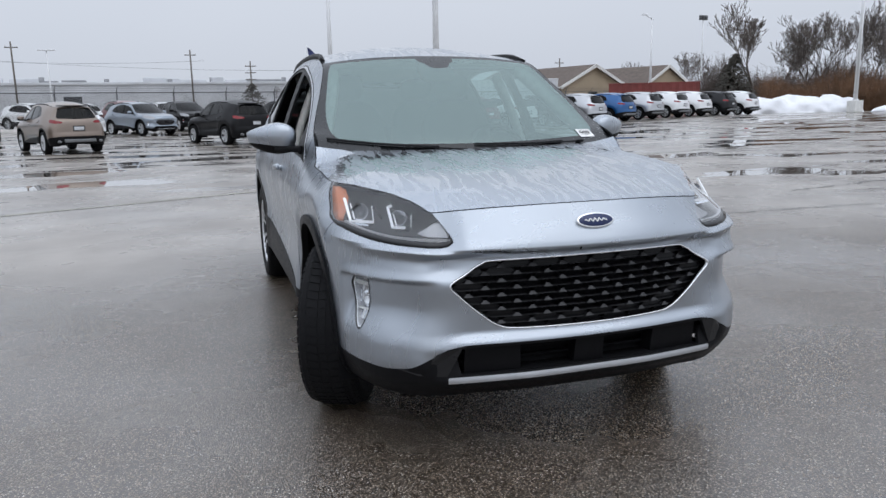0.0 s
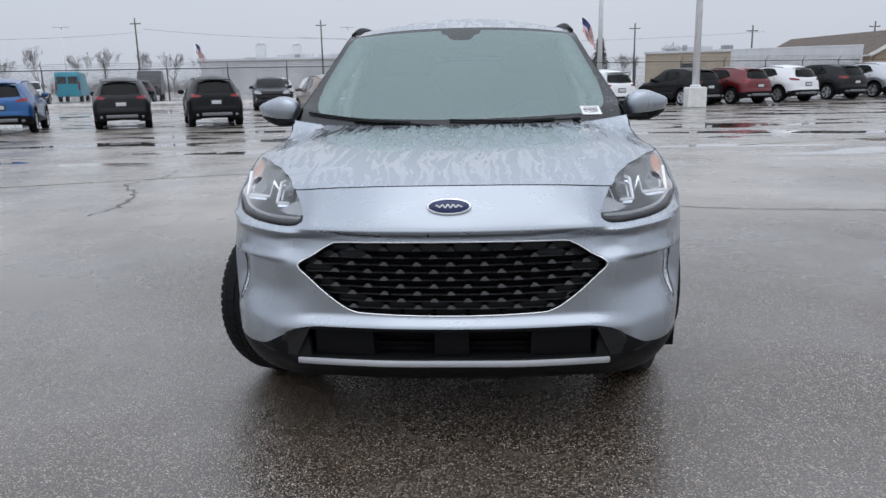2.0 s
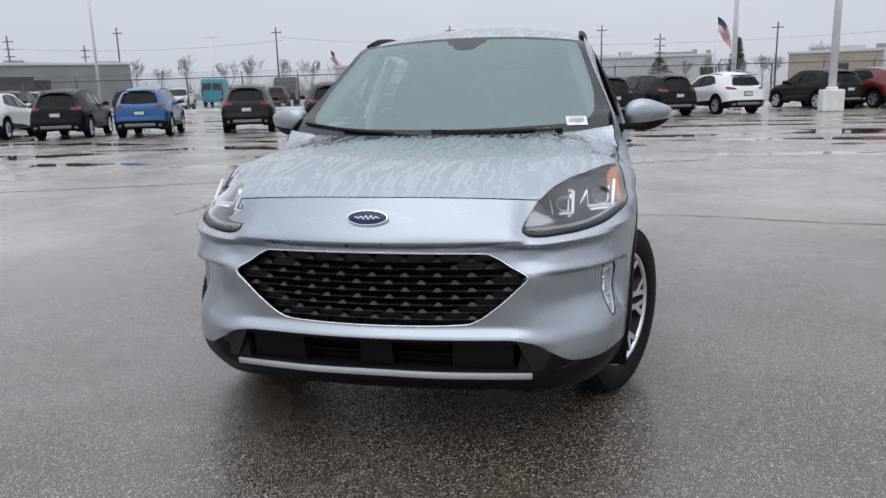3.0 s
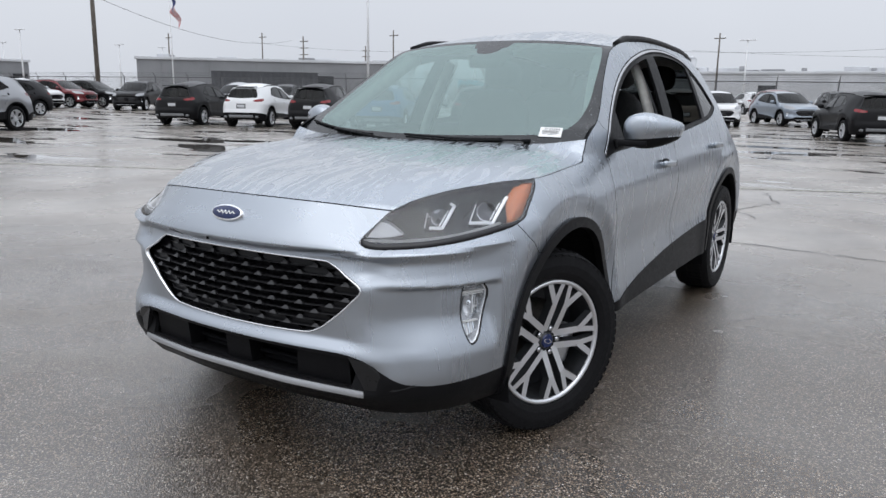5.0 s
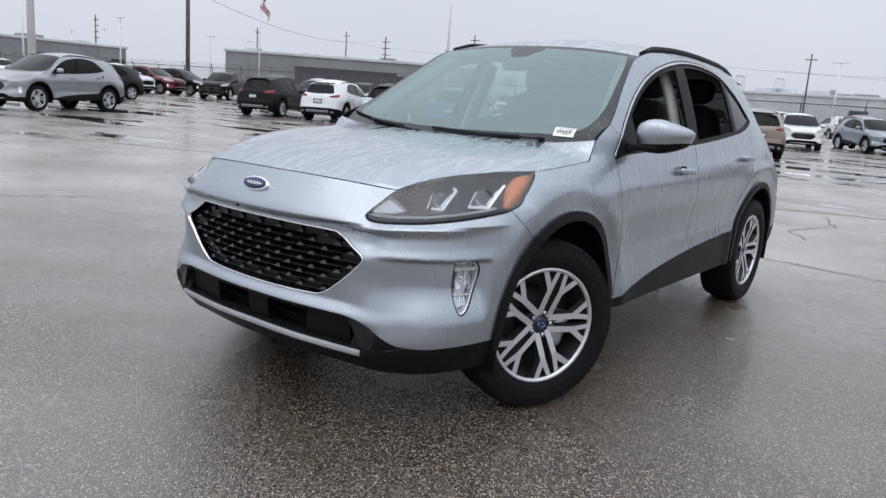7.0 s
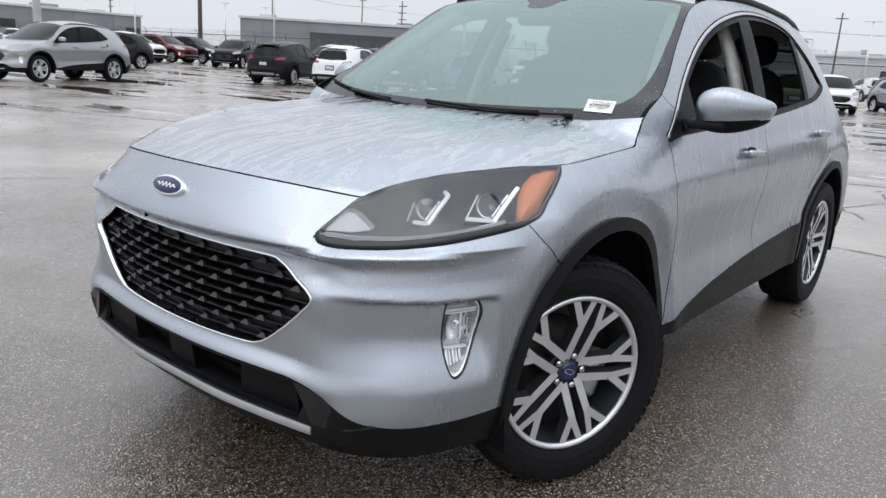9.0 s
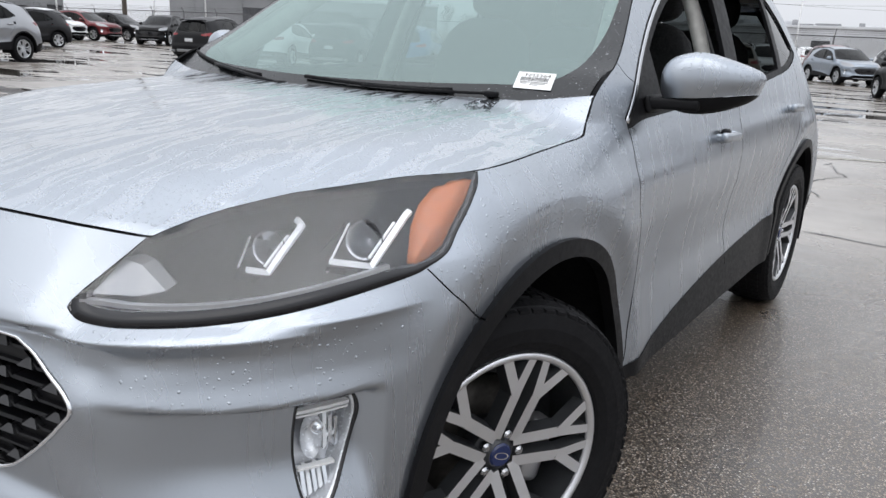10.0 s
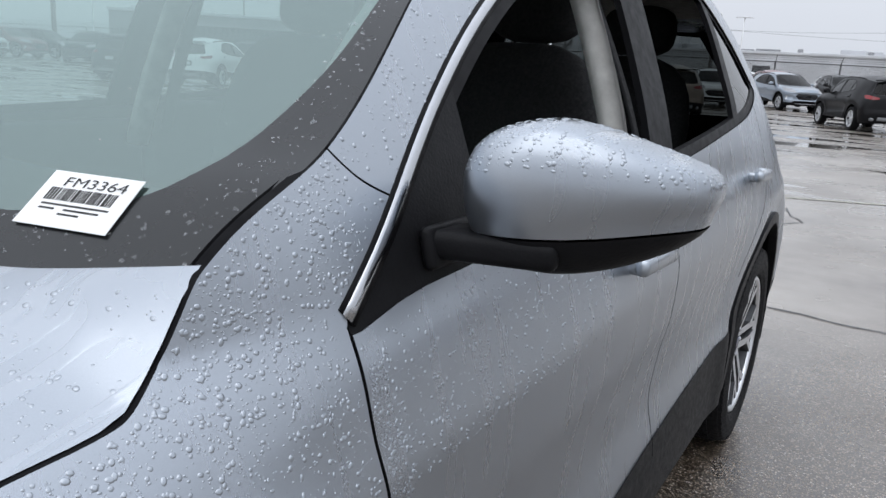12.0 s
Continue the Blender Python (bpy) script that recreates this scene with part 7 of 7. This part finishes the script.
def bare_tree(seed, h, spread=1.0, levels=7):
    rng = random.Random(seed)
    tv, tf, cv, cf = [], [], [], []

    def grow(p, d, length, r, lev):
        n_ = 3
        for s_ in range(n_):
            d = (d + Vector((rng.uniform(-1, 1), rng.uniform(-1, 1), rng.uniform(-.3, .6))) * (.10 + .03 * lev)).normalized()
            q = p + d * length / n_
            r2 = r * (.90 if s_ < n_ - 1 else .82)
            (stick(tv, tf, p, q, r, r2, 6) if lev < 2 else stick(cv, cf, p, q, max(r, .016), max(r2, .013), 3))
            if lev >= 2 and lev < levels and rng.random() < .5:
                dd = (d + Vector((rng.uniform(-1, 1), rng.uniform(-1, 1), rng.uniform(-.2, .7))) * .8).normalized()
                grow(q, dd, length * .55, r2 * .5, lev + 2)
            p, r = q, r2
        if lev >= levels:
            return
        for _ in range(3 if lev < 2 else 2):
            dd = (d + Vector((rng.uniform(-1, 1), rng.uniform(-1, 1), rng.uniform(-.05, .6))) * .50 * spread).normalized()
            grow(p, dd, length * rng.uniform(.68, .86), r * rng.uniform(.55, .72), lev + 1)
    grow(Vector((0, 0, 0)), Vector((0, 0, 1)), h * .20, h * .018, 0)
    return (tv, tf), (cv, cf)


TREES = [bare_tree(s_, 10.0, sp, lv) for s_, sp, lv in ((3, 1.35, 7), (8, 1.5, 7), (21, 1.25, 7), (5, 1.3, 6), (14, 1.4, 6), (30, 1.25, 6))]


def plant_tree(kind, x, y, h, turn, label="bare winter tree with fine grey-brown twigs", mat=None):
    th = thing("tree", label, "tree", pose(x, y, float(ground_z(x, y)), 0, 0, turn) @ Matrix.Scale(h / 10.0, 4), "bare trees")
    key = (kind, mat.name if mat else "")
    if key not in plant_tree.made:
        plant_tree.made[key] = [part("trunk", TREES[kind][0], mat or BARK, th), part("crown", TREES[kind][1], mat or TWIG, th, "leafless crown")]
    else:
        for o in plant_tree.made[key]:
            c = o.copy()
            scene.collection.objects.link(c)
            c.parent = th


plant_tree.made = {}
for kind, b_, d_, h_, tn in ((0, -39.2, 76, 13.0, 0), (2, -41.0, 84, 11.0, 70), (1, -42.6, 80, 11.5, 160), (1, -43.8, 82, 12.5, 40), (2, -45.0, 86, 13.5, 90), (0, -47.8, 80, 10.0, 200), (1, -50.5, 78, 11.0, 300), (2, -41.6, 92, 9.0, 10), (1, -35.3, 112, 10.5, 120), (0, -37.0, 118, 9.5, 260), (2, -31.0, 140, 10.5, 30), (1, -53.0, 82, 11, 77), (0, -46.6, 74, 8.5, 140), (2, -48.8, 90, 12.5, 210)):
    plant_tree(kind, *spot(b_, d_, 0)[:2], h_, tn)
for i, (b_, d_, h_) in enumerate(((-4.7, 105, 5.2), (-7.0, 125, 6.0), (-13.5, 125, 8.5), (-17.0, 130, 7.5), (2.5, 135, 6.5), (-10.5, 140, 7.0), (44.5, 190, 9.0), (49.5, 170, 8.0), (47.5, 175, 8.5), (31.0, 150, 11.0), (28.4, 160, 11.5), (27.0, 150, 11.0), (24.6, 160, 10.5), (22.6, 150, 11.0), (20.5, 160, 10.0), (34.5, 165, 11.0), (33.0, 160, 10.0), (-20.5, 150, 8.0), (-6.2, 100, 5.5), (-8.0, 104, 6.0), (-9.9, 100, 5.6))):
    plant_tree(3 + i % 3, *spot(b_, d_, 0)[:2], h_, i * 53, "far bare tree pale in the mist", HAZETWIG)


def conifer(x, y, h, r, label, seed):
    rng = random.Random(seed)
    th = thing("conifer", label, "tree", pose(x, y, float(ground_z(x, y))))
    bm = bmesh.new()
    cyl(bm, h * .02, .02, (0, 0, 0), (0, 0, h * .95), 8)
    part("trunk", bm, BARK, th)
    v, f = [], []
    for _ in range(900):
        q = rng.random() ** .8
        z = h * (.06 + .92 * q)
        rr = r * (1 - q) * rng.uniform(.35, 1.1) + .05
        a = rng.uniform(0, 6.28)
        c = Vector((rr * math.cos(a), rr * math.sin(a), z))
        out = Vector((math.cos(a), math.sin(a), rng.uniform(-.6, .1)))
        s_ = h * rng.uniform(.02, .05)
        side = out.cross(Vector((0, 0, 1))).normalized() * s_ * .5
        o = len(v)
        v += [tuple(c - side), tuple(c + side), tuple(c + out * s_ * 1.8), tuple(c + Vector((0, 0, s_ * .5)))]
        f += [[o, o + 1, o + 2], [o, o + 3, o + 2], [o + 1, o + 2, o + 3]]
    part("crown", (v, f), NEEDLE, th, "ragged dark needles", smooth=False)


conifer(*spot(-37.9, 76, 0)[:2], 5.4, 2.6, "dark ragged conifer before bare trees", 4)
conifer(*spot(-8.2, 95, 0)[:2], 6.0, 1.4, "narrow dark conifer behind the fence", 5)
conifer(*spot(-37.4, 78, 0)[:2], 4.5, 2.2, "dark ragged conifer before bare trees", 6)
conifer(*spot(-3.0, 108, 0)[:2], 4.6, 3.2, "round dark evergreen behind the fence", 7)


def thicket(b0, b1, d0, h, count, mat, label, seed):
    rng = random.Random(seed)
    v, f = [], []
    for _ in range(count):
        b_ = rng.uniform(b0, b1)
        x, y, _ = spot(b_, d0 + rng.uniform(0, 9), 0)
        lump = .65 + .5 * noise.noise(Vector((x * .22, y * .22, seed)))
        p = Vector((x, y, float(ground_z(x, y))))
        hh = h * lump * rng.uniform(.35, 1.1)
        for _ in range(3):
            q = p + Vector((rng.uniform(-.28, .28) * hh, rng.uniform(-.28, .28) * hh, hh * rng.uniform(.5, 1)))
            stick(v, f, p + Vector((0, 0, -.05)), q, .022, .010, 3)
            for _ in range(3):
                m_ = p.lerp(q, rng.uniform(.35, 1.0))
                stick(v, f, m_, m_ + Vector((rng.uniform(-.9, .9), rng.uniform(-.9, .9), rng.uniform(-.1, .6))), .011, .006, 3)
    tagged(part("thicket", (v, f), mat), label, "brush", kind="stuff")


thicket(-40.0, -58.0, 67, 4.6, 3800, BRUSHM, "rust-brown dead brush along the lot's edge", 2)
thicket(-36.0, -58.0, 77, 6.0, 5200, BRUSHD, "grey-brown leafless thicket under bare trees", 7)
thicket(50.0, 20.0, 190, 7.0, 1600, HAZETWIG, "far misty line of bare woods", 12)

# ---- cracks and worn lines on the paving ----
SEAM = simple("dark_crack_filler", (0.012, 0.012, 0.012), 0.35)


def crack(pts, w, seed, name="pavement_crack", mat=None, jag=.05, z=.004):
    rng = random.Random(seed)
    P = []
    for (x0, y0), (x1, y1) in zip(pts, pts[1:]):
        n_ = max(2, int(math.hypot(x1 - x0, y1 - y0) / .12))
        P += [(x0 + (x1 - x0) * k / n_ + rng.uniform(-jag, jag), y0 + (y1 - y0) * k / n_ + rng.uniform(-jag, jag)) for k in range(n_)]
    v, f = [], []
    for i, (x, y) in enumerate(P):
        a, b = P[max(i - 1, 0)], P[min(i + 1, len(P) - 1)]
        d = math.hypot(b[0] - a[0], b[1] - a[1]) or 1
        nx, ny = -(b[1] - a[1]) / d, (b[0] - a[0]) / d
        ww = w * rng.uniform(.4, 1.2) if mat is None else w
        v += [(x + nx * ww, y + ny * ww, float(ground_z(x, y)) + z), (x - nx * ww, y - ny * ww, float(ground_z(x, y)) + z)]
        if i:
            f.append([2 * i - 2, 2 * i - 1, 2 * i + 1, 2 * i])
    tagged(part(name, (v, f), mat or SEAM), "thin dark crack in the old paving" if mat is None else "faint worn parking line on the paving", "crack" if mat is None else "parking line", kind="structure")


crack([(-4.7, 9.2), (-4.55, 8.4), (-4.75, 7.6), (-4.2, 6.6), (-3.9, 5.6), (-4.0, 4.9)], .013, 1)
crack([(.2, 9.6), (.5, 8.6), (.2, 7.6), (.6, 6.9)], .010, 2)
crack([(6.8, 6.3), (9.5, 6.9), (13.0, 6.4)], .02, 3)
crack([(-6.4, .0), (-5.4, 1.65), (-5.1, 2.2)], .010, 9, jag=.02)
crack([(.2, 5.45), (.8, 5.42), (1.8, 5.3), (2.7, 5.02), (4.0, 4.86), (5.9, 4.79), (9.0, 4.7)], .011, 8, jag=.02)
crack([(-9.5, 6.2), (-6.0, 7.6), (-2.5, 9.0), (2.5, 11.2)], .045, 4, "parking_line", OLDPAINT, 0, .005)
crack([(-16.0, 3.2), (-12.5, 5.0), (-9.5, 6.2)], .045, 5, "parking_line", OLDPAINT, 0, .005)
crack([(5.0, 12.2), (12.0, 15.0)], .045, 6, "parking_line", OLDPAINT, 0, .005)
